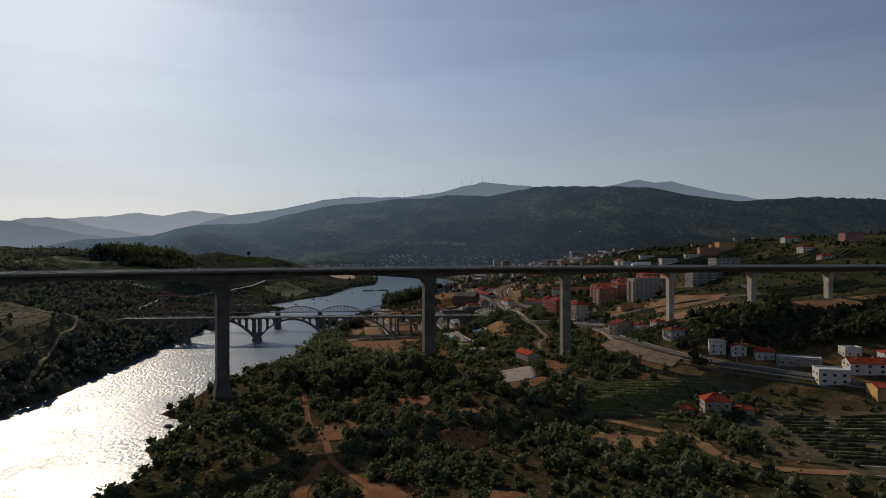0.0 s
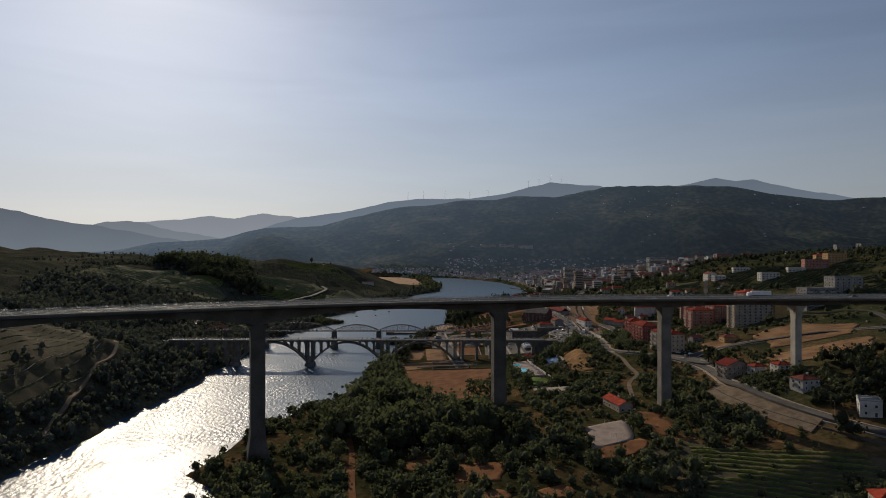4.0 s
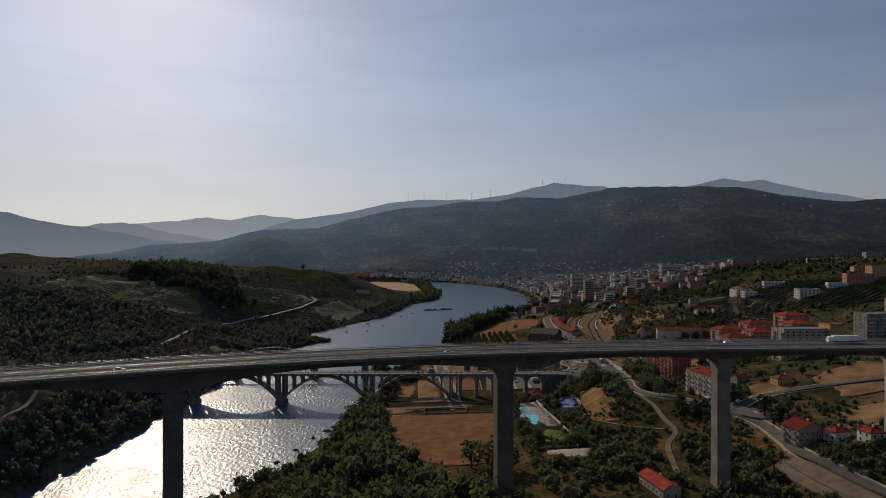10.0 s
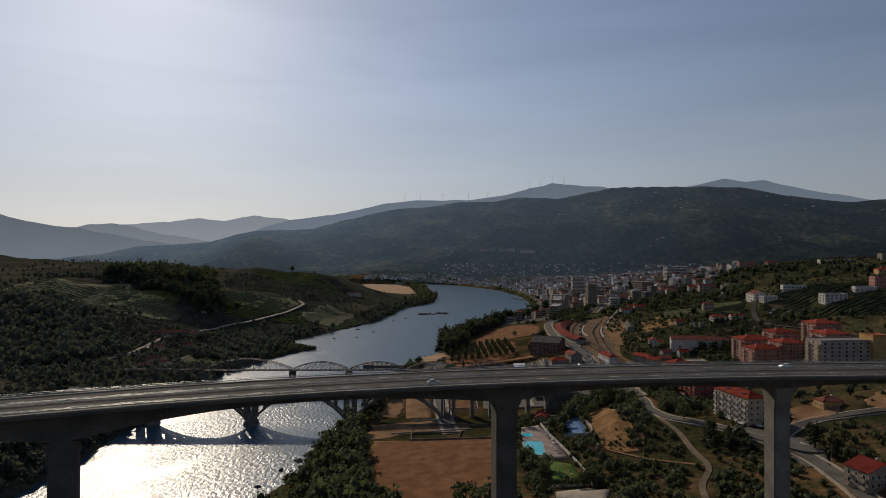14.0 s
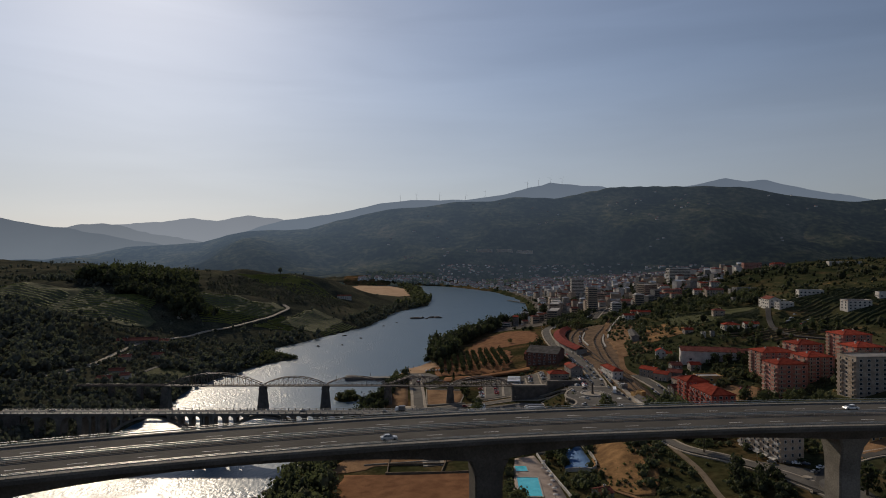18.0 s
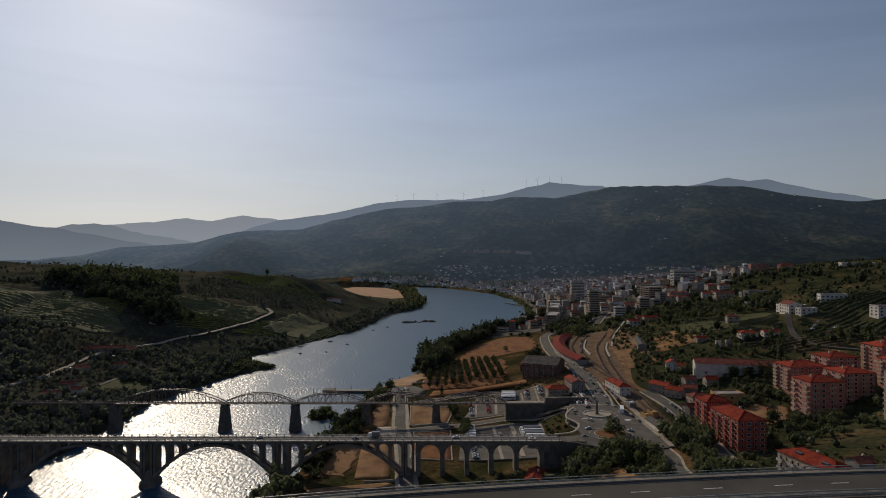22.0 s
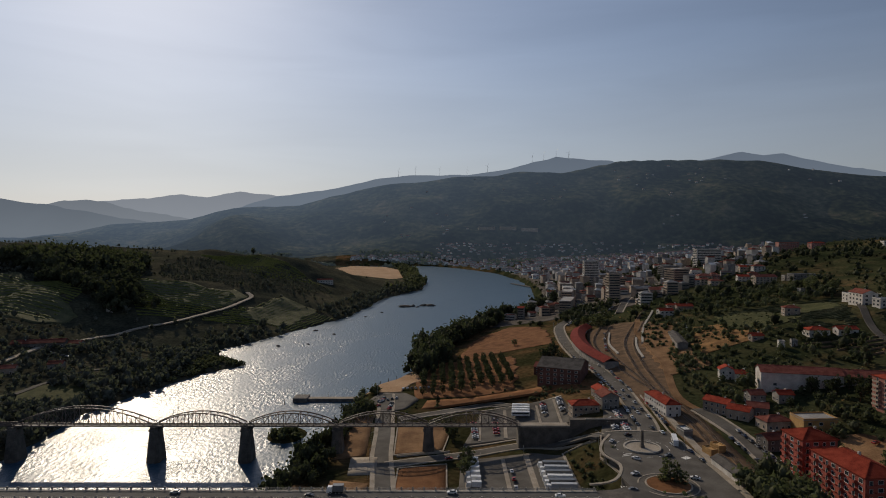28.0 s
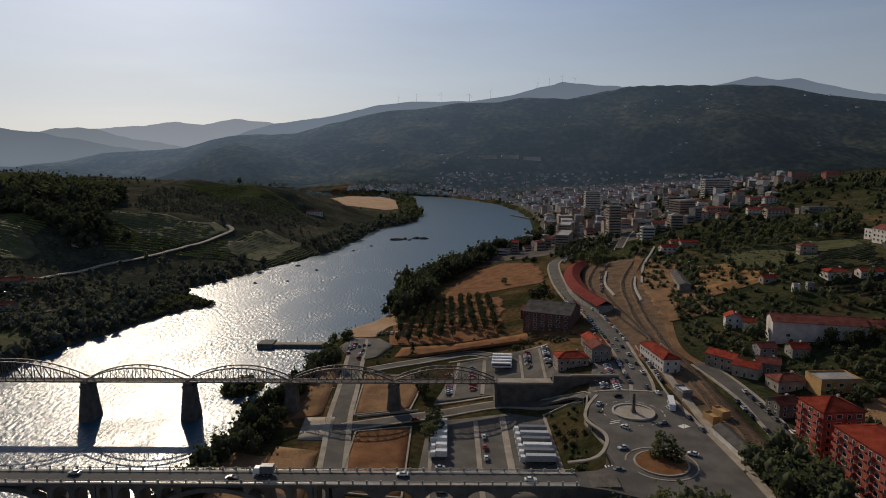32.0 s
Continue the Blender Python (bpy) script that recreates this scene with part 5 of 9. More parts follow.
# lane marks and stop lines on the junction
for k_ in range(14):
    a_ = k_ * 26 + 8
    single("road_marking", Shape().box(-1.3, 1.3, -0.12, 0.12, 0, 0.03).done("road_marking", MARKING), "white painted lane dash round the roundabout", "road marking", pose(141 + 13.2 * math.cos(radians(a_)), 776 + 13.2 * math.sin(radians(a_)), 24.2, 0, 0, a_ + 90), kind="structure")
area("orchard_soil", [(16, 928), (92, 930), (104, 1000), (104, 1050), (30, 1062), (18, 990)], SOIL, "reddish earthy soil under an orchard", "field", 0.25)
area("soil_bed", [(24, 905), (62, 912), (146, 908), (144, 926), (28, 926)], SOIL, "reddish bare ground before the orchard", "field", 0.15)
# car parks, squares and fields
area("pavement_square", [(-10, 786), (5, 786), (3, 812), (-12, 812)], PAVING, "pale paved square by the river road", "square", 0.45)
area("parking_front", [(46, 732), (106, 730), (107, 800), (90, 810), (50, 805)], ASPHALT_TOWN, "grey car park under the bridges", "car park", 0.3)
area("parking_back", [(52, 832), (84, 836), (122, 842), (122, 894), (66, 892)], ASPHALT_TOWN, "grey car park behind the iron bridge", "car park", 0.3)
area("parking_terrace", [(125, 796), (150, 800), (152, 850), (140, 850)], ASPHALT_TOWN, "grey terrace packed with parked cars", "car park", 0.4)
area("soil_bed", [(16, 740), (42, 736), (42, 800), (16, 794)], SOIL, "reddish bare bed edged by kerbs", "field", 0.3)
area("soil_bed", [(12, 815), (40, 822), (46, 868), (10, 876)], DRY, "dry brown plot beside the river road", "field", 0.3)
area("soil_bed", [(-22, 810), (-4, 812), (-8, 890), (-20, 890)], DRY, "dry brown riverside strip", "field", 0.3)
area("soil_bed", [(-14, 705), (6, 705), (2, 775), (-18, 780)], DRY, "dry brown riverside strip", "field", 0.3)
area("pavement_plaza", [(-16, 934), (-10, 955), (10, 950), (22, 930), (14, 908), (2, 902), (-8, 915)], ASPHALT_TOWN, "grey riverside turning place", "square", 0.5)
road("road_upper_access", [(10, 884), (26, 891), (40, 896), (58, 903), (74, 905), (86, 896)], 6, ASPHALT_TOWN, "grey access road above the car park", walks=1.4)
area("riverside_point", [(-28, 960), (5, 955), (22, 1000), (14, 1046), (-8, 1010)], SAND, "pale sandy point on the river bank", "beach", 0.3)
area("dry_field", [(-32, 648), (-26, 590), (-16, 548), (8, 526), (46, 530), (50, 600), (49, 640), (8, 644)], SOIL, "bare reddish-brown field by the river", "field", 0.35)
area("dry_field", [(-40, 650), (-8, 664), (30, 668), (34, 694), (-14, 696), (-36, 690)], DRY, "dry brown ground before the stone bridge", "field", 0.3)
area("dry_field", [(-34, 718), (-18, 708), (-20, 770), (-38, 775)], DRY, "dry brown ground behind the stone bridge", "field", 0.3)
area("dry_meadow", [(50, 1040), (88, 1078), (150, 1078), (152, 1200), (118, 1230), (72, 1170)], SOIL, "dry reddish meadow above the tree line", "field", 0.35)
area("dry_meadow", [(212, 588), (236, 590), (252, 606), (244, 620), (222, 614)], DRY, "round dry threshing field", "field", 0.5)
area("dry_meadow", [(255, 556), (310, 545), (340, 590), (300, 612), (262, 600)], DRY, "dry brown hillside field", "field", 0.6)
area("dry_meadow", [(222, 500), (290, 492), (310, 525), (240, 535)], DRY, "dry brown ground under the viaduct", "field", 0.6)
area("dry_meadow", [(300, 440), (420, 430), (440, 470), (310, 470)], DRY, "dry brown terrace under the viaduct", "field", 0.7)
area("gravel_yard", [(241, 783), (255, 778), (262, 764), (256, 744), (240, 736), (230, 748)], DRY, "bare gravel yard beside the salmon blocks", "yard", 0.35)
area("bare_bank", [(105, 598), (122, 584), (141, 622), (147, 652), (138, 680), (116, 672), (108, 640)], OCHRE_EARTH, "bare ochre earth bank", "slope", 0.5)
area("bare_bank", [(200, 905), (232, 915), (240, 1000), (262, 1060), (232, 1075), (212, 1000)], DRY, "bare brown slope beside the railway", "slope", 0.5)
area("rail_yard", [(164, 855), (188, 850), (206, 930), (226, 1010), (250, 1090), (222, 1120), (188, 1110), (172, 1040), (168, 940)], BALLAST, "brown ballasted railway yard", "railway", 0.3)
area("rail_yard", [(168, 738), (186, 736), (190, 850), (166, 855)], BALLAST, "brown ballasted track bed", "railway", 0.3)
for pts_ in ([(-8, 686), (24, 684), (46, 682)], [(-8, 664), (26, 662)], [(-8, 647), (24, 645), (49, 645)], [(-8, 686), (-7, 647)], [(27, 668), (24, 645)]):
    fw_ = thing("low_wall", pose(0, 0, 0), "low tan retaining wall above the field", "wall", "low field walls")
    part("wall", ribbon("wall", pts_, 0.6, TAN_STONE, 1.3, skirt=2.4), fw_)
area("lawn", [(71, 557), (88, 561), (85.5, 585), (74.5, 589)], LAWN, "small mown lawn beside the pool", "lawn", 0.45)
area("pool_terrace", [(59, 593), (75, 592.5), (86, 592.5), (85, 620), (79, 662), (67, 657)], COURT_PALE, "pale pool terrace", "terrace", 0.5)
area("car_yard", [(82, 664), (93, 668), (108, 684), (100, 700), (86, 695)], ASPHALT, "small grey car yard", "car park", 0.5)
area("blue_court", [(93, 636), (106, 626), (109, 680), (94, 664)], COURT_BLUE, "blue hard court behind a fence", "court", 0.6)
area("sports_court", [(80, 400), (106, 412), (110, 444), (82, 434)], COURT_PALE, "worn pale sports court in the trees", "court", 0.4)
area("court_yard", [(82, 386), (108, 396), (116, 411), (108, 412), (82, 399)], SOIL, "reddish yard beside the court", "yard", 0.35)
area("court_yard", [(113, 430), (124, 413), (135, 427), (133, 455), (117, 459)], SOIL, "reddish yard between court and pier", "yard", 0.35)
area("sand_flat", [(-300, 2440), (-215, 2180), (-95, 2060), (-62, 2110), (-80, 2380), (-160, 2560), (-270, 2580)], SAND, "pale sandy clearing on the peninsula", "field", 0.6, 16.0)
area("dry_patch", [(-36, 326), (-22, 318), (-8, 326), (-4, 342), (-18, 352), (-33, 346)], SOIL, "bare reddish soil clearing in scrub", "clearing", 0.3)
area("dry_patch", [(22, 304), (38, 292), (54, 300), (58, 316), (40, 326), (28, 322)], SOIL, "bare reddish soil clearing in scrub", "clearing", 0.3)
area("dry_patch", [(-10, 240), (2, 232), (14, 240), (16, 252), (2, 258)], SOIL, "bare reddish soil clearing in scrub", "clearing", 0.3)
area("dry_patch", [(6, 372), (30, 368), (34, 388), (10, 394)], SOIL, "bare reddish soil clearing in scrub", "clearing", 0.3)
for cx_, cy_, r_ in ((-9, 396, 9), (-2, 338, 8), (24, 352, 8), (15, 302, 6), (-36, 300, 6), (6, 404, 7), (52, 352, 7), (-50, 392, 6)):
    area("dry_patch", [(cx_ + r_ * 1.3 * math.cos(k * 1.05), cy_ + r_ * math.sin(k * 1.05)) for k in range(6)], SOIL, "bare reddish soil clearing in scrub", "clearing", 0.3)
area("dry_patch", [(96, 286), (112, 270), (126, 272), (132, 288), (118, 302), (104, 304)], DRY, "bare dusty clearing in scrub", "clearing", 0.3)
area("dry_patch", [(34, 222), (48, 214), (58, 224), (56, 236), (42, 240)], SOIL, "bare reddish soil clearing in scrub", "clearing", 0.3)

for pts, w_ in (([(52, 734), (52, 804)], 1.6), ([(73, 734), (73, 804)], 2.2), ([(86, 736), (86, 806)], 3.0), ([(106, 732), (106, 800)], 1.5), ([(62, 838), (66, 890)], 1.6), ([(78, 838), (82, 888)], 2.2), ([(101, 842), (104, 892)], 1.6), ([(113, 842), (116, 892)], 1.4), ([(52, 829), (84, 834)], 1.6), ([(60, 893), (122, 896)], 1.6)):
    take_line(pts, w_)
    single("pavement_strip", ribbon("pavement_strip", pts, w_, PAVING, 0.5, skirt=1.0), "pale paved strip between parking bays", "pavement", kind="structure")

area("gravel_yard", [(68, 528), (90, 520), (96, 540), (87, 548), (69, 547)], PAVING, "pale gravel yard below the lawn", "yard", 0.4)
gw = thing("garden_wall", pose(0, 0, 0), "long white garden wall beside the pool", "wall")
part("wall", ribbon("wall", [(81, 664), (83, 640), (88, 600), (90, 580), (91, 560), (90, 550)], 0.6, WHITE, 1.6, skirt=3.0), gw)
gw2 = thing("garden_wall", pose(0, 0, 0), "low pale wall below the lawn", "wall")
part("wall", ribbon("wall", [(69, 549), (88, 552)], 0.6, PAVING, 1.2, skirt=3.0), gw2)
stone_face = thing("embankment_wall", pose(0, 0, 0), "sloping tan stone embankment under the hill road", "retaining wall")
top_l, foot_l = curve_points([(184, 490), (187, 466), (191, 446), (196, 424), (203, 406)], 4), curve_points([(170, 480), (173, 460), (177, 438), (184, 414), (191, 396)], 4)
n_l = min(len(top_l), len(foot_l))
part("stone_slope", Shape().sweep([[(f.x, f.y, level(f.x, f.y) - 1), (f.x, f.y, level(f.x, f.y) + 0.8), (t_.x, t_.y, level(t_.x, t_.y) + 1.0), (t_.x + 1, t_.y, level(t_.x, t_.y) - 3)] for f, t_ in zip(foot_l[:n_l], top_l[:n_l])]).done("stone_slope", TAN_STONE), stone_face)
take_area([(172, 476), (184, 480), (202, 404), (192, 398)])
for k_ in range(6):
    tw = thing("terrace_wall", pose(0, 0, 0), "low tan dry-stone wall on the hillside", "wall", "hillside terrace walls")
    part("wall", ribbon("wall", [(300 + 6 * k_, 912 - 9 * k_), (322 + 6 * k_, 908 - 9 * k_), (352 + 6 * k_, 900 - 9 * k_)], 0.7, TAN_STONE, 1.0, skirt=2.0), tw)
area("green_meadow", [(284, 978), (312, 962), (332, 972), (330, 1012), (318, 1046), (292, 1048), (280, 1010)], MEADOW, "green meadow on the slope", "meadow", 0.5)
area("green_meadow", [(340, 985), (372, 978), (384, 1020), (356, 1040), (338, 1020)], MEADOW, "green meadow on the slope", "meadow", 0.5)
area("bare_bank", [(238, 930), (244, 975), (262, 1020), (282, 1010), (284, 975), (304, 955), (276, 944), (250, 950)], OCHRE_EARTH, "bare ochre slope above the railway", "slope", 0.5)
area("green_meadow", [(-290, 905), (-246, 900), (-226, 930), (-240, 965), (-282, 960)], MEADOW, "small green field on the far bank", "meadow", 0.4)
# dry soil of the terraces below the road
for ring_, text_ in (([(104, 396), (128, 404), (206, 362), (214, 340), (150, 318), (108, 330)], "dry soil of low terraces"), ([(176, 300), (206, 318), (310, 270), (300, 210), (205, 205), (170, 250)], "dry soil of low terraces")):
    single("field_terraces", patch("field_terraces", ragged(ring_, 4.0), VINE_SOIL, 0.5, 4.0), text_, "terrace soil", kind="structure")
for k_ in range(8):
    tw = thing("terrace_wall", pose(0, 0, 0), "low pale dry-stone wall on a garden terrace", "wall", "garden terrace walls")
    x_, y_ = 196 - 1.0 * k_, 304 - 11.5 * k_
    part("wall", ribbon("wall", [(x_, y_), (x_ + 48, y_ - 24), (x_ + 96, y_ - 40)], 0.7, PAVING, 0.7, skirt=1.6), tw)
# brown ground between vine rows, terrace by terrace
for ring_, text_ in (([(-250, 440), (-340, 440), (-362, 610), (-330, 650), (-284, 625), (-254, 560)], "brown terraced vineyard soil above the river"), ([(-385, 1290), (-300, 1270), (-262, 1300), (-246, 1368), (-268, 1388)], "brown soil of a rounded vineyard spur"), ([(-520, 1140), (-390, 1130), (-372, 1170), (-420, 1205), (-500, 1262), (-530, 1250)], "brown soil of a rounded vineyard spur"), ([(-650, 1150), (-530, 1150), (-520, 1225), (-640, 1230)], "brown soil of a high vineyard terrace"), ([(-236, 1300), (-170, 1290), (-150, 1400), (-205, 1420)], "brown soil of young vine rows")):
    single("field_terraces", patch("field_terraces", ragged(ring_, 5.0), VINE_SOIL if "river" in text_ else VINE_GRASS, 1.0, 5.0), text_, "vineyard soil", kind="structure")
for k_ in range(9):
    x_ = -258 - 9.5 * k_
    tw = thing("terrace_wall", pose(0, 0, 0), "low pale dry-stone wall along a vineyard terrace", "wall", "vineyard terrace walls")
    part("wall", ribbon("wall", [(x_ + 3, 452), (x_, 500), (x_ - 2, 550), (x_ - 9, 592), (x_ - 24, 625)], 0.6, PAVING, 0.5, skirt=1.4, smooth_z=2), tw)
# pale kerbs round the beds
for ring_ in ([(16, 740), (42, 736), (42, 800), (16, 794), (16, 740)], [(12, 815), (40, 822), (46, 868), (10, 876), (12, 815)], [(104, 722), (127, 722), (120, 776), (126, 800), (106, 804), (104, 722)]):
    kb = thing("bed_kerb", pose(0, 0, 0), "pale stone kerb round a planted bed", "kerb", "bed kerbs")
    for a_, b_ in zip(ring_, ring_[1:]):
        part("kerb_stone", ribbon("kerb_stone", [a_, b_], 0.8, PAVING, 0.62, skirt=1.0), kb)
area("road_crossing", [(172, 606), (186, 596), (198, 584), (207, 566), (206, 546), (197, 528), (189, 530), (188, 560), (178, 586)], ASPHALT_TOWN, "wide grey crossing beside the corner block", "road", 0.55)
for cx_, cy_, r_ in ((197, 560, 3.2), (192, 576, 2.0)):
    disc("pavement_island", cx_, cy_, 0.0, r_, level(cx_, cy_) + 0.6, PAVING, "small pale traffic island", 0.25, "traffic island")
# swimming pools
pool = thing("swimming_pool", pose(70, 624, 13.5, 0, 0, -3), "rectangular bright blue swimming pool", "swimming pool")
part("pool_water", Shape().box(-5.6, 5.6, -25, 1, 0, 0.22).done("pool_water", POOL), pool, None, "turquoise pool water")
for b_ in ((-6.3, -5.6, -25.7, 1.7), (5.6, 6.3, -25.7, 1.7), (-5.6, 5.6, 1.0, 1.7), (-5.6, 5.6, -25.7, -25)):
    part("coping", Shape().box(*b_, 0, 0.35).done("coping", CONCRETE_PALE), pool, None, "pale stone coping")
pool2 = thing("swimming_pool", pose(68.5, 639, 13.45), "small pale blue paddling pool", "swimming pool")
part("pool_water", Shape().box(-3.2, 3.2, -4, 4, 0, 0.3).done("pool_water", POOL), pool2)
part("coping", Shape().box(-3.7, 3.7, -4.5, 4.5, -0.3, 0.2).done("coping", CONCRETE_PALE), pool2)

# railway tracks
TRACKS = [
    [(173, 735), (177, 770), (180, 810), (180, 850), (182, 890), (188, 948), (204, 1027), (236, 1102), (277, 1183)],
    [(178, 735), (182, 770), (185, 812), (185, 850), (188, 890), (195, 948), (211, 1022), (243, 1096)],
    [(182, 880), (181, 920), (180, 960), (184, 1010), (194, 1060), (214, 1112)],
    [(180, 880), (176, 920), (174, 960), (176, 1010), (184, 1060), (204, 1116)],
]
sleeper_mesh = Shape().box(-1.3, 1.3, -0.13, 0.13, 0, 0.16).done("sleeper", MASONRY)
count = 0
for pts in TRACKS:
    line = curve_points(pts, 1.6)
    side = sideways(line)
    z = np.array([level(p.x, p.y) for p in line]) + 0.75
    for _ in range(6):
        z[1:-1] = np.maximum(z[1:-1], (z[:-2] + z[2:]) / 2)
    track = thing("railway_track", pose(0, 0, 0), "rusty railway track on brown ballast", "railway track", "tracks of the station yard", )
    for k in (-0.84, 0.84):
        rings = [[(p.x + s.x * (k - 0.06), p.y + s.y * (k - 0.06), h), (p.x + s.x * (k + 0.06), p.y + s.y * (k + 0.06), h), (p.x + s.x * (k + 0.06), p.y + s.y * (k + 0.06), h + 0.18), (p.x + s.x * (k - 0.06), p.y + s.y * (k - 0.06), h + 0.18)] for p, s, h in zip(line, side, z)]
        part("rail", Shape().sweep(rings).done("rail", RAIL), track)
    rings = [[(p.x + s.x * o, p.y + s.y * o, h + dz) for o, dz in ((-2.4, -0.9), (-1.5, -0.16), (1.5, -0.16), (2.4, -0.9))] for p, s, h in zip(line, side, z)]
    part("ballast_bed", Shape().sweep(rings).done("ballast_bed", BALLAST), track)
    ties = Shape()
    for p, s, h in zip(line, side, z):
        ties.bar((p.x - s.x * 1.3, p.y - s.y * 1.3, h - 0.08), (p.x + s.x * 1.3, p.y + s.y * 1.3, h - 0.08), 0.26, 0.16)
    tagged(part("sleeper_bed", ties.done("sleeper_bed", MASONRY), track), "close rows of dark sleepers", kind="stuff")

# pale platforms, walls and the jetty
for pts, w_ in (([(199, 960), (206, 1000), (216, 1035)], 1.8), ([(186, 985), (190, 1030), (202, 1075)], 1.6), ([(214, 1010), (232, 1065), (262, 1130)], 1.8)):
    take_line(pts, w_)
    single("platform", ribbon("platform", pts, w_, CONCRETE_PALE, 1.3, skirt=1.6), "pale curved station platform", "platform", kind="structure")
jetty = thing("stone_jetty", pose(-40, 951, 0), "low stone jetty reaching into the river", "jetty")
part("quay_wall", Shape().box(-34, 36, -3.5, 3.5, -3, 2.2).done("quay_wall", DARK_WALL), jetty, None, "dark stone quay wall")
part("paving", Shape().box(-33.6, 36, -3.1, 3.1, 2.2, 2.45).done("paving", PAVING), jetty, None, "pale jetty paving")
part("head", Shape().box(-37, -26, -5.5, 6, -3, 3.4).done("head", DARK_WALL), jetty, None, "broad dark jetty head")
abut = thing("bridge_embankment", pose(97, 824, 0), "tall dark retaining wall carrying the bridge approach", "retaining wall")
part("wall", Shape().box(-12.5, 16, -4.5, 4.0, 4, MB_Z + 0.3).done("wall", MASONRY), abut)
part("coping", Shape().box(-12.7, 16.2, -4.7, -3.9, MB_Z + 0.3, MB_Z + 1.3).done("coping", PAVING), abut, None, "pale stone coping")
part("wall_top", Shape().box(-12.5, 16, -3.9, 4.0, MB_Z + 0.3, MB_Z + 0.42).done("wall_top", PAVING), abut, None, "pale paved wall top")
part("end_pier", Shape().box(-13.6, -12.5, -5.2, 4.6, 4, MB_Z + 1.5).done("end_pier", STONE), abut, None, "brown stone end pier")
wall2 = thing("retaining_wall", pose(126, 822, 0), "long dark retaining wall with pale coping", "retaining wall")
part("wall", Shape().box(-13, 20, -3, 1, 6, 25.4).done("wall", MASONRY), wall2)
part("coping", Shape().box(-4, 20, -3.2, -2.5, 25.4, 26.2).done("coping", PAVING), wall2, None, "pale stone coping")
for x_ in range(86, 146, 4):
    take(x_, 823, 5)
single("pavement_strip", ribbon("pavement_strip", [(174, 860), (171, 815), (169, 775), (168, 740), (167, 706)], 3.4, PAVING, 0.9, skirt=2.0), "pale wide footway between street and railway", "pavement", kind="structure")
qw = thing("quay_wall", pose(0, 0, 0), "pale curved wall along the street edge", "wall")
part("wall", ribbon("wall", [(168, 742), (165, 765), (163, 790), (166, 830), (169, 870)], 0.5, PAVING, 1.1, skirt=2.0), qw)
bw = thing("roadside_wall", pose(0, 0, 0), "pale concrete wall below the hill road", "wall")
part("wall", ribbon("wall", [(182, 500), (178, 470), (184, 436), (194, 408), (208, 380), (230, 352), (254, 326)], 0.7, CONCRETE, 1.0, skirt=9.0), bw)
for pts in ([(-22, 664), (8, 668), (34, 672)], [(-8, 700), (10, 702)], [(14, 812), (44, 820)], [(12, 876), (46, 870)]):
    g_ = thing("low_wall", pose(0, 0, 0), "low pale boundary wall of a riverside plot", "wall", "low garden walls")
    part("wall", ribbon("wall", pts, 0.5, PAVING, 1.0, skirt=1.8), g_)

# ---- kinds of buildings ----
def window_mesh(w, h, frame=FRAME, t=0.1, name="window", deep=0.1):
    """A frame that stands proud of the wall with the glass set back in it, in one piece."""
    def rect(x, z0, z1, y):
        return [(-x, y, z0), (x, y, z0), (x, y, z1), (-x, y, z1)]

    v = rect(w / 2 + t, -t, h + t, 0.06) + rect(w / 2 + t, -t, h + t, -deep) + rect(w / 2, 0, h, -deep) + rect(w / 2, 0, h, -0.02)
    f, k = [], []
    for a in (0, 4, 8):
        for i in range(4):
            j = (i + 1) % 4
            f.append((a + i, a + j, a + 4 + j, a + 4 + i))
            k.append(1)
    f.append((12, 13, 14, 15))
    k.append(0)
    return mesh(name, v, f, [GLASS, frame], k)


WINDOW, WINDOW_WIDE, WINDOW_TALL = window_mesh(1.15, 1.4), window_mesh(2.0, 1.5), window_mesh(1.2, 2.1)
DOOR = Shape().box(-0.6, 0.6, -0.08, 0.1, 0, 2.2, 0).box(-0.75, -0.6, -0.14, 0.1, 0, 2.35, 1).box(0.6, 0.75, -0.14, 0.1, 0, 2.35, 1).box(-0.75, 0.75, -0.14, 0.1, 2.2, 2.35, 1).done("door", [BARK, FRAME])
CHIMNEY = Shape().box(-0.45, 0.45, -0.4, 0.4, 0, 1.7, 0).box(-0.6, 0.6, -0.55, 0.55, 1.7, 1.9, 0).box(-0.3, 0.3, -0.25, 0.25, 1.9, 2.2, 0).done("chimney", [WHITE])
LITTER = {}


def balcony_mesh(w, wall):
    key = (round(w, 1), wall.name)
    if key not in LITTER:
        s = Shape().box(-w / 2, w / 2, -1.3, 0.02, -0.16, 0.0)
        s.box(-w / 2, w / 2, -1.3, -1.18, 0, 0.95).box(-w / 2, -w / 2 + 0.12, -1.18, 0.0, 0, 0.95).box(w / 2 - 0.12, w / 2, -1.18, 0.0, 0, 0.95)
        LITTER[key] = s.done("balcony", wall)
    return LITTER[key]


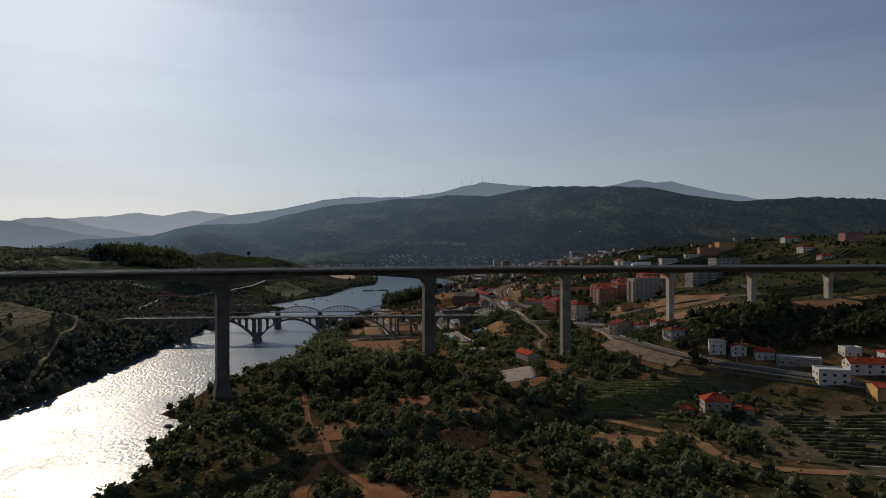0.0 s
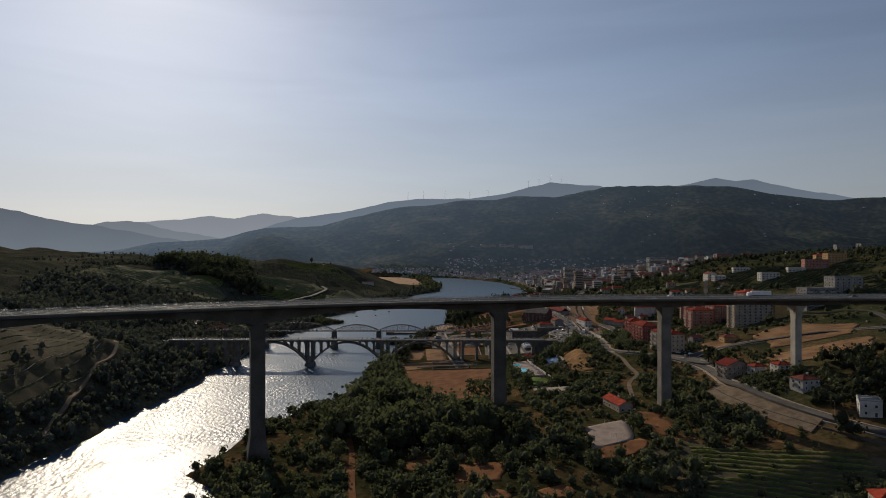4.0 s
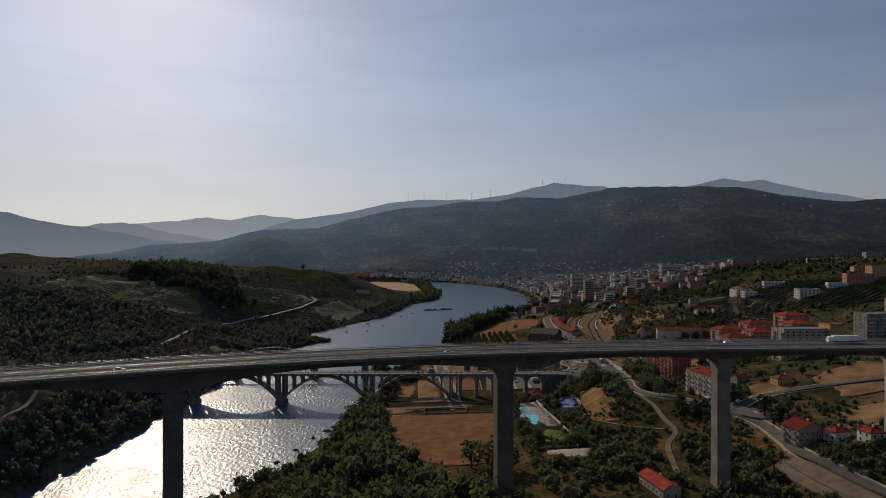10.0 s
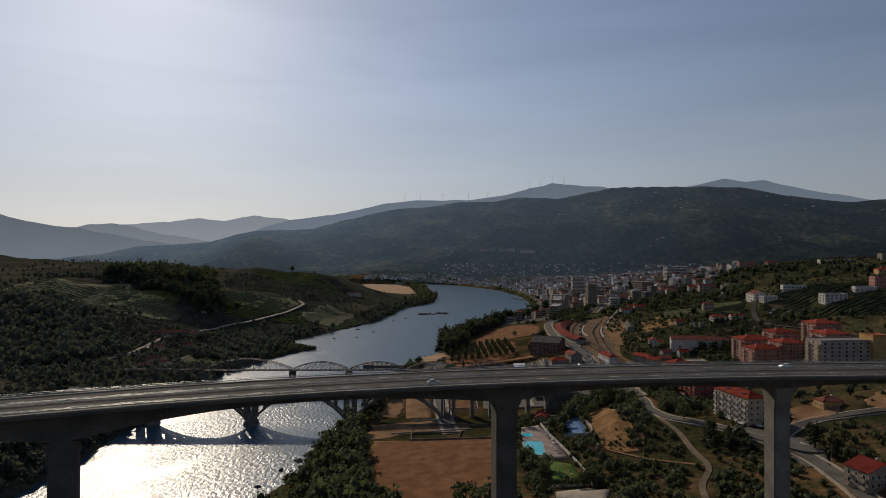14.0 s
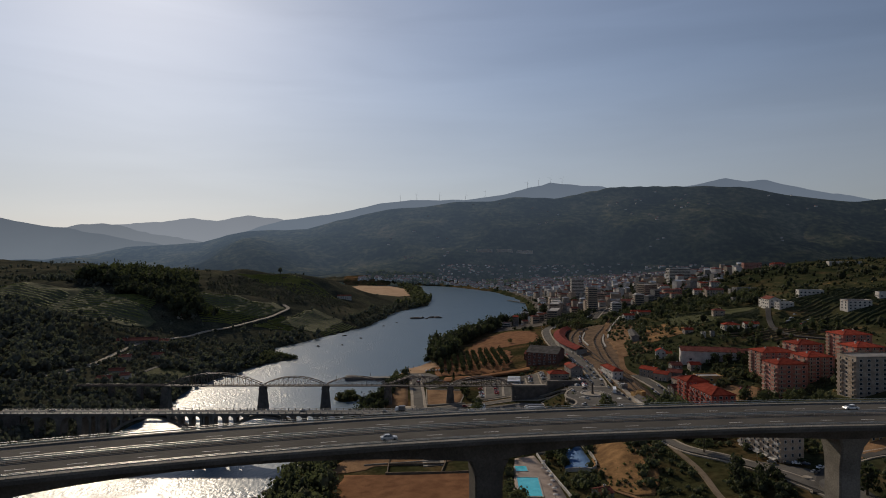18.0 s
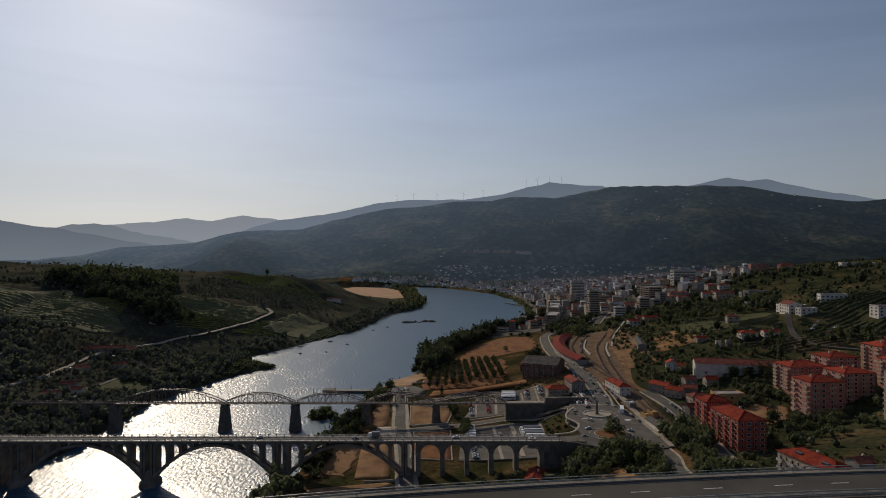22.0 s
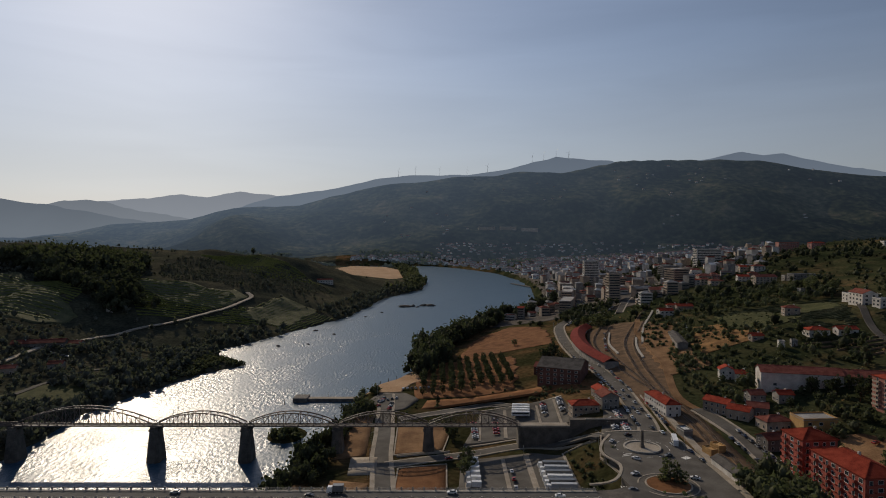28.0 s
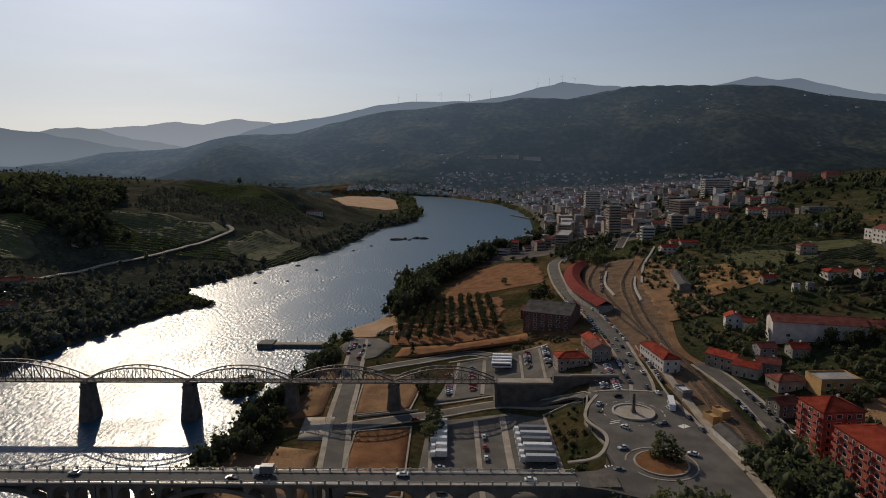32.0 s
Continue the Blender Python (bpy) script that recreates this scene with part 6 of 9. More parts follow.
def gable_roof(w, d, rise, over, along="x", mat=None):
    """Two slopes with eaves, a ridge cap and thickness."""
    s = Shape()
    W, D = w / 2 + over, d / 2 + over
    if along == "x":
        rings = [[(x, -D, -over * rise / (d / 2)), (x, 0, rise), (x, D, -over * rise / (d / 2)), (x, D, -over * rise / (d / 2) + 0.25), (x, 0, rise + 0.28), (x, -D, -over * rise / (d / 2) + 0.25)] for x in (-W, W)]
    else:
        rings = [[(-W, y, -over * rise / (w / 2)), (0, y, rise), (W, y, -over * rise / (w / 2)), (W, y, -over * rise / (w / 2) + 0.25), (0, y, rise + 0.28), (-W, y, -over * rise / (w / 2) + 0.25)] for y in (-D, D)]
    s.sweep(rings)
    ends = [(-W, 0, rise + 0.26), (W, 0, rise + 0.26)] if along == "x" else [(0, -D, rise + 0.26), (0, D, rise + 0.26)]
    s.bar(ends[0], ends[1], 0.4, 0.22)
    return s.done("roof", mat)


def gable_wall(w, d, rise, along, mat, end):
    s = Shape()
    if along == "x":
        for x in ((-w / 2, w / 2 - 0.3)[end],):
            s.add([(x, -d / 2, 0), (x, d / 2, 0), (x, 0, rise), (x + 0.3, -d / 2, 0), (x + 0.3, d / 2, 0), (x + 0.3, 0, rise)], [(0, 2, 1), (3, 4, 5), (0, 1, 4, 3), (1, 2, 5, 4), (2, 0, 3, 5)])
    else:
        for y in ((-d / 2, d / 2 - 0.3)[end],):
            s.add([(-w / 2, y, 0), (w / 2, y, 0), (0, y, rise), (-w / 2, y + 0.3, 0), (w / 2, y + 0.3, 0), (0, y + 0.3, rise)], [(0, 1, 2), (3, 5, 4), (0, 3, 4, 1), (1, 4, 5, 2), (2, 5, 3, 0)])
    return s.done("gable", mat)


def hip_roof(w, d, rise, over, mat):
    W, D = w / 2 + over, d / 2 + over
    k = max(W - D, 0.15)
    j = max(D - W, 0.15)
    e = [(-W, -D, -0.15), (W, -D, -0.15), (W, D, -0.15), (-W, D, -0.15), (-W, -D, 0.15), (W, -D, 0.15), (W, D, 0.15), (-W, D, 0.15)]
    top = [(-k, 0, rise), (k, 0, rise)] if W >= D else [(0, -j, rise), (0, j, rise)]
    v = e + top
    if W >= D:
        f = [(4, 5, 9, 8), (5, 6, 9), (6, 7, 8, 9), (7, 4, 8)]
    else:
        f = [(4, 5, 8), (5, 6, 9, 8), (6, 7, 9), (7, 4, 8, 9)]
    f += [(3, 2, 1, 0), (0, 1, 5, 4), (1, 2, 6, 5), (2, 3, 7, 6), (3, 0, 4, 7)]
    s = Shape().add(v, f)
    s.bar(top[0], top[1], 0.4, 0.3)
    corner = [(4, 0), (5, 1 if W >= D else 0), (6, 1), (7, 0 if W >= D else 1)]
    for c, t in corner:
        s.bar(v[c], top[t], 0.35, 0.25)
    return s.done("roof", mat)


def building(x, y, w, d, h, turn=0, wall=WHITE, roof="hip", tiles=TILE, rise=None, floors=None, windows=True, label="", name="house", category="house", group="", balconies="", base=None, gap=3.2, chimney=True, faces="fl", sink=None, over=0.5):
    """A building w by d, h to the eaves, standing on the land at (x, y) and turned by that many degrees."""
    c, s_ = math.cos(radians(turn)), math.sin(radians(turn))
    corner = [(x + i * w / 2 * c - j * d / 2 * s_, y + i * w / 2 * s_ + j * d / 2 * c) for i in (-1, 0, 1) for j in (-1, 0, 1)]
    heights = [level(*p) for p in corner]
    low = min(heights)
    z = (low + sum(heights) / len(heights)) / 2 if base is None else base
    for p in corner:
        take(*p, 3)
    take(x, y, min(w, d) / 2)
    rise = rise if rise is not None else min(w, d) * 0.22
    floors = floors or max(1, int(h / 3.0))
    label = label or "pale house with a tiled roof on the hillside"
    house = thing(name, pose(x, y, z, 0, 0, turn), label, category, group)
    body = Shape().box(-w / 2, w / 2, -d / 2, d / 2, low - z - 1.5, h)
    part("wall", body.done("wall", wall), house)
    if roof == "hip":
        part("roof", hip_roof(w, d, rise, over, tiles), house, pose(0, 0, h))
    elif roof in ("gable_x", "gable_y"):
        for end in (0, 1):
            part("gable", gable_wall(w, d, rise, roof[-1], wall, end), house, pose(0, 0, h))
        part("roof", gable_roof(w, d, rise, over, roof[-1], tiles), house, pose(0, 0, h))
    else:
        part("roof", Shape().box(-w / 2 - 0.1, w / 2 + 0.1, -d / 2 - 0.1, d / 2 + 0.1, h, h + 0.25).done("roof", tiles), house)
        ring = Shape()
        ring.sweep([[(i * (w / 2 - e), j * (d / 2 - e), h + z_) for i, j in ((-1, -1), (1, -1), (1, 1), (-1, 1))] for e, z_ in ((0, 0.25), (0, 0.95), (0.25, 0.95), (0.25, 0.25))], caps=False)
        part("parapet", ring.done("parapet", wall), house)
    if chimney and roof != "flat":
        part("chimney", CHIMNEY, house, pose(w * 0.22, d * 0.1, h + rise * 0.35), "white chimney stack")
        if w > 18:
            part("chimney", CHIMNEY, house, pose(-w * 0.25, -d * 0.08, h + rise * 0.4), "white chimney stack")
    if windows:
        step = (h - 0.4) / floors
        for face in faces:
            length = w if face in "fb" else d
            n = max(1, int((length - 1.0) / gap))
            turn_face = {"f": 0, "l": -90, "b": 180, "r": 90}[face]
            out = (d if face in "fb" else w) / 2
            for k in range(floors):
                for i in range(n):
                    u = (i + 0.5) / n * (length - 0.8) - (length - 0.8) / 2
                    m = pose(0, 0, 0, 0, 0, turn_face) @ pose(u, -out - 0.0, k * step + 0.95)
                    if k == 0 and i == n // 2 and face == "f":
                        part("door", DOOR, house, pose(0, 0, 0, 0, 0, turn_face) @ pose(u, -out, 0.02))
                        continue
                    if face in balconies and i % 2 == 0 and k > 0:
                        part("window", WINDOW_TALL, house, pose(0, 0, 0, 0, 0, turn_face) @ pose(u, -out, k * step + 0.2))
                        part("balcony", balcony_mesh(gap * 0.95, {GREY_WALL.name: WHITE, PINK.name: CREAM, PEACH.name: WHITE}.get(wall.name, wall)), house, pose(0, 0, 0, 0, 0, turn_face) @ pose(u, -out, k * step + 0.1))
                    else:
                        part("window", WINDOW if gap < 3.6 else WINDOW_WIDE, house, m)
    return house


def banded_block(x, y, w, d, h, turn=0, wall=CREAM, tiles=ROOF_FLAT, label="", bands="fl", group="blocks of the town", floors=None, roof="flat", base=None):
    """A town block seen from afar: walls, a roof, and a strip of glazing and a ledge on each storey."""
    house = building(x, y, w, d, h, turn, wall, roof, tiles, windows=False, label=label or "pale apartment block in the town", name="apartment_building", category="building", group=group, chimney=False, base=base)
    floors = floors or max(2, int(h / 3.1))
    for face in bands:
        length, out, turn_face = (w, d / 2, 0) if face == "f" else (d, w / 2, -90)
        key = ("band", round(length, 1), wall.name)
        if key not in LITTER:
            LITTER[key] = window_mesh(length - 1.4, 1.5, wall, 0.25, "window_strip", 0.4)
        for k in range(floors):
            part("window_strip", LITTER[key], house, pose(0, 0, 0, 0, 0, turn_face) @ pose(0, -out, k * (h / floors) + 0.9))
    return house

# ---- houses near the viaduct ----
building(198.3, 501, 17, 12, 10.4, 14, CREAM, "gable_y", TILE_DEEP, 3.2, floors=3, label="three-storey cream villa with deep red roof and balconies", faces="lf", balconies="l", base=29.6)
building(210.5, 492, 9, 8, 5, 12, WHITE, "hip", TILE, label="small white house with red tiled roof", base=35.5)
building(218, 477, 8, 9, 6, 5, WHITE, "hip", TILE, label="small white house with red tiled roof", faces="flr", base=38.5)
building(215, 444, 12, 10, 6.5, 14, WHITE, "hip", TILE_OLD, label="white cottage with faded roof above the road", faces="flr", balconies="l", base=35.5)
building(112, 470, 9, 22, 4.5, 12, CREAM, "gable_y", TILE, 2.2, label="long low cream building with red roof", name="clubhouse", category="clubhouse", faces="flr")
building(176, 316, 13, 11, 7.4, -14, CREAM, "hip", TILE, 3.4, label="country house with steep red roof and veranda", faces="flr", balconies="f", base=14.6)
building(163, 322, 7, 7, 3.2, -14, CREAM, "hip", TILE, 1.4, label="low outbuilding with red tiled roof", windows=False, chimney=False, name="outbuilding")
building(190, 313, 8, 7, 3.4, -14, CREAM, "hip", TILE, 1.4, label="low outbuilding with red tiled roof", windows=False, chimney=False, name="outbuilding")
building(226, 404, 10, 10, 8, -24, WHITE, "flat", ROOF_FLAT, label="white cubic house with small terrace", faces="flr")
building(236, 395, 9, 9, 6, -24, WHITE, "gable_y", TILE, 1.6, label="white house with bright red gable", faces="flr")
building(247, 384, 11, 12, 4.6, -26, WHITE, "gable_x", TILE, 1.8, label="white house with bright red gable", faces="flr")
building(258, 366, 24, 10, 4.6, -30, GREY_WALL, "flat", ROOF_METAL, label="long grey workshop with pale flat roof", name="workshop", category="workshop", gap=4.2, faces="fl")
building(258, 338, 16, 12, 7.5, -20, WHITE, "flat", ROOF_METAL, label="white warehouse with pale flat roof", name="warehouse", category="warehouse", gap=5, faces="fl")
building(284, 344, 20, 14, 6, -20, WHITE, "gable_x", TILE, 2.6, label="white warehouse with bright red roof", name="warehouse", category="warehouse", gap=5, faces="fl")
building(272, 312, 18, 13, 6.5, -16, OCHRE, "gable_x", TILE, 1.6, label="ochre shed with shallow red roof", name="shed", category="shed", windows=False)
building(292, 366, 10, 8, 5, -10, WHITE, "flat", ROOF_METAL, label="small white flat-roofed house")
building(306, 352, 9, 8, 5, -10, WHITE, "hip", TILE, label="small white house with red tiled roof")
corner_block = building(193.5, 612, 13, 31, 17.5, 12, PEACH, "hip", TILE, 3.0, floors=5, label="cream corner block with red roof, balconies and awnings", name="apartment_building", category="building", balconies="l", faces="fl", base=29.5)
for k_ in range(5):
    part("awning", Shape().sweep([[(-6.5, -13 + k_ * 5.6 + e_, 3.1), (-8.6, -13 + k_ * 5.6 + e_, 2.5), (-8.6, -13 + k_ * 5.6 + e_, 2.4), (-6.5, -13 + k_ * 5.6 + e_, 2.95)] for e_ in (0, 4.4)]).done("awning", WHITE), corner_block, None, "pale shop awning")
for y_ in (-8, 6):
    part("skylight", Shape().box(-4.4, -2.8, y_ - 1.6, y_ + 1.6, 18.6, 19.4).done("skylight", GLASS), corner_block, None, "dark roof skylight")
building(210, 628, 9, 8, 5, 10, WHITE, "gable_x", TILE_OLD, label="small white house with grey-red roof")
building(226, 634, 9, 8, 5, 10, GREY_WALL, "gable_x", TILE_OLD, label="small grey house with faded roof")
building(243, 606, 12, 9, 4.5, 4, OCHRE, "hip", TILE_OLD, label="low farmhouse with faded red roof")
building(86, 690, 8, 18, 4, -16, CREAM, "gable_y", TILE, 1.6, label="low poolside building with red roof", name="pool_house", category="pool house", faces="fl")
building(101, 588, 7, 8, 4, 20, GREY_WALL, "gable_x", TILE_OLD, 1.4, label="small grey hut on the bank", name="hut", category="hut", faces="f")

# ---- apartment blocks on the slope ----
for x_, y_, w_, d_, h_, z_ in ((277, 752, 23, 19, 24, 29), (302, 760, 21, 20, 19, None), (291, 796, 28, 20, 18, None), (318, 800, 22, 20, 18, None), (336, 756, 22, 20, 18, None), (350, 792, 24, 20, 19, None)):
    building(x_, y_, w_, d_, h_, 4, PINK, "hip", TILE, 3.0, floors=7, label="salmon apartment block with bright red roof", name="apartment_building", category="building", group="salmon apartment blocks", balconies="fl", faces="fl", gap=5.0, base=z_)
building(311, 697, 50, 17, 27, 5, CREAM, "flat", ROOF_FLAT, floors=9, label="long cream apartment block with open balconies", name="apartment_building", category="building", balconies="l", faces="fl", gap=5.2, base=40)
building(330, 694, 12, 14, 31, 5, OCHRE, "flat", TILE, floors=10, label="ochre stair tower of an apartment block", name="stair_tower", category="building", windows=False, base=40)
building(372, 700, 30, 16, 20, 5, GREY_WALL, "flat", ROOF_FLAT, floors=6, label="grey unfinished apartment block", name="apartment_building", category="building", faces="fl", gap=5.0, balconies="f")
building(408, 714, 30, 16, 20, 5, GREY_WALL, "flat", ROOF_FLAT, floors=6, label="grey apartment block on the slope", name="apartment_building", category="building", faces="fl", gap=5.0)
building(205, 741, 16, 15, 18.5, 4, BRICK_RED, "hip", TILE, 3.4, floors=6, label="brick-red apartment block with white balconies", name="apartment_building", category="building", group="red blocks on the street", balconies="fl", faces="fl", gap=3.6, base=24)
building(204, 707, 16, 31, 18.5, 4, BRICK_RED, "hip", TILE, 3.4, floors=6, label="brick-red apartment block with white balconies", name="apartment_building", category="building", group="red blocks on the street", balconies="fl", faces="fl", gap=3.6, base=24)
building(238, 794, 19, 12, 7, 4, OCHRE, "flat", ROOF_FLAT, label="ochre industrial building with patched roof", name="workshop", category="workshop", faces="f", gap=5)
building(221, 802, 15, 10, 5, 8, CREAM, "hip", TILE_OLD, label="old cream house with faded red roof")
building(222, 822, 11, 9, 5, -24, GREY_WALL, "gable_x", TILE_OLD, label="grey row house with old roof", group="row houses of the street")
building(210, 818, 12, 9, 5.5, -42, CREAM, "gable_x", TILE, label="cream row house beside the railway street", group="row houses of the street", faces="flr")
building(203, 830, 15, 9, 6.5, -52, CREAM, "gable_x", TILE, label="cream row house beside the railway street", group="row houses of the street", faces="flr")
building(206, 776, 10, 9, 6, 10, DARK_WALL, "gable_x", TILE_OLD, label="dark old house by the street")
building(228, 838, 9, 9, 6, 0, GREY_WALL, "gable_x", TILE_OLD, label="grey house with faded roof")
building(243, 834, 9, 8, 5, 0, GREY_WALL, "gable_x", TILE, label="grey house with red roof")
factory = building(262, 852, 46, 15, 9, -14, WHITE, "gable_x", TILE_OLD, 3.0, floors=1, label="long white factory hall with faded red roof", name="factory_hall", category="factory", faces="fl", gap=12, chimney=False, base=37)
building(304, 842, 40, 15, 7.5, -14, GREY_WALL, "gable_x", TILE_OLD, 3.0, floors=1, label="long grey factory annexe with faded red roof", name="factory_hall", category="factory", faces="f", gap=9, chimney=False, base=38)
building(231, 884, 9, 8, 7, -15, WHITE, "gable_y", TILE, 2.2, label="white house with stepped gable on the slope", faces="flr")
building(238, 877, 8, 8, 5, -15, WHITE, "gable_x", TILE, 1.8, label="white house with red roof on the slope", faces="fl")

# ---- station and street ----
building(131, 936, 32, 30, 13, -24, DARK_BRICK, "gable_x", SLATE, 5.0, label="large old brick hall with slate-grey roof", name="old_hall", category="hall", faces="fl", gap=4.6, chimney=False)
building(122, 962, 16, 14, 6, -24, DARK_BRICK, "gable_x", TILE_OLD, 2.4, label="brick annexe of the old hall", name="old_hall", category="hall", faces="fl", gap=4.6, chimney=False)
building(128, 852, 17, 11, 7.5, 4, CREAM, "hip", TILE, 2.4, label="cream villa with red hip roof", faces="flr", balconies="f")
building(144, 858, 11, 13, 8, 8, GREY_WALL, "gable_y", TILE_OLD, 2.6, label="grey gabled house beside the villa", faces="fl")
building(146, 880, 9, 14, 5.5, 8, CREAM, "gable_y", TILE, 2.0, label="small house with bright red roof", faces="fl")
building(173, 840, 9, 30, 7.5, 6, WHITE, "hip", TILE, 2.2, label="white terrace with red roof between street and railway", name="terrace_house", category="building", faces="fl", gap=3.0)
building(172, 768, 4, 7, 3, 14, OCHRE, "flat", OCHRE, label="yellow freight container beside the tracks", name="freight_container", category="container", windows=False, group="yellow containers")
building(178, 773, 4, 7, 3, 14, OCHRE, "flat", OCHRE, label="yellow freight container beside the tracks", name="freight_container", category="container", windows=False, group="yellow containers")
building(171, 742, 6, 26, 4, 4, WHITE, "gable_y", SLATE, 1.4, label="long white shed with dark roof", name="shed", category="shed", windows=False, chimney=False)
building(170, 796, 5, 8, 3.5, 8, GREY_WALL, "flat", ROOF_METAL, label="small grey kiosk by the street", name="kiosk", category="kiosk", windows=False)
building(238, 992, 8, 58, 5, -12.6, GREY_WALL, "gable_y", SLATE, 1.4, label="narrow goods shed with dark roof", name="goods_shed", category="shed", windows=False, chimney=False)

# the curved goods hall with its long red roof
hall_line = curve_points([(170, 944), (165, 975), (163, 1010), (167, 1055), (178, 1098), (190, 1122)], 4)
hall_side = sideways(hall_line)
hall_z = max(level(p.x, p.y) for p in hall_line[: len(hall_line) // 2])
goods = thing("curved_goods_hall", pose(165, 1010, 0), "long curved hall with a red tiled roof", "hall")
back_ = Matrix.Translation((-165, -1010, 0))
part("wall", Shape().sweep([[tuple(p + s * o + Vector((0, 0, z))) for o, z in ((-5.5, 15), (5.5, 15), (5.5, hall_z + 5), (-5.5, hall_z + 5))] for p, s in zip(hall_line, hall_side)]).done("wall", GREY_WALL), goods, back_)
part("roof", Shape().sweep([[tuple(p + s * o + Vector((0, 0, hall_z + z))) for o, z in ((-7, 4.6), (0, 8.0), (7, 4.6), (7, 4.9), (0, 8.3), (-7, 4.9))] for p, s in zip(hall_line, hall_side)]).done("roof", TILE_DEEP), goods, back_, "long curved red tiled roof")
for p in hall_line:
    take(p.x, p.y, 8)

# ---- villas on the slope above the town ----
for x_, y_, w_, d_, h_, mat_, roof_, tile_, label_ in (
    (382, 974, 12, 20, 10, WHITE, "gable_y", TILE_OLD, "tall white house standing over vineyards"),
    (398, 1000, 26, 12, 6, WHITE, "flat", ROOF_METAL, "long low white building with flat roof"),
    (384, 950, 16, 9, 6, WHITE, "flat", ROOF_FLAT, "white terraced villa among vines"),
    (332, 990, 12, 9, 7, CREAM, "hip", TILE_OLD, "pinkish farmhouse among vines"),
    (316, 926, 15, 10, 5, WHITE, "hip", TILE, "white villa with red roof and terrace"),
    (334, 920, 14, 8, 4, WHITE, "gable_x", TILE, "white wing with red roof"),
    (284, 914, 4, 4, 5, WHITE, "flat", ROOF_FLAT, "small white ruin among shrubs"),
    (430, 905, 24, 12, 9, WHITE, "flat", TILE_OLD, "white two-storey house above the terraces"),
    (512, 940, 30, 14, 11, PINK, "flat", TILE, "salmon apartment house on the hilltop"),
    (548, 955, 26, 14, 14, OCHRE, "flat", TILE, "ochre apartment house on the hilltop"),
    (480, 930, 22, 9, 5, WHITE, "flat", ROOF_METAL, "low white hall on the hillside"),
    (845, 1576, 60, 14, 8, WHITE, "flat", ROOF_METAL, "long white hall on the ridge"),
    (772, 1812, 42, 15, 20, PINK, "flat", TILE, "salmon apartment house on the far hill"),
    (836, 1815, 32, 14, 12, PINK, "hip", TILE, "salmon house on the far hill"),
    (586, 1050, 20, 12, 8, OCHRE, "hip", TILE, "orange house above the terraces"),
    (860, 1430, 34, 16, 13, GREY_WALL, "flat", ROOF_FLAT, "grey block on the ridge"),
    (915, 1440, 34, 16, 12, GREY_WALL, "flat", ROOF_FLAT, "grey block on the ridge"),
    (470, 1220, 30, 12, 7, GREY_WALL, "flat", ROOF_FLAT, "low grey building on the slope"),
    (430, 1230, 26, 12, 9, CREAM, "gable_x", TILE_OLD, "cream house with old red roof"),
    (400, 1335, 18, 14, 13, CREAM, "hip", TILE_OLD, "cream town house on the slope"),
    (380, 1320, 12, 12, 10, WHITE, "hip", TILE, "white town house on the slope"),
    (396, 1320, 14, 11, 9, CREAM, "hip", TILE_OLD, "cream house on the town slope"),
    (414, 1336, 13, 11, 12, PINK, "flat", ROOF_FLAT, "pinkish block on the town slope"),
    (386, 1264, 16, 11, 7, CREAM, "hip", TILE_OLD, "cream house on the town slope"),
    (424, 1272, 14, 10, 7, WHITE, "gable_x", TILE, "white house on the town slope"),
    (444, 1286, 12, 10, 8, GREY_WALL, "hip", TILE_OLD, "grey house on the town slope"),
    (494, 1374, 16, 11, 9, WHITE, "hip", TILE_OLD, "white house on the upper slope"),
    (470, 1416, 14, 11, 9, CREAM, "hip", TILE, "cream house on the upper slope"),
    (489, 1402, 18, 10, 8, CREAM, "gable_x", TILE, "cream house with red roof on the upper slope"),
    (419, 1416, 14, 11, 12, WHITE, "flat", ROOF_FLAT, "white block on the town slope"),
    (470, 1230, 34, 8, 5, GREY_WALL, "flat", ROOF_METAL, "long grey shed on the slope"),
    (405, 1072, 40, 7, 4, GREY_WALL, "flat", ROOF_METAL, "long low grey shed above the meadow"),
    (279, 941, 9, 7, 4, CREAM, "gable_x", TILE, "small house with red roof on the slope"),
    (293, 914, 4, 4, 4, GREY_WALL, "flat", ROOF_FLAT, "small roofless ruin among shrubs"),
    (440, 1000, 26, 10, 7, WHITE, "flat", ROOF_METAL, "low white hall on the hillside"),
    (278, 1116, 12, 8, 6, CREAM, "hip", TILE, "cream house above the railway"),
    (264, 1098, 14, 9, 7, WHITE, "gable_x", TILE, "white house with red roof above the railway"),
    (286, 1106, 16, 9, 5, CREAM, "gable_x", TILE, "cream house with red roof above the railway"),
    (620, 900, 22, 12, 8, WHITE, "hip", TILE, "white villa high on the hillside"),
    (560, 780, 18, 12, 7, WHITE, "hip", TILE, "white villa high on the hillside"),
    (520, 690, 16, 10, 7, CREAM, "hip", TILE, "cream villa high on the hillside"),
    (640, 800, 26, 14, 12, PINK, "flat", TILE, "salmon block high on the hillside"),
):
    building(x_, y_, w_, d_, h_, rng.uniform(-12, 12), mat_, roof_, tile_, label=label_, faces="fl", gap=4.0, name="house", group="")

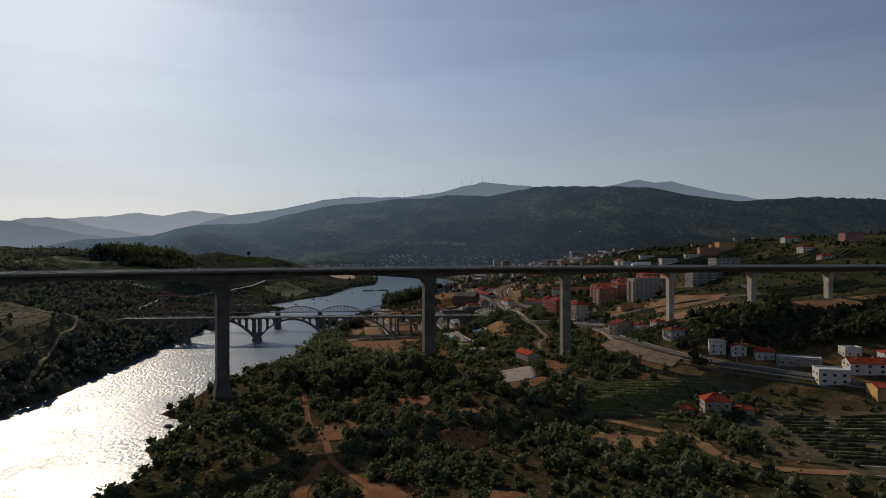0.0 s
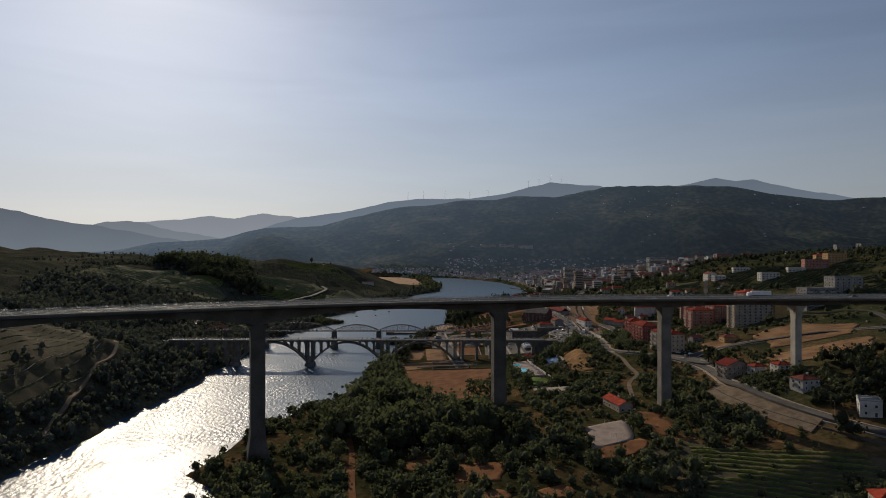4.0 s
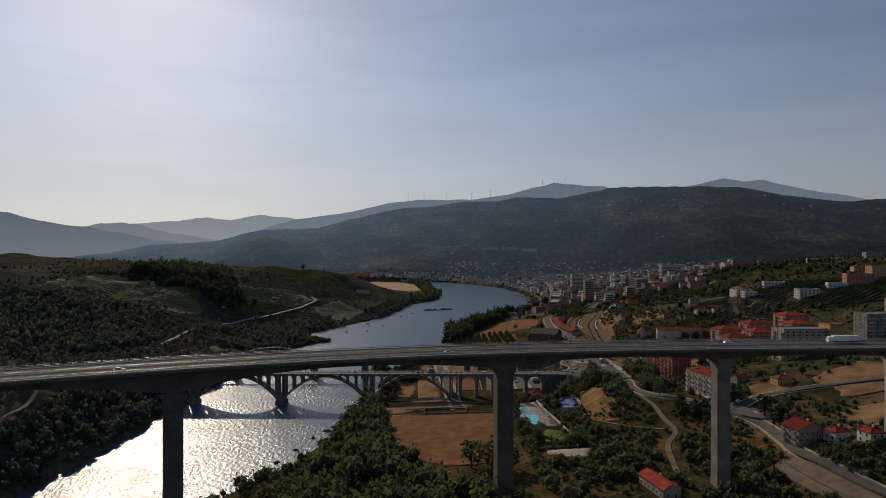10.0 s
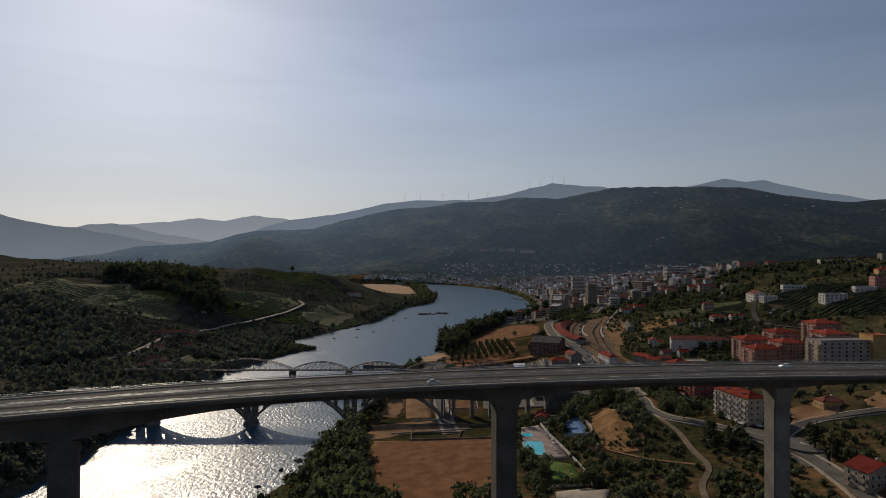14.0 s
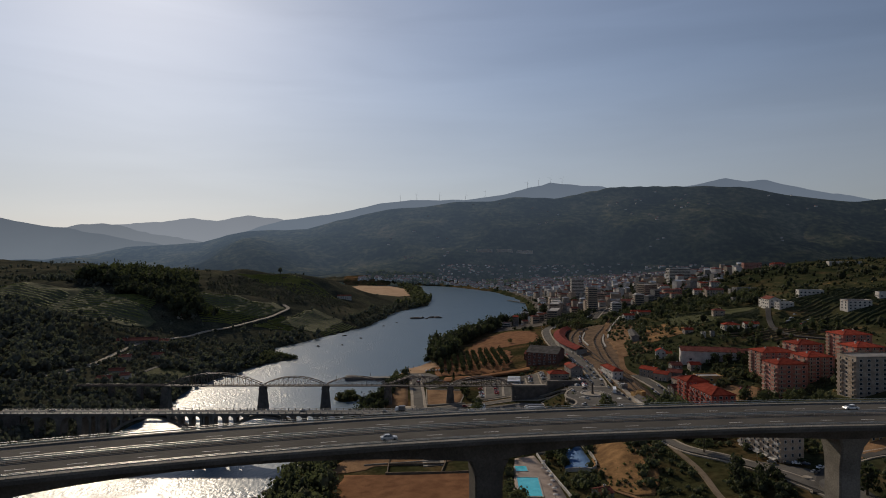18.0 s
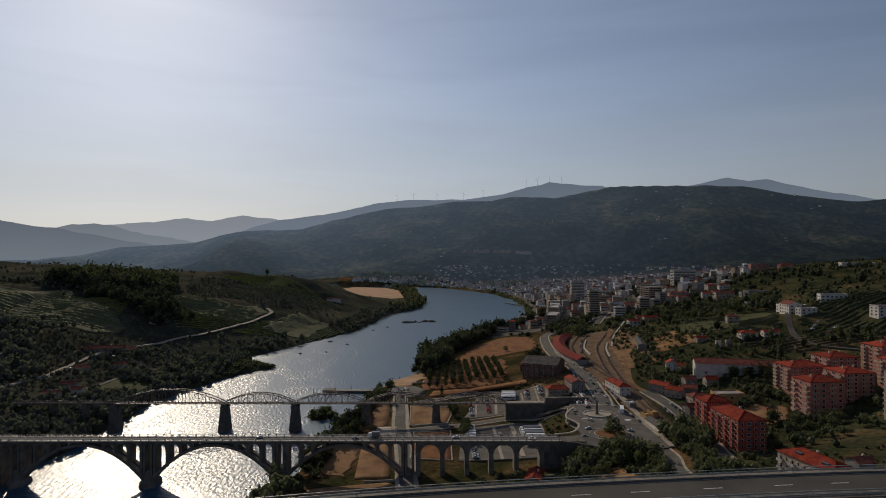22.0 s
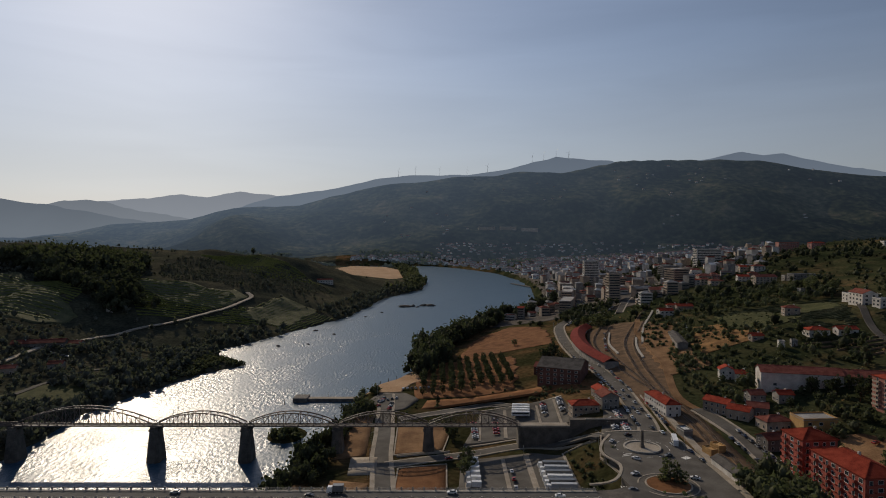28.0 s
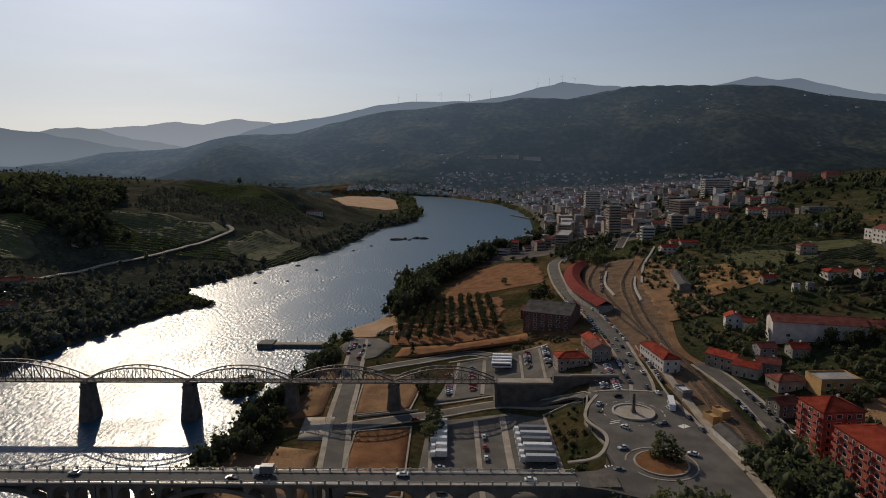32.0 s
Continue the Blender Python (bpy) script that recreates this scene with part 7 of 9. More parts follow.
# ---- the town centre ----
banded_block(261, 1286, 15, 13, 40, 6, CREAM, ROOF_FLAT, "tall cream tower block over the town", "fl", base=36)
banded_block(382, 1390, 24, 26, 30, 14, CREAM, ROOF_FLAT, "tall pale block with stepped balconies", "fl", base=46)
banded_block(534, 1650, 46, 18, 38, 4, WHITE, ROOF_FLAT, "large white block above the roofs", "fl", base=58)
banded_block(206, 1310, 16, 60, 16, -16, CREAM, ROOF_FLAT, "long quayside block facing the river", "fl")
banded_block(222, 1390, 16, 46, 20, -14, CREAM, ROOF_FLAT, "long quayside block facing the river", "fl")
banded_block(238, 1470, 16, 40, 18, -8, WHITE, ROOF_FLAT, "white quayside block facing the river", "fl")
banded_block(318, 1660, 27, 16, 44, 0, WHITE, ROOF_FLAT, "white town block with balconies", "fl")
banded_block(250, 1555, 22, 40, 18, -4, CREAM, ROOF_FLAT, "quayside block facing the river", "fl")
banded_block(322, 1500, 36, 18, 20, 8, CREAM, TILE_OLD, "broad town block with red roof", "fl")
banded_block(420, 1530, 30, 18, 22, 10, GREY_WALL, ROOF_FLAT, "grey town block among roofs", "fl")

plain_walls = [CREAM, WHITE, GREY_WALL, CREAM, WHITE, GREY_WALL]
plain_labels = {CREAM.name: "cream town house with tiled roof", WHITE.name: "white town house with tiled roof", GREY_WALL.name: "grey town house with tiled roof", OCHRE.name: "ochre town house with tiled roof"}
spots = []
tries = 0
while len(spots) < 275 and tries < 12000:
    tries += 1
    y_ = 1140 + rng.random() ** 1.35 * 1000
    edge = np.interp(y_, BANK_RIGHT_Y, BANK_RIGHT_X)
    x_ = edge + 20 + rng.random() ** 1.4 * (190 + (y_ - 1120) * 0.45)
    if y_ < 1300 and x_ < 262:
        continue
    if any(abs(x_ - a) < 13 and abs(y_ - b) < 15 for a, b in spots) or taken(x_, y_):
        continue
    spots.append((x_, y_))
for x_, y_ in spots:
    w_, d_, h_ = rng.uniform(8, 15), rng.uniform(8, 14), rng.choice((6, 7, 9, 9, 12, 16))
    wall_ = rng.choice(plain_walls)
    turn_ = rng.uniform(-18, 26)
    if y_ < 1400:
        banded_block(x_, y_, w_, d_, h_, turn_, wall_, rng.choice((TILE, TILE_OLD, TILE_OLD, ROOF_FLAT, ROOF_FLAT)), plain_labels[wall_.name], "fl" if y_ < 1260 else "f", "houses of the town", roof=rng.choice(("hip", "gable_x", "flat", "hip")))
    else:
        building(x_, y_, w_, d_, h_ * 1.1, turn_, wall_, rng.choice(("hip", "gable_x", "flat")), rng.choice((ROOF_METAL, TILE_OLD, ROOF_FLAT, TILE_OLD)), windows=False, label=plain_labels[wall_.name], group="houses of the town", chimney=False, name="town_house")

# paved ground between the town's houses and along its quay
shore_ = [(float(np.interp(y_, BANK_RIGHT_Y, BANK_RIGHT_X)) + 7, y_) for y_ in range(1260, 2300, 80)]
single("town_ground", patch("town_ground", shore_ + [(470, 2220), (480, 1900), (430, 1600), (400, 1420), (330, 1260), (262, 1215)], TOWN_GROUND, 0.3, 9.0), "dusty paved ground between town houses", "pavement", kind="structure")

# ---- far shore: small simple houses, each a copy ----
patterns = []
for k in range(10):
    w_, d_, h_ = rng.uniform(9, 18), rng.uniform(9, 14), rng.choice((5, 6, 8, 10, 14))
    wall_ = plain_walls[k % 6]
    patterns.append(building(300 + 40 * k, 2330, w_, d_, h_, 0, wall_, ("hip", "gable_x", "flat")[k % 3], (TILE_OLD, ROOF_FLAT, TILE)[k % 3], windows=False, label=plain_labels[wall_.name], group="houses on the far shore", chimney=False, name="far_house", base=level(300 + 40 * k, 2330)))


def far_house(x, y, turn):
    copy_thing(rng.choice(patterns), pose(x, y, level(x, y) + 0.6, 0, 0, turn))


faint = Shape()


def faint_house(x, y, turn):
    """A house so far off that it joins its neighbours."""
    w, d, h, k = rng.uniform(3, 6.5), rng.uniform(3, 5.5), rng.uniform(3, 6), rng.choice((0, 2, 2))
    m = pose(x, y, level(x, y) - 1, 0, 0, turn)
    if y < 2860:
        h *= rng.choice((1, 1.3, 2.2))
    v = [m @ Vector((i * w, j * d, z)) for z in (0, h) for i, j in ((-1, -1), (1, -1), (1, 1), (-1, 1))] + [m @ Vector((i * w, 0, h + 2.5)) for i in (-1, 1)]
    faint.add(v, [(0, 1, 5, 4), (1, 2, 6, 5), (2, 3, 7, 6), (3, 0, 4, 7)], k)
    faint.add(v, [(4, 5, 9, 8), (6, 7, 8, 9), (5, 6, 9), (7, 4, 8)], 1)


placed = 0
while placed < 1900:
    q = rng.uniform(-0.05, 0.5) if placed % 14 else rng.uniform(-0.12, 0.0)
    depth_ = 1750 + rng.random() ** 0.9 * 1150
    x_, y_ = 10 + q * depth_, 166 + depth_
    z_ = level(x_, y_)
    if z_ < 4 or z_ > (75 if q > 0 else 30) or (y_ < 2760 and x_ < np.interp(y_, BANK_RIGHT_Y, BANK_RIGHT_X) + 14):
        continue
    (far_house if placed < 80 and y_ < 2700 else faint_house)(x_, y_, rng.uniform(-25, 25))
    placed += 1
placed = 0
while placed < 60:
    q = rng.uniform(-0.08, 0.72)
    depth_ = rng.uniform(2850, 3450)
    x_, y_ = 10 + q * depth_, 166 + depth_
    if level(x_, y_) < 60 or grain(x_, y_, 260, 31) < 0.05:
        continue
    faint_house(x_, y_, rng.uniform(-25, 25))
    placed += 1
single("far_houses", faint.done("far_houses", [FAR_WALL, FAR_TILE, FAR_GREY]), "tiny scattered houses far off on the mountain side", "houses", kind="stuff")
for k in range(3):
    building(215 + k * 90, 3120, 70, 30, 9, 0, WHITE, "flat", ROOF_METAL, windows=False, label="long white industrial hall on the far shore", name="industrial_hall", category="hall", group="white halls on the far shore", chimney=False)

# ---- far bank ----
for x_, y_, w_, d_, h_, mat_, label_ in ((-348, 1062, 46, 12, 5, DARK_WALL, "long dark winery shed on the far bank"), (-325, 1075, 20, 10, 4, GREY_WALL, "grey store beside the winery"), (-300, 918, 14, 9, 5, GREY_WALL, "grey farmhouse by the river road"), (-285, 905, 9, 8, 4, WHITE, "small white house by the river road"), (-292, 880, 12, 9, 5, CREAM, "cream house by the bridge"), (-190, 1676, 30, 11, 8, WHITE, "white quinta house on the peninsula"), (-352, 1200, 9, 7, 4, WHITE, "small white hut in the vineyard"), (-300, 1010, 12, 9, 5, GREY_WALL, "grey farm building on the far bank"), (-325, 985, 12, 9, 5, CREAM, "cream farm building on the far bank")):
    building(x_, y_, w_, d_, h_, rng.uniform(5, 20), mat_, "gable_x", TILE_OLD, label=label_, faces="fl", gap=4.5, name="farmhouse", category="house")

# ---- vehicles ----
def paint(name, c):
    return surface(name, tuple(v * 0.92 for v in c), c, 1.5, 0.3, 0.0, 0.5, spec=0.5)


PAINTS = [("white", paint("white_car_paint", (0.75, 0.75, 0.74))), ("silver", paint("silver_car_paint", (0.45, 0.46, 0.47))), ("black", paint("black_car_paint", (0.02, 0.02, 0.022))), ("grey", paint("grey_car_paint", (0.14, 0.145, 0.15))), ("red", paint("red_car_paint", (0.4, 0.03, 0.025))), ("blue", paint("blue_car_paint", (0.035, 0.05, 0.09)))]
wheel_mesh = Shape().tube((0, -0.1, 0), (0, 0.1, 0), 0.32, 12).done("wheel", RUBBER)
hub_mesh = Shape().tube((0, -0.115, 0), (0, 0.115, 0), 0.19, 8).done("rim", STEEL)


def car_meshes(mat):
    prof = [(-2.1, 0.35), (-2.15, 0.75), (-2.0, 0.95), (-1.2, 1.02), (1.0, 1.0), (1.95, 0.82), (2.12, 0.6), (2.08, 0.33)]
    body = Shape().sweep([[(x, y, z) for x, z in prof] for y in (-0.86, -0.8, 0.8, 0.86)][:2] + [[(x, y, z) for x, z in prof] for y in (0.8, 0.86)])
    cab = [(-1.55, 1.0), (-1.15, 1.42), (0.15, 1.45), (0.95, 1.0)]
    glass = Shape().sweep([[(x, y * (0.74 if z < 1.2 else 0.62), z) for x, z in cab] for y in (-1, 1)])
    roof = Shape().sweep([[(x, y * 0.6, z) for x, z in ((-1.1, 1.43), (-1.05, 1.49), (0.08, 1.5), (0.13, 1.46))] for y in (-1, 1)])
    return body.done("body", mat), glass.done("cabin_glass", GLASS), roof.done("cabin_roof", mat)


CARS = []
for word, mat in PAINTS:
    car = thing("car", pose(0, 0, -50), f"{word} hatchback parked on asphalt", "car", "parked cars")
    body, glass, roof = car_meshes(mat)
    part("body", body, car), part("cabin_glass", glass, car), part("cabin_roof", roof, car)
    for x in (-1.3, 1.3):
        for y in (-0.8, 0.8):
            part("wheel", wheel_mesh, car, pose(x, y, 0.32))
    CARS.append(car)
CAR_USED = set()


def put_car(x, y, turn, z=None, kind=None, label=""):
    k = rng.choice((0, 0, 1, 1, 2, 3, 3, 4, 5)) if kind is None else kind
    if z is None:
        z = max(level(x + a, y + b) for a in (-2, 0, 2) for b in (-2, 0, 2)) + 0.5
    if k in CAR_USED:
        ob = copy_thing(CARS[k], pose(x, y, z, 0, 0, turn))
    else:
        CAR_USED.add(k)
        ob = CARS[k]
        ob.matrix_basis = pose(x, y, z, 0, 0, turn)
    if label:
        tagged(ob, label, group="cars on the viaduct")


def car_row(x0, y0, x1, y1, turn, step, fill=0.8, z=None):
    n = max(1, int(math.hypot(x1 - x0, y1 - y0) / step))
    for i in range(n):
        if rng.random() < fill:
            t = (i + 0.5) / n
            put_car(x0 + (x1 - x0) * t, y0 + (y1 - y0) * t, turn + rng.uniform(-3, 3), z)


for x0, y0, x1, y1, turn, step, fill in (
    (57, 738, 56.5, 760, 4, 2.9, 0.85), (60, 838, 60, 872, 0, 3.2, 0.6), (73, 842, 74, 878, 0, 3.0, 0.6), (106, 862, 108, 890, 6, 2.9, 0.85), (117, 860, 119, 890, 6, 2.9, 0.85),
    (76, 740, 76, 800, 88, 9, 0.5), (150, 812, 153, 850, 80, 5.6, 0.9), (166, 812, 168, 860, 80, 6.0, 0.8), (166, 880, 166, 935, 92, 6.0, 0.75), (153, 900, 151, 1000, 92, 6.2, 0.7),
    (160, 806, 163, 990, 91, 14, 0.6), (157, 812, 155, 1000, 271, 9, 0.85), (142, 803, 146, 846, 10, 2.9, 0.9), (136, 806, 140, 830, 10, 2.9, 0.8), (-10, 928, 6, 936, 95, 3.2, 0.7), (6, 962, 30, 958, 90, 3.4, 0.7), (1, 905, 2, 925, 60, 6, 0.8), (-8, 915, -5, 940, 60, 5, 0.7),
    (199, 800, 200, 745, 86, 6.2, 0.75), (191, 790, 190, 740, 86, 7, 0.5), (86, 660, 98, 682, -20, 2.8, 0.9), (184, 596, 200, 588, -18, 3.0, 0.9), (196, 578, 206, 586, 20, 3, 0.8),
    (360, 905, 380, 922, 30, 3.4, 0.8), (366, 890, 386, 905, 30, 3.4, 0.7), (254, 1010, 262, 1040, 70, 3.4, 0.7), (250, 762, 256, 774, 20, 4.5, 0.8), (40, 806, 60, 813, 18, 7, 0.3), (180, 1000, 200, 1090, 70, 6, 0.4), (190, 1130, 250, 1240, 60, 5, 0.7), (176, 1150, 200, 1220, 60, 6, 0.6), (-335, 930, -338, 1010, 92, 7, 0.7), (-330, 1045, -300, 1040, 8, 4, 0.6),
):
    car_row(x0, y0, x1, y1, turn, step, fill)
for x, off, k in ((-118, -8.2, 3), (9, -8.4, 1), (150, 4.6, 0), (-210, 4.4, 1), (262, -4.6, 5)):
    p, s = on_viaduct(x)
    q = p + s * off
    put_car(q.x, q.y, math.degrees(math.atan2(-s.x, s.y)) + (180 if off > 0 else 0), ROAD_Z + 0.02, k, "car driving along the motorway viaduct")
for x, off, k in ((-14, -1.6, 2), (44, 1.6, 0), (88, -1.6, 0), (-70, 1.6, 1), (-240, 1.6, 3)):
    put_car(x, SB_Y + off, 0 if off < 0 else 180, SB_Z + 0.01, k, "car crossing the stone bridge")
for x, y, turn in ((133, 760, 130), (139, 795, 20), (128, 785, 60), (150, 764, 200), (158, 780, 100), (127, 741, 200), (121, 723.5, 5), (152, 736, 150), (163, 770, 100), (164, 758, 95), (159, 799, 95), (156, 807, 98)):
    put_car(x, y, turn, 24.24)


def long_vehicle(kind, x, y, turn, body_mat, length, label, z=None):
    z = max(level(x + a, y + b) for a in (-4, 0, 4) for b in (-4, 0, 4)) + 0.5 if z is None else z
    ob = thing(kind, pose(x, y, z, 0, 0, turn), label, kind.replace("_", " "))
    L = length / 2
    if kind == "bus":
        s = Shape().sweep([[(-L, y_, 0.4), (-L, y_, 3.0), (-L + 0.3, y_, 3.25), (L - 0.3, y_, 3.25), (L, y_, 2.7), (L, y_, 0.4)] for y_ in (-1.25, 1.25)])
        part("body", s.done("body", body_mat), ob)
        for y_ in (-1.27, 1.23):
            part("side_windows", Shape().box(-L + 0.5, L - 0.6, y_, y_ + 0.04, 1.5, 2.5).done("side_windows", GLASS), ob, None, "dark strip of side windows")
        part("windscreen", Shape().box(L - 0.02, L + 0.03, -1.1, 1.1, 1.3, 2.6).done("windscreen", GLASS), ob)
    else:
        part("trailer", Shape().box(-L, L - 2.6, -1.25, 1.25, 1.1, 3.7).done("trailer", body_mat), ob)
        part("cab", Shape().sweep([[(L - 2.3, y_, 0.6), (L - 2.3, y_, 3.0), (L - 0.5, y_, 3.0), (L, y_, 1.8), (L, y_, 0.6)] for y_ in (-1.15, 1.15)]).done("cab", PAINTS[0][1]), ob, None, "white driver's cab")
        part("windscreen", Shape().box(L - 0.45, L - 0.1, -1.0, 1.0, 1.9, 2.6).done("windscreen", GLASS), ob)
        part("chassis", Shape().box(-L + 0.3, L - 0.4, -1.0, 1.0, 0.6, 1.1).done("chassis", RUBBER), ob)
    big_rim = Shape().tube((0, -0.17, 0), (0, 0.17, 0), 0.28, 8).done("rim", STEEL)
    big = Shape().tube((0, -0.15, 0), (0, 0.15, 0), 0.5, 12).done("wheel", RUBBER)
    for x_ in (-L + 1.8, -L + 3.1, L - 1.6):
        for y_ in (-1.1, 1.1):
            part("rim", big_rim, part("wheel", big, ob, pose(x_, y_, 0.5)), None, "grey steel rim")
    return ob


for k in range(6):
    long_vehicle("lorry", 97, 758 + k * 5.4, 178, (PAINTS[1][1], PAINTS[3][1], PAINTS[0][1], PAINTS[3][1])[k % 4], 15, ("silver lorry parked in a row", "dark grey lorry parked in a row", "white lorry parked in a row", "dark grey lorry parked in a row")[k % 4])
for k in range(6):
    long_vehicle("van", 55.5, 768 + k * 6.4, 176, PAINTS[0][1], 7.5, "white delivery van parked in a row")
for k in range(4):
    long_vehicle("bus", 91 + k * 0.6, 872 + k * 4.6, 176, PAINTS[0][1], 12, "white coach parked behind the iron bridge")
long_vehicle("bus", 160, 783, 76, PAINTS[0][1], 12, "white city bus on the main street", ROUND_Z + 0.2)
p_, s_ = on_viaduct(205)
q_ = p_ + s_ * 4.4
long_vehicle("lorry", q_.x, q_.y, 180, PAINTS[0][1], 15, "white lorry driving along the viaduct", ROAD_Z + 0.02)
long_vehicle("van", -4, SB_Y + 1.7, 180, PAINTS[3][1], 7, "grey van crossing the stone bridge", SB_Z + 0.01)

# ---- plants ----
def crown_arrays(n, rx, ry, rz, cz, leaf, seed, kind="round"):
    """Loose leaf clumps over an uneven crown: arrays of corners and quads."""
    r = np.random.RandomState(seed)
    d = r.normal(size=(n, 3))
    d /= np.linalg.norm(d, axis=1)[:, None]
    lump = 1 + 0.28 * np.sin(d[:, 0] * 4.1 + seed) * np.cos(d[:, 1] * 3.7 - seed) + 0.16 * np.sin(d[:, 2] * 6 + seed * 2)
    rad = (0.5 + 0.5 * r.rand(n) ** 0.5) * lump
    c = d * rad[:, None] * (rx, ry, rz)
    if kind == "cone":
        t = r.rand(n) ** 0.75
        a = r.rand(n) * 2 * math.pi
        k = (1 - t) * (0.55 + 0.45 * r.rand(n)) * (1 + 0.25 * np.sin(a * 3 + t * 14))
        c = np.column_stack([np.cos(a) * k * rx, np.sin(a) * k * ry, (t * 2 - 1) * rz])
    c[:, 2] += cz
    u = r.normal(size=(n, 3))
    u /= np.linalg.norm(u, axis=1)[:, None]
    w = np.cross(u, r.normal(size=(n, 3)))
    w /= np.linalg.norm(w, axis=1)[:, None]
    size = leaf * (0.6 + 0.8 * r.rand(n))[:, None]
    v = np.stack([c - u * size - w * size * 0.4, c + u * size * 0.3 - w * size, c + u * size + w * size * 0.5, c - u * size * 0.4 + w * size], 1).reshape(-1, 3)
    return v, np.arange(4 * n).reshape(-1, 4)


def bush_arrays(n, rx, rz, cz, leaf, seed):
    """A plant with a lumpy dense heart and loose leaf clumps round it."""
    r = np.random.RandomState(seed + 900)
    rows, cols = 4, 6
    t, a = np.meshgrid(np.linspace(0.08, 0.92, rows) * math.pi, np.arange(cols) / cols * 2 * math.pi, indexing="ij")
    lump = 0.72 + 0.22 * np.sin(a * 2 + seed) * np.cos(t * 3 + seed) + 0.2 * (r.rand(rows, cols) - 0.5)
    v = np.stack([np.sin(t) * np.cos(a) * rx * lump, np.sin(t) * np.sin(a) * rx * lump, np.cos(t) * rz * lump + cz], -1).reshape(-1, 3)
    q = np.array([(i * cols + j, (i + 1) * cols + j, (i + 1) * cols + (j + 1) % cols, i * cols + (j + 1) % cols) for i in range(rows - 1) for j in range(cols)])
    v2, q2 = crown_arrays(n, rx * 1.08, rx * 1.08, rz * 1.08, cz, leaf, seed)
    return np.vstack([v, v2]), np.vstack([q, q2 + len(v)])


def planting(name, spots, shapes, mat, label, category="scrub"):
    """Many plants in one mesh: spots are rows of x, y, size."""
    vs, qs, base = [], [], 0
    spots = np.asarray(spots, float)
    if not len(spots):
        return None
    z = ground(spots[:, 0], spots[:, 1])
    r = np.random.RandomState(len(spots))
    for (x, y, s), h in zip(spots, z):
        v, q = shapes[r.randint(len(shapes))]
        a = r.rand() * 6.28
        c, d = math.cos(a), math.sin(a)
        stretch = 0.8 + 0.4 * r.rand()
        vs.append(np.column_stack([(v[:, 0] * c - v[:, 1] * d) * s + x, (v[:, 0] * d + v[:, 1] * c) * s + y, v[:, 2] * s * stretch + h]))
        qs.append(q + base)
        base += len(v)
    return single(name, big_mesh(name, np.vstack(vs), np.vstack(qs), mat), label, category, kind="stuff")


BUSH = [bush_arrays(42, 0.5, 0.42, 0.36, 0.08, k) for k in range(6)]
TREE = [bush_arrays(46, 0.36, 0.4, 0.58, 0.068, 20 + k) for k in range(5)]
MID = [bush_arrays(15, 0.38, 0.42, 0.52, 0.12, 30 + k) for k in range(5)]
GRASS = [crown_arrays(9, 0.5, 0.5, 0.3, 0.25, 0.3, 70 + k) for k in range(4)]
SMALL = [bush_arrays(8, 0.5, 0.45, 0.34, 0.16, 60 + k) for k in range(4)]
FAR = [crown_arrays(12, 0.5, 0.5, 0.36, 0.3, 0.3, 80 + k) for k in range(4)]
dice = np.random.RandomState(11)


def strew(n, x0, x1, y0, y1, size, keep=None, dense=None):
    """n spots in a box, off everything built and out of the water."""
    x, y = dice.uniform(x0, x1, n), dice.uniform(y0, y1, n)
    ok = ~taken(x, y) & (ground(x, y) > 0.6)
    if keep is not None:
        ok &= keep(x, y)
    if dense is not None:
        ok &= dense(x, y) > dice.rand(n) * 2 - 1
    s = dice.uniform(size[0], size[1], n) * (0.75 + 0.5 * dice.rand(n))
    return np.column_stack([x, y, s])[ok]


def left_of(x, y):
    return np.interp(y, BANK_LEFT_Y, BANK_LEFT_X) - x


def right_of(x, y):
    return x - np.interp(y, BANK_RIGHT_Y, BANK_RIGHT_X)


def clumps(x, y):
    return grain(x, y, 34, 51) * 1.3 + grain(x, y, 13, 52) * 0.6 + 0.35


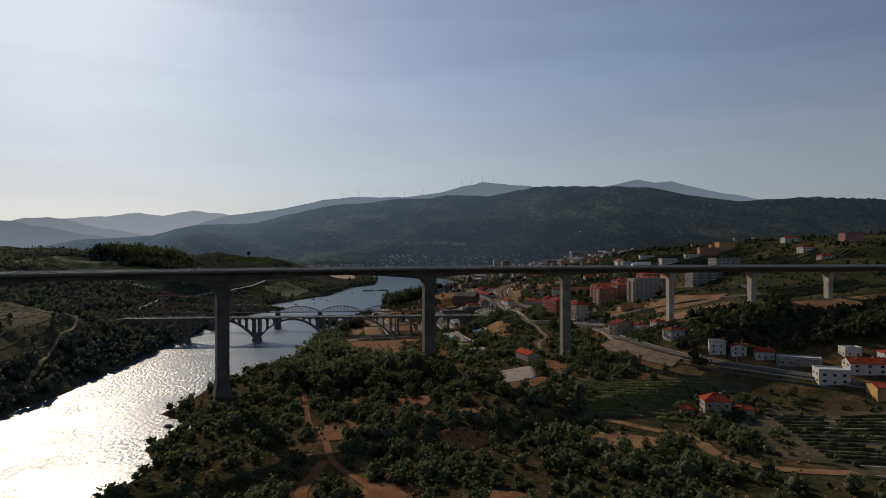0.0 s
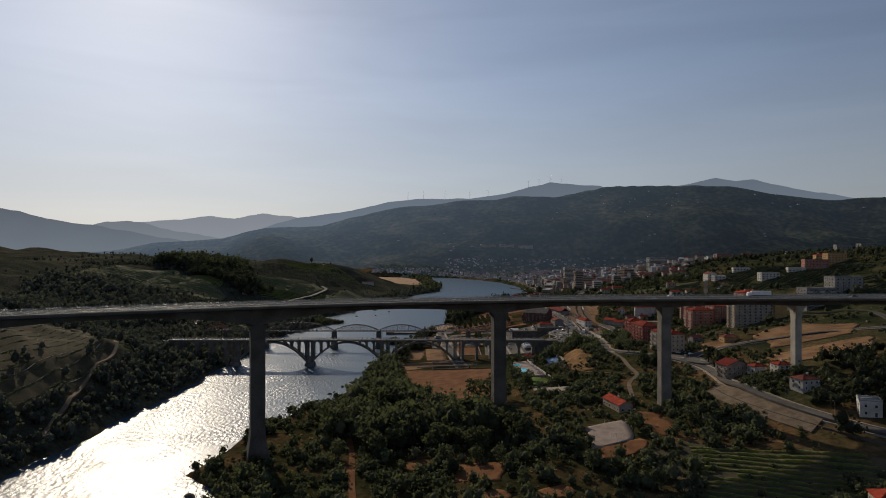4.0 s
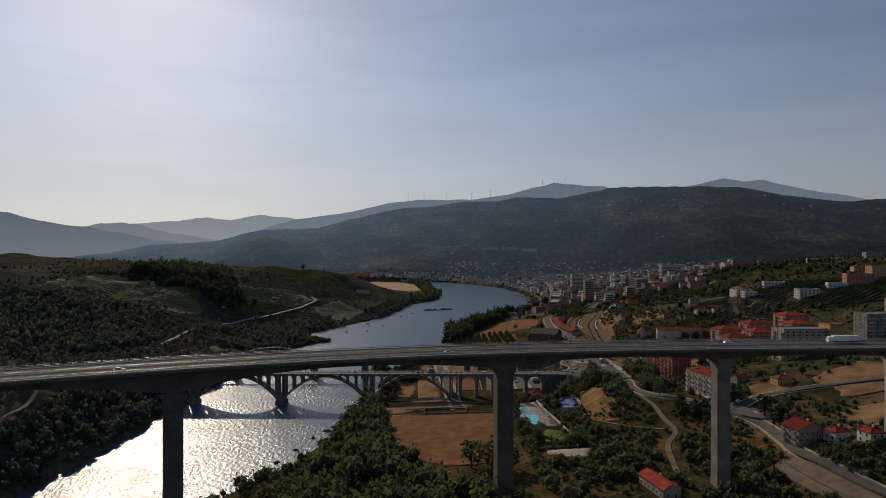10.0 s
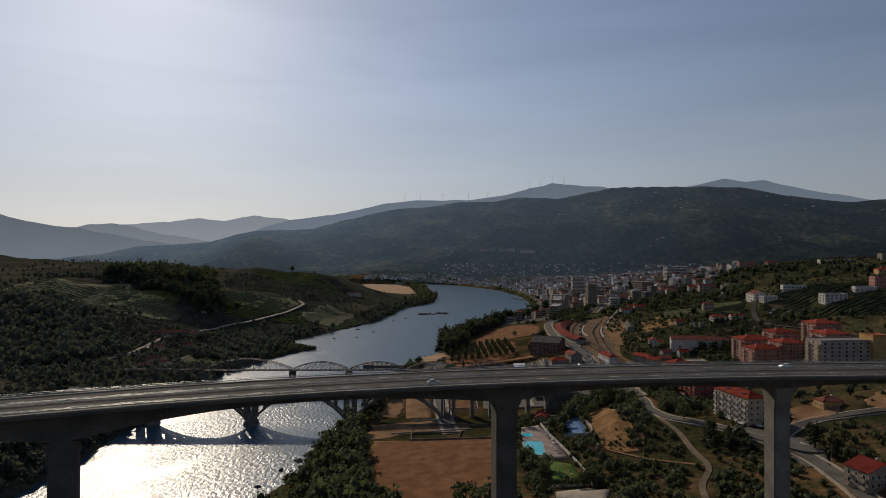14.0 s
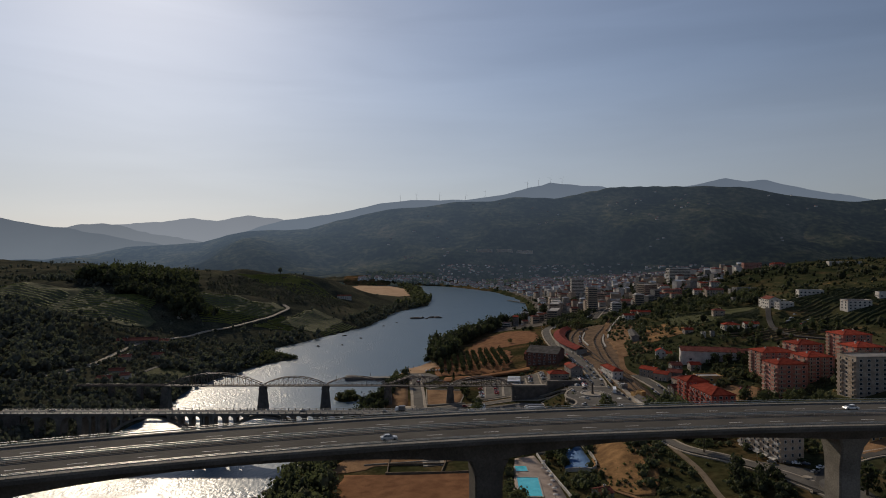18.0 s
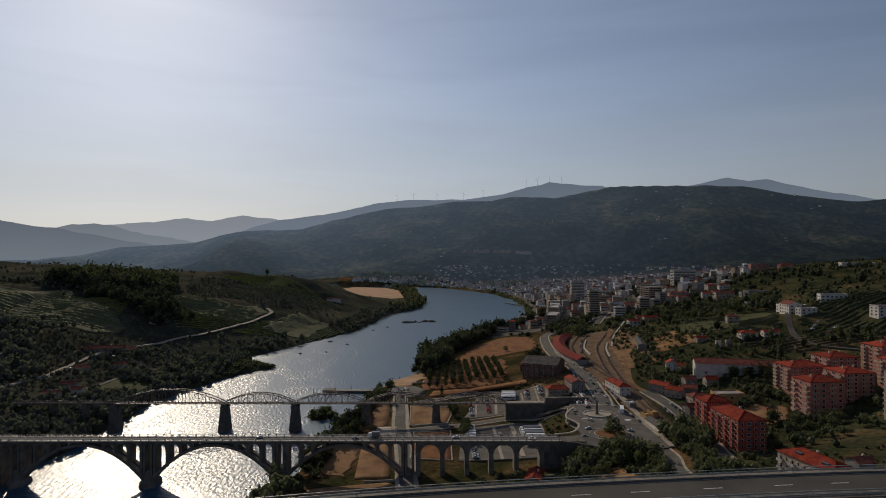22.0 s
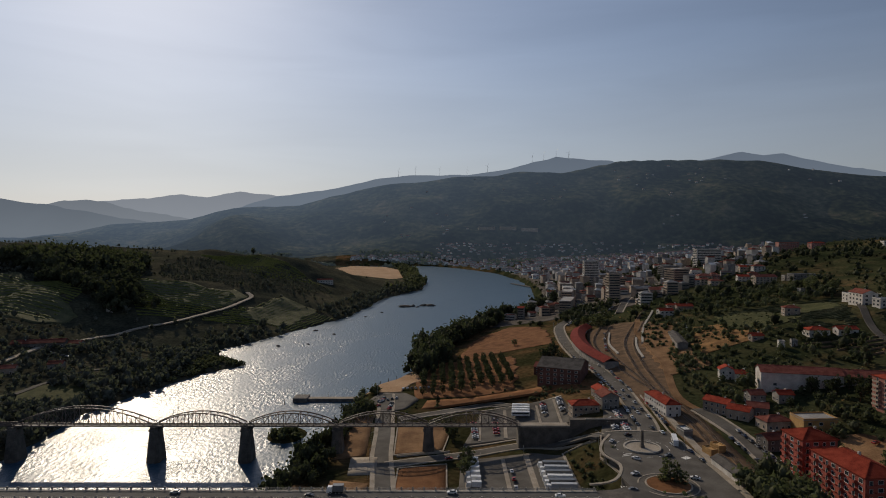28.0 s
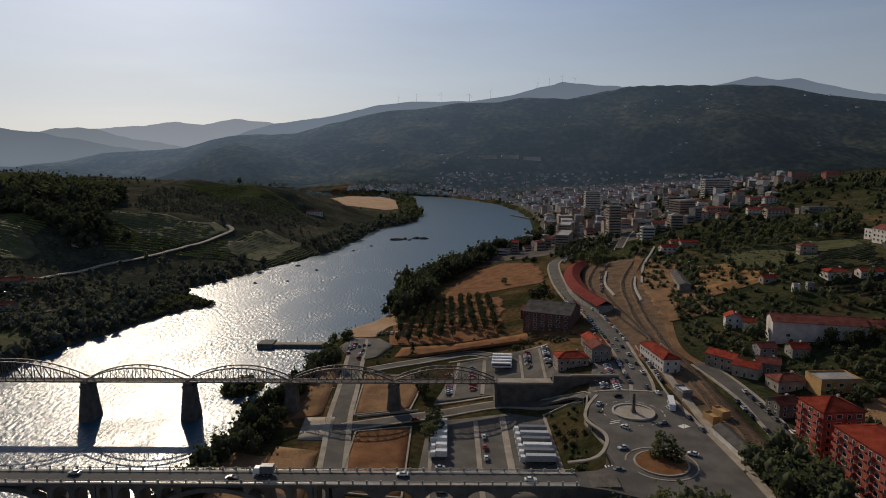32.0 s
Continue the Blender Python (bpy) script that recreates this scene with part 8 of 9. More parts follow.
# vineyards first, so that bushes keep off their rows
def vineyard(name, corner, along, across, rows, length, label, step=3.2, high=1.3, mat=VINE, gap=3.0, wide=1.0):
    """Rows of vines that follow the land from a corner, with breaks."""
    vs, qs, base = [], [], 0
    ax, ay = math.cos(radians(along)), math.sin(radians(along))
    bx, by = math.cos(radians(across)), math.sin(radians(across))
    for k in range(rows):
        n = int(length / step)
        t = np.arange(n) * step
        bow = 5 * np.sin(t / length * 3.1 + k * 0.15)
        x = corner[0] + bx * gap * k + ax * t - ay * bow * 0.6
        y = corner[1] + by * gap * k + ay * t + ax * bow * 0.6
        z = ground(x, y)
        alive = (grain(x, y, 9, 71) > -0.75) & (z > 1) & ~taken(x, y)
        hgt = high * (0.75 + 0.35 * grain(x, y, 2.6, 72))
        wid = (0.5 + 0.2 * grain(x, y, 3.1, 73)) * wide
        sx, sy = -ay, ax
        for i in range(n - 1):
            if not (alive[i] and alive[i + 1]):
                continue
            for j in (i, i + 1):
                vs += [(x[j] - sx * wid[j], y[j] - sy * wid[j], z[j] - 0.1), (x[j] - sx * wid[j] * 0.8, y[j] - sy * wid[j] * 0.8, z[j] + hgt[j]), (x[j] + sx * wid[j] * 0.8, y[j] + sy * wid[j] * 0.8, z[j] + hgt[j] * 0.95), (x[j] + sx * wid[j], y[j] + sy * wid[j], z[j] - 0.1)]
            qs += [(base, base + 4, base + 5, base + 1), (base + 1, base + 5, base + 6, base + 2), (base + 2, base + 6, base + 7, base + 3), (base, base + 1, base + 2, base + 3)]
            base += 8
    for k in range(rows):
        for t in np.arange(0, length, 4.0):
            take(corner[0] + bx * gap * k + ax * t, corner[1] + by * gap * k + ay * t, 1.0)
    return single(name, big_mesh(name, np.array(vs), np.array(qs), mat), label, "vineyard", kind="stuff")


vineyard("vine_rows", (-505, 1140), 4, 96, 16, 120, "bright green vine rows on a rounded spur", gap=7.0, high=2.0, wide=2.4)
vineyard("vine_rows", (-640, 1215), -2, -92, 12, 170, "green vine rows on a high terrace", gap=7.0, high=1.9, wide=2.2)
vineyard("vine_rows", (-385, 1290), 36, -54, 18, 150, "bright green vine rows on a rounded spur", gap=6.2, high=2.0, wide=2.2)
vineyard("vine_rows", (-232, 1300), 78, -12, 18, 110, "young vine rows near the river", gap=5.0, wide=1.8)
vineyard("vine_rows", (-256, 452), 92, 182, 18, 170, "terraced vines above the far bank", gap=7.0, high=1.4, wide=1.5)
vineyard("vine_rows", (-400, 1600), 60, -30, 40, 150, "vine rows around the pine hill", gap=4.2)
vineyard("vine_rows", (128, 395), -24, -104, 13, 80, "leafy vine rows on low terraces", gap=5.5, high=2.0)
vineyard("vine_rows", (200, 306), -24, -104, 15, 100, "straggling vine rows on dry terraces", gap=5.75, high=2.2, mat=LEAF)
vineyard("vine_rows", (130, 345), -30, 60, 8, 46, "straggling vine rows on low terraces", gap=4.0, high=1.6)
vineyard("vine_rows", (330, 1020), -12, -102, 24, 70, "green vine rows below the villas", gap=3.6, mat=LEAF)
vineyard("vine_rows", (300, 1000), -8, 82, 14, 90, "green vine rows below the villas", gap=3.6, mat=LEAF)
vineyard("vine_rows", (420, 820), 24, 114, 22, 160, "terraced vines on the hillside", gap=7.0, high=1.7, mat=LEAF)
vineyard("vine_rows", (430, 640), 20, 110, 18, 170, "terraced vines on the hillside", gap=7.5, high=1.7, mat=LEAF)
vineyard("vine_rows", (330, 505), 6, 96, 10, 140, "terraced vines behind the viaduct", gap=6.0, high=1.6, mat=LEAF)
vineyard("orchard_rows", (340, 885), 10, 100, 9, 100, "rows of grey-green olive trees", gap=6.5, high=2.6, mat=LEAF_PALE, step=2.4)

def inside(points):
    """Whether a spot lies in a ring of corners."""
    def test(x, y):
        odd = np.zeros(np.shape(x), bool)
        for (ax, ay), (bx, by) in zip(points, points[1:] + points[:1]):
            cut = ((ay > y) != (by > y)) & (x < (bx - ax) * (y - ay) / (by - ay + 1e-9) + ax)
            odd ^= cut
        return odd
    return test


# separate trees
def tree_kind(seed, height, spread, mat, kind="round", n=260, leaf=0.6):
    s = Shape()
    r = random.Random(seed)
    rings = []
    for t in np.linspace(0, 1, 7):
        rad = 0.045 * height * (1 - t * 0.75) + 0.03
        bend = (0.03 * height * math.sin(t * 2 + seed), 0.03 * height * math.cos(t * 3 + seed))
        rings.append([(bend[0] * t + rad * math.cos(a), bend[1] * t + rad * math.sin(a), -0.6 + t * height * (0.62 if kind == "round" else 0.9)) for a in np.linspace(0, 2 * math.pi, 8)[:-1]])
    s.sweep(rings)
    for k in range(7):
        a, t = k * 2.4 + seed, r.uniform(0.3, 0.55)
        out = spread * r.uniform(0.4, 0.75)
        s.tube((0, 0, height * t), (out * math.cos(a), out * math.sin(a), height * (t + 0.22)), 0.016 * height, 5, 0.006 * height)
    v, q = crown_arrays(n, spread, spread, height * 0.38, height * 0.6, leaf, seed, kind)
    return s.done("trunk", BARK), big_mesh("crown", v, q, mat)


KINDS = {
    "broadleaf_tree": [tree_kind(101 + k, 9.0, 3.6, LEAF, n=320, leaf=0.46) for k in range(4)],
    "pine_tree": [tree_kind(121 + k, 12.0, 3.4, LEAF_DARK) for k in range(3)],
    "olive_tree": [tree_kind(141 + k, 5.0, 2.6, LEAF_PALE, n=260, leaf=0.34) for k in range(2)],
    "poplar_tree": [tree_kind(161 + k, 12.0, 2.7, LEAF_PALE, n=360, leaf=0.42) for k in range(2)],
    "cypress_tree": [tree_kind(181, 9.0, 1.7, LEAF_DARK, "cone", 300, 0.4)],
}
TREE_LABEL = {"broadleaf_tree": "dark green broadleaf tree with loose crown", "pine_tree": "tall dark pine with ragged crown", "olive_tree": "small grey-green olive tree", "poplar_tree": "slender upright poplar with light leaves", "cypress_tree": "dark pointed cypress by the road"}


def plant(kind, x, y, size=1.0, group=""):
    k = rng.randrange(len(KINDS[kind]))
    ob = thing(kind, pose(x, y, level(x, y) - 0.1, 0, 0, rng.uniform(0, 360)), TREE_LABEL[kind], "tree", group)
    ob.scale = (size, size, size * rng.uniform(0.9, 1.15))
    part("trunk", KINDS[kind][k][0], ob), part("crown", KINDS[kind][k][1], ob)
    take(x, y, 1.5)


for j in range(11):
    for i in range(10):
        x, y = 24 + i * 7.6 + rng.uniform(-0.8, 0.8), 938 + j * 10.6 + i * 0.6 + rng.uniform(-1, 1)
        if rng.random() < 0.08 or x > 98:
            continue
        plant("pine_tree", x, y, rng.uniform(0.6, 0.8), "orchard rows")
for x, y, kind, size in (
    (-343.9, 1729, "pine_tree", 1.3), (204, 553, "pine_tree", 1.25), (211, 548, "broadleaf_tree", 0.8), (218, 552, "broadleaf_tree", 0.9), (24, 522, "broadleaf_tree", 1.75), (35, 514, "broadleaf_tree", 1.9), (46, 512, "broadleaf_tree", 1.5), (140.5, 735, "broadleaf_tree", 1.15), (144, 732, "broadleaf_tree", 0.9), (137, 734, "broadleaf_tree", 0.6), (162, 618, "broadleaf_tree", 1.1), (54, 792, "broadleaf_tree", 1.0), (53, 800, "broadleaf_tree", 1.1), (51, 785, "broadleaf_tree", 1.0), (44, 848, "pine_tree", 1.1), (46, 838, "pine_tree", 0.9),
    (36, 915, "cypress_tree", 0.9), (140, 1000, "broadleaf_tree", 0.8), (112, 1100, "broadleaf_tree", 0.8), (131, 1000, "pine_tree", 1.2), (136, 1008, "pine_tree", 1.2), (126, 1002, "pine_tree", 1.1),
):
    plant(kind, x, y, size)
for n_, x0, x1, y0, y1, kind, lo, hi, group in (
    (34, 56, 92, 540, 690, "broadleaf_tree", 0.6, 1.0, "trees round the pool"), (34, -60, 50, 410, 475, "broadleaf_tree", 1.0, 1.7, "trees by the viaduct foot"), (26, -70, 10, 420, 490, "broadleaf_tree", 1.4, 2.0, "trees by the viaduct foot"),
    (26, -20, 150, 330, 470, "broadleaf_tree", 0.7, 1.1, "trees below the viaduct"), (26, 110, 160, 240, 330, "poplar_tree", 0.6, 0.9, "light poplars by the track"), (30, 100, 240, 230, 330, "olive_tree", 0.8, 1.2, "olives on low terraces"),
    (20, 166, 181, 640, 712, "broadleaf_tree", 0.7, 1.1, "trees below the red blocks"), (18, 108, 136, 640, 700, "broadleaf_tree", 0.8, 1.3, "trees below the street"), (16, 120, 160, 660, 730, "poplar_tree", 0.6, 0.9, "trees below the street"), (26, 225, 300, 700, 742, "broadleaf_tree", 0.5, 0.9, "shrubs below the salmon blocks"), (22, 230, 320, 815, 840, "pine_tree", 0.5, 0.9, "trees before the factory"), (24, 186, 224, 1060, 1150, "broadleaf_tree", 0.9, 1.6, "trees by the station"), (20, 300, 420, 1060, 1130, "broadleaf_tree", 0.8, 1.3, "trees above the railway"),
):
    for x, y, s in strew(n_, x0, x1, y0, y1, (lo, hi)):
        plant(kind, x, y, s, group)

# thickets and woods
def over(n, corners, size, shapes, mat, name, label, category="scrub"):
    """Plants strewn over a piece of ground, built on or not."""
    c = np.array(corners, float)
    x, y = dice.uniform(c[:, 0].min(), c[:, 0].max(), n), dice.uniform(c[:, 1].min(), c[:, 1].max(), n)
    ok = inside([tuple(p) for p in corners])(x, y) & (ground(x, y) > 0.6)
    planting(name, np.column_stack([x, y, dice.uniform(size[0], size[1], n)])[ok], shapes, mat, label, category)


def both(*sets):
    return np.vstack([s for s in sets if len(s)])


glade, lawn = inside([(-30, 600), (-16, 520), (20, 478), (56, 470), (60, 545), (0, 560)]), inside([(76, 440), (114, 434), (116, 478), (78, 486)])
planting("riverside_scrub", strew(4500, -140, 175, 170, 540, (2.2, 8.5), keep=lambda x, y: ~glade(x, y) & ~lawn(x, y), dense=clumps), BUSH, LEAF, "dense dark scrub on the river bank")
planting("back_scrub", strew(450, -60, 330, -160, 175, (4, 9), dense=clumps), MID, LEAF, "scrub on the bank behind the start")
planting("back_scrub", strew(250, -330, -205, -160, 255, (4, 9)), MID, LEAF_HAZE, "dark trees on the far bank upstream", "wood")
planting("pale_scrub", strew(900, -120, 200, 170, 420, (2.0, 4.6), dense=clumps), BUSH, LEAF_PALE, "scattered pale green shrubs among soil")
planting("dry_grass", strew(1300, -120, 200, 170, 560, (0.8, 1.8)), GRASS, STRAW, "tufts of dry yellow grass", "grass")
planting("far_bank_wood", strew(4200, -320, -200, 250, 1110, (5.0, 10.0), keep=lambda x, y: left_of(x, y) < 75), MID, LEAF_HAZE, "dense dark trees along the far bank", "wood")
planting("village_wood", strew(1300, -420, -222, 770, 1110, (4.5, 9.0), dense=lambda x, y: grain(x, y, 40, 58) + 0.5), MID, LEAF_HAZE, "dark trees round the farms of the far bank", "wood")
planting("far_bank_wood", strew(3400, -320, 0, 1100, 1860, (5.0, 11.0), keep=lambda x, y: left_of(x, y) < 46), MID, LEAF_HAZE, "dense dark trees along the far bank", "wood")
planting("river_trees", strew(700, -70, 0, 715, 905, (6, 11), keep=lambda x, y: (right_of(x, y) < 24) & (right_of(x, y) > 0)), TREE, LEAF_DARK, "tall dark trees between river and road", "wood")
planting("plot_shrubs", strew(260, 8, 148, 896, 930, (1.0, 3.4), dense=clumps), BUSH, LEAF, "low shrubs on a bare plot")
planting("bed_shrubs", strew(420, 104, 128, 720, 806, (1.6, 4.0), dense=clumps), BUSH, LEAF, "shrubs on a bed beside the roundabout")
planting("street_trees", strew(360, 160, 182, 640, 708, (4, 8)), TREE, LEAF, "trees on the bank below the red blocks", "wood")
planting("bridge_end_trees", strew(420, 92, 160, 640, 706, (4, 9)), TREE, LEAF, "trees around the bridge head", "wood")
planting("garden_trees", strew(700, 196, 330, 690, 900, (3, 8), dense=clumps), TREE, LEAF, "garden trees between houses", "wood")
planting("spit_scrub", strew(700, -240, -150, 1000, 1130, (3.0, 6.0), keep=lambda x, y: left_of(x, y) > 0), BUSH, LEAF, "low dark scrub on a river spit")
planting("valley_wood", strew(900, -575, -385, 1270, 1490, (18, 27), keep=inside([(-560, 1300), (-470, 1275), (-400, 1290), (-392, 1345), (-420, 1420), (-430, 1470), (-560, 1470)])), TREE, LEAF_DARK, "tall dark pines filling a side valley", "wood")
over(1100, [(-542, 1360), (-430, 1420), (-372, 1310), (-352, 1262), (-310, 1240), (-347, 1190), (-399, 1218), (-469, 1243)], (11, 19), TREE, LEAF_DARK, "valley_wood", "dark wood between two vineyard spurs", "wood")
planting("valley_scrub", strew(1700, -660, -360, 1225, 1500, (5, 10), keep=inside([(-450, 1222), (-385, 1240), (-368, 1300), (-420, 1365), (-430, 1490), (-640, 1490), (-650, 1330), (-500, 1262)])), MID, LEAF_HAZE, "low dark wood along the ridge", "wood")
planting("shaded_slope_wood", strew(2600, -620, -300, 790, 1180, (8, 14), keep=inside([(-620, 1010), (-540, 830), (-420, 800), (-345, 880), (-330, 930), (-400, 1020), (-440, 1110), (-560, 1160), (-620, 1120)])), MID, LEAF_HAZE, "dark woodland on a shaded slope", "wood")
planting("hollow_wood", strew(5000, -480, -130, 1400, 1720, (1.8, 4.0), keep=inside([(-420, 1480), (-380, 1400), (-250, 1405), (-190, 1480), (-160, 1600), (-220, 1650), (-320, 1600), (-420, 1560)])), MID, LEAF_HAZE, "low dark scrub below the monument hill")
planting("viaduct_wood", strew(1500, -80, 40, 425, 545, (9, 17), keep=inside([(-66, 445), (-58, 520), (-52, 590), (-42, 605), (-32, 545), (-14, 500), (14, 474), (34, 466), (30, 430), (-20, 426)])), TREE, LEAF, "tall dark trees between river and field", "wood")
planting("slope_wood", strew(1700, -700, -230, 600, 1260, (5, 10), dense=lambda x, y: grain(x, y, 130, 61) * 1.6 + 0.1), MID, LEAF_HAZE, "dark woodland on the far slopes", "wood")
planting("ridge_pines", strew(300, -700, -560, 1280, 1500, (6, 11), dense=lambda x, y: grain(x, y, 60, 62) + 0.2), TREE, LEAF_HAZE, "tall dark pines along the ridge", "wood")
planting("slope_wood", strew(1300, -900, -150, 1400, 2100, (4, 8), keep=lambda x, y: (x < -520) | (y < 1560) | (y > 1800), dense=lambda x, y: grain(x, y, 110, 63) * 1.5), MID, LEAF_HAZE, "dark woodland round the pine hill", "wood")
planting("peninsula_wood", strew(2200, -330, 10, 1780, 2660, (9, 17), keep=lambda x, y: (left_of(x, y) < 60) & (left_of(x, y) > 2)), MID, LEAF, "dark tree belt round the sandy peninsula", "wood")
planting("riverside_grove", strew(5000, 0, 240, 1000, 1420, (10, 18), keep=lambda x, y: (right_of(x, y) < 36) & (right_of(x, y) > 1)), TREE, LEAF_DARK, "dark grove along the near bank", "wood")
planting("bank_scrub", strew(900, -80, 20, 540, 960, (3.0, 7.5), keep=lambda x, y: right_of(x, y) < 16 + 10 * (y < 720)), BUSH, LEAF, "dark bushes along the near bank")
planting("islet_scrub", strew(700, -95, -30, 836, 900, (4.5, 8.0), keep=lambda x, y: right_of(x, y) > -14), BUSH, LEAF, "bushes on a small river islet")
planting("slope_scrub", strew(3000, 60, 240, 420, 720, (2.0, 5.0), dense=clumps), BUSH, LEAF, "mixed scrub on the slope")
planting("shaded_wood", strew(1300, 200, 420, 380, 480, (5, 10), keep=lambda x, y: (ground(x, y) < 58) & ~((x < 242) & (y > 428))), TREE, LEAF_DARK, "dark wood on the slope under the viaduct", "wood")
planting("hill_scrub", strew(6500, 190, 760, 480, 1240, (1.6, 4.6), dense=lambda x, y: grain(x, y, 55, 53) * 1.5 + grain(x, y, 16, 52) * 0.7 - 0.2), SMALL, LEAF, "mixed scrub on the town hillside")
planting("hill_pines", strew(1500, 230, 900, 560, 1700, (6, 12), dense=lambda x, y: grain(x, y, 80, 66) * 1.4 - 0.3), MID, LEAF_DARK, "dark trees scattered over the hillside", "wood")
planting("hill_garden_trees", strew(700, 235, 430, 850, 1160, (4, 9), dense=clumps), TREE, LEAF, "garden trees on the hillside", "wood")
planting("ridge_scrub", strew(1500, 520, 1300, 1150, 2400, (3, 7), dense=lambda x, y: grain(x, y, 70, 64) + 0.5), MID, LEAF_DARK, "dark scrub along the hill crest")
planting("railway_scrub", strew(900, 186, 330, 860, 1130, (2.0, 5.0), dense=clumps), BUSH, LEAF, "scrub on the railway slope")
planting("town_trees", strew(1500, 120, 760, 1080, 2400, (6, 12), dense=lambda x, y: grain(x, y, 60, 67) * 1.2 - 0.2), SMALL, LEAF_DARK, "dark trees between the town roofs", "wood")
over(150, [(197, 488), (206, 484), (212, 470), (208, 452), (202, 446), (195, 452), (192, 474)], (1.8, 4.2), BUSH, LEAF, "garden_shrubs", "leafy shrubs of gardens above the road")
over(46, [(222, 470), (232, 462), (236, 440), (224, 432), (218, 458)], (2.5, 6), BUSH, LEAF, "garden_shrubs", "leafy shrubs behind the cottages")
over(90, [(166, 600), (184, 578), (175, 560), (157, 572)], (4, 8), TREE, LEAF_DARK, "street_trees", "dark trees under the street wall", "wood")
over(26, [(205, 520), (214, 530), (216, 548), (206, 556), (202, 540)], (3, 7.5), TREE, LEAF_DARK, "garden_trees", "dark trees beside the villa", "wood")
over(170, [(-112, 418), (-92, 432), (-66, 425), (-48, 380), (-42, 335), (-72, 330), (-104, 345)], (2.2, 5.5), BUSH, LEAF, "pier_scrub", "thick dark scrub round a viaduct pier")
over(70, [(122, 600), (134, 604), (146, 640), (144, 670), (132, 676), (130, 640)], (2, 5.5), BUSH, LEAF, "mound_bushes", "dark bushes over an earth mound")
over(45, [(104, 596), (122, 582), (132, 600), (112, 640), (106, 640)], (0.8, 2.4), BUSH, LEAF_PALE, "mound_bushes", "low dry bushes on an earth mound")
over(110, [(212, 985), (250, 990), (275, 1060), (240, 1085), (225, 1050)], (2.5, 6), BUSH, LEAF, "slope_bushes", "dark bushes on the bare railway slope")
over(60, [(208, 905), (232, 915), (240, 985), (222, 985)], (2.5, 6.5), BUSH, LEAF, "slope_bushes", "dark bushes on the bare railway slope")
over(160, [(284, 978), (312, 962), (332, 972), (330, 1012), (318, 1046), (292, 1048)], (0.8, 2.2), SMALL, LEAF, "meadow_tufts", "rough tufts on the green meadow")
over(70, [(240, 975), (262, 1020), (284, 1005), (300, 958), (260, 946)], (1.5, 4.5), BUSH, LEAF, "slope_bushes", "dark bushes on the ochre slope")
over(70, [(124, 588), (142, 622), (148, 652), (138, 680), (128, 660), (126, 625)], (3.0, 7.0), BUSH, LEAF, "bank_bushes", "bushes on the ochre bank")
over(130, [(165, 1200), (200, 1262), (215, 1300), (240, 1290), (250, 1240), (222, 1200), (190, 1180)], (6, 11), TREE, LEAF_DARK, "quay_trees", "tall dark trees before the town", "wood")
over(260, [(100, 300), (130, 400), (205, 345), (300, 300), (280, 210), (200, 200), (150, 250)], (1.8, 4.2), BUSH, LEAF, "terrace_shrubs", "shrubs scattered over dry terraces")
over(70, [(168, 692), (169, 735), (186, 738), (190, 705), (182, 690)], (8, 13), TREE, LEAF, "street_trees", "tall trees below the red blocks", "wood")
over(26, [(138, 684), (152, 684), (153, 700), (140, 703)], (6, 9), TREE, LEAF, "street_trees", "tall trees below the junction", "wood")
over(420, [(-62, 570), (-62, 656), (-54, 700), (-38, 668), (-34, 612), (-22, 552), (-4, 522), (-40, 530)], (8, 14), TREE, LEAF, "field_trees", "tall dark trees between river and field", "wood")
over(60, [(100, 684), (150, 680), (151, 696), (126, 702), (104, 707)], (8, 12), TREE, LEAF, "street_trees", "tall trees below the junction", "wood")
over(46, [(56, 528), (62, 528), (66, 590), (58, 600)], (5, 9), TREE, LEAF, "pool_trees", "dark garden trees beside the pool", "wood")
over(40, [(91, 545), (104, 550), (103, 592), (94, 630), (90, 600)], (5, 8), TREE, LEAF, "pool_trees", "dark garden trees beside the pool", "wood")
over(90, [(150, 320), (170, 300), (200, 300), (205, 330), (180, 345)], (4, 7), BUSH, LEAF, "garden_bushes", "dense garden bushes round the country house")
over(40, [(-36, 326), (-22, 318), (-8, 326), (-4, 342), (-18, 352), (-33, 346)], (1, 2.6), BUSH, LEAF, "clearing_bushes", "small bushes on bare soil")
over(40, [(22, 304), (38, 292), (54, 300), (58, 316), (40, 326)], (1, 2.6), BUSH, LEAF, "clearing_bushes", "small bushes on bare soil")
dry_tufts = strew(450, 200, 700, 480, 1200, (0.9, 2.0))
planting("dry_grass", dry_tufts, GRASS, STRAW, "tufts of dry yellow grass", "grass")
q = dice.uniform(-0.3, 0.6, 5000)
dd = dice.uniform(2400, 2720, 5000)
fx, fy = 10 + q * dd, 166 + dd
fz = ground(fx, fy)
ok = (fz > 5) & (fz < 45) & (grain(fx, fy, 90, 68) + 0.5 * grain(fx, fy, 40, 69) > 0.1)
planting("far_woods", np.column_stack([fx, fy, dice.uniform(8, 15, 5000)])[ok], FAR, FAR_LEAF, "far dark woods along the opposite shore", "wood")

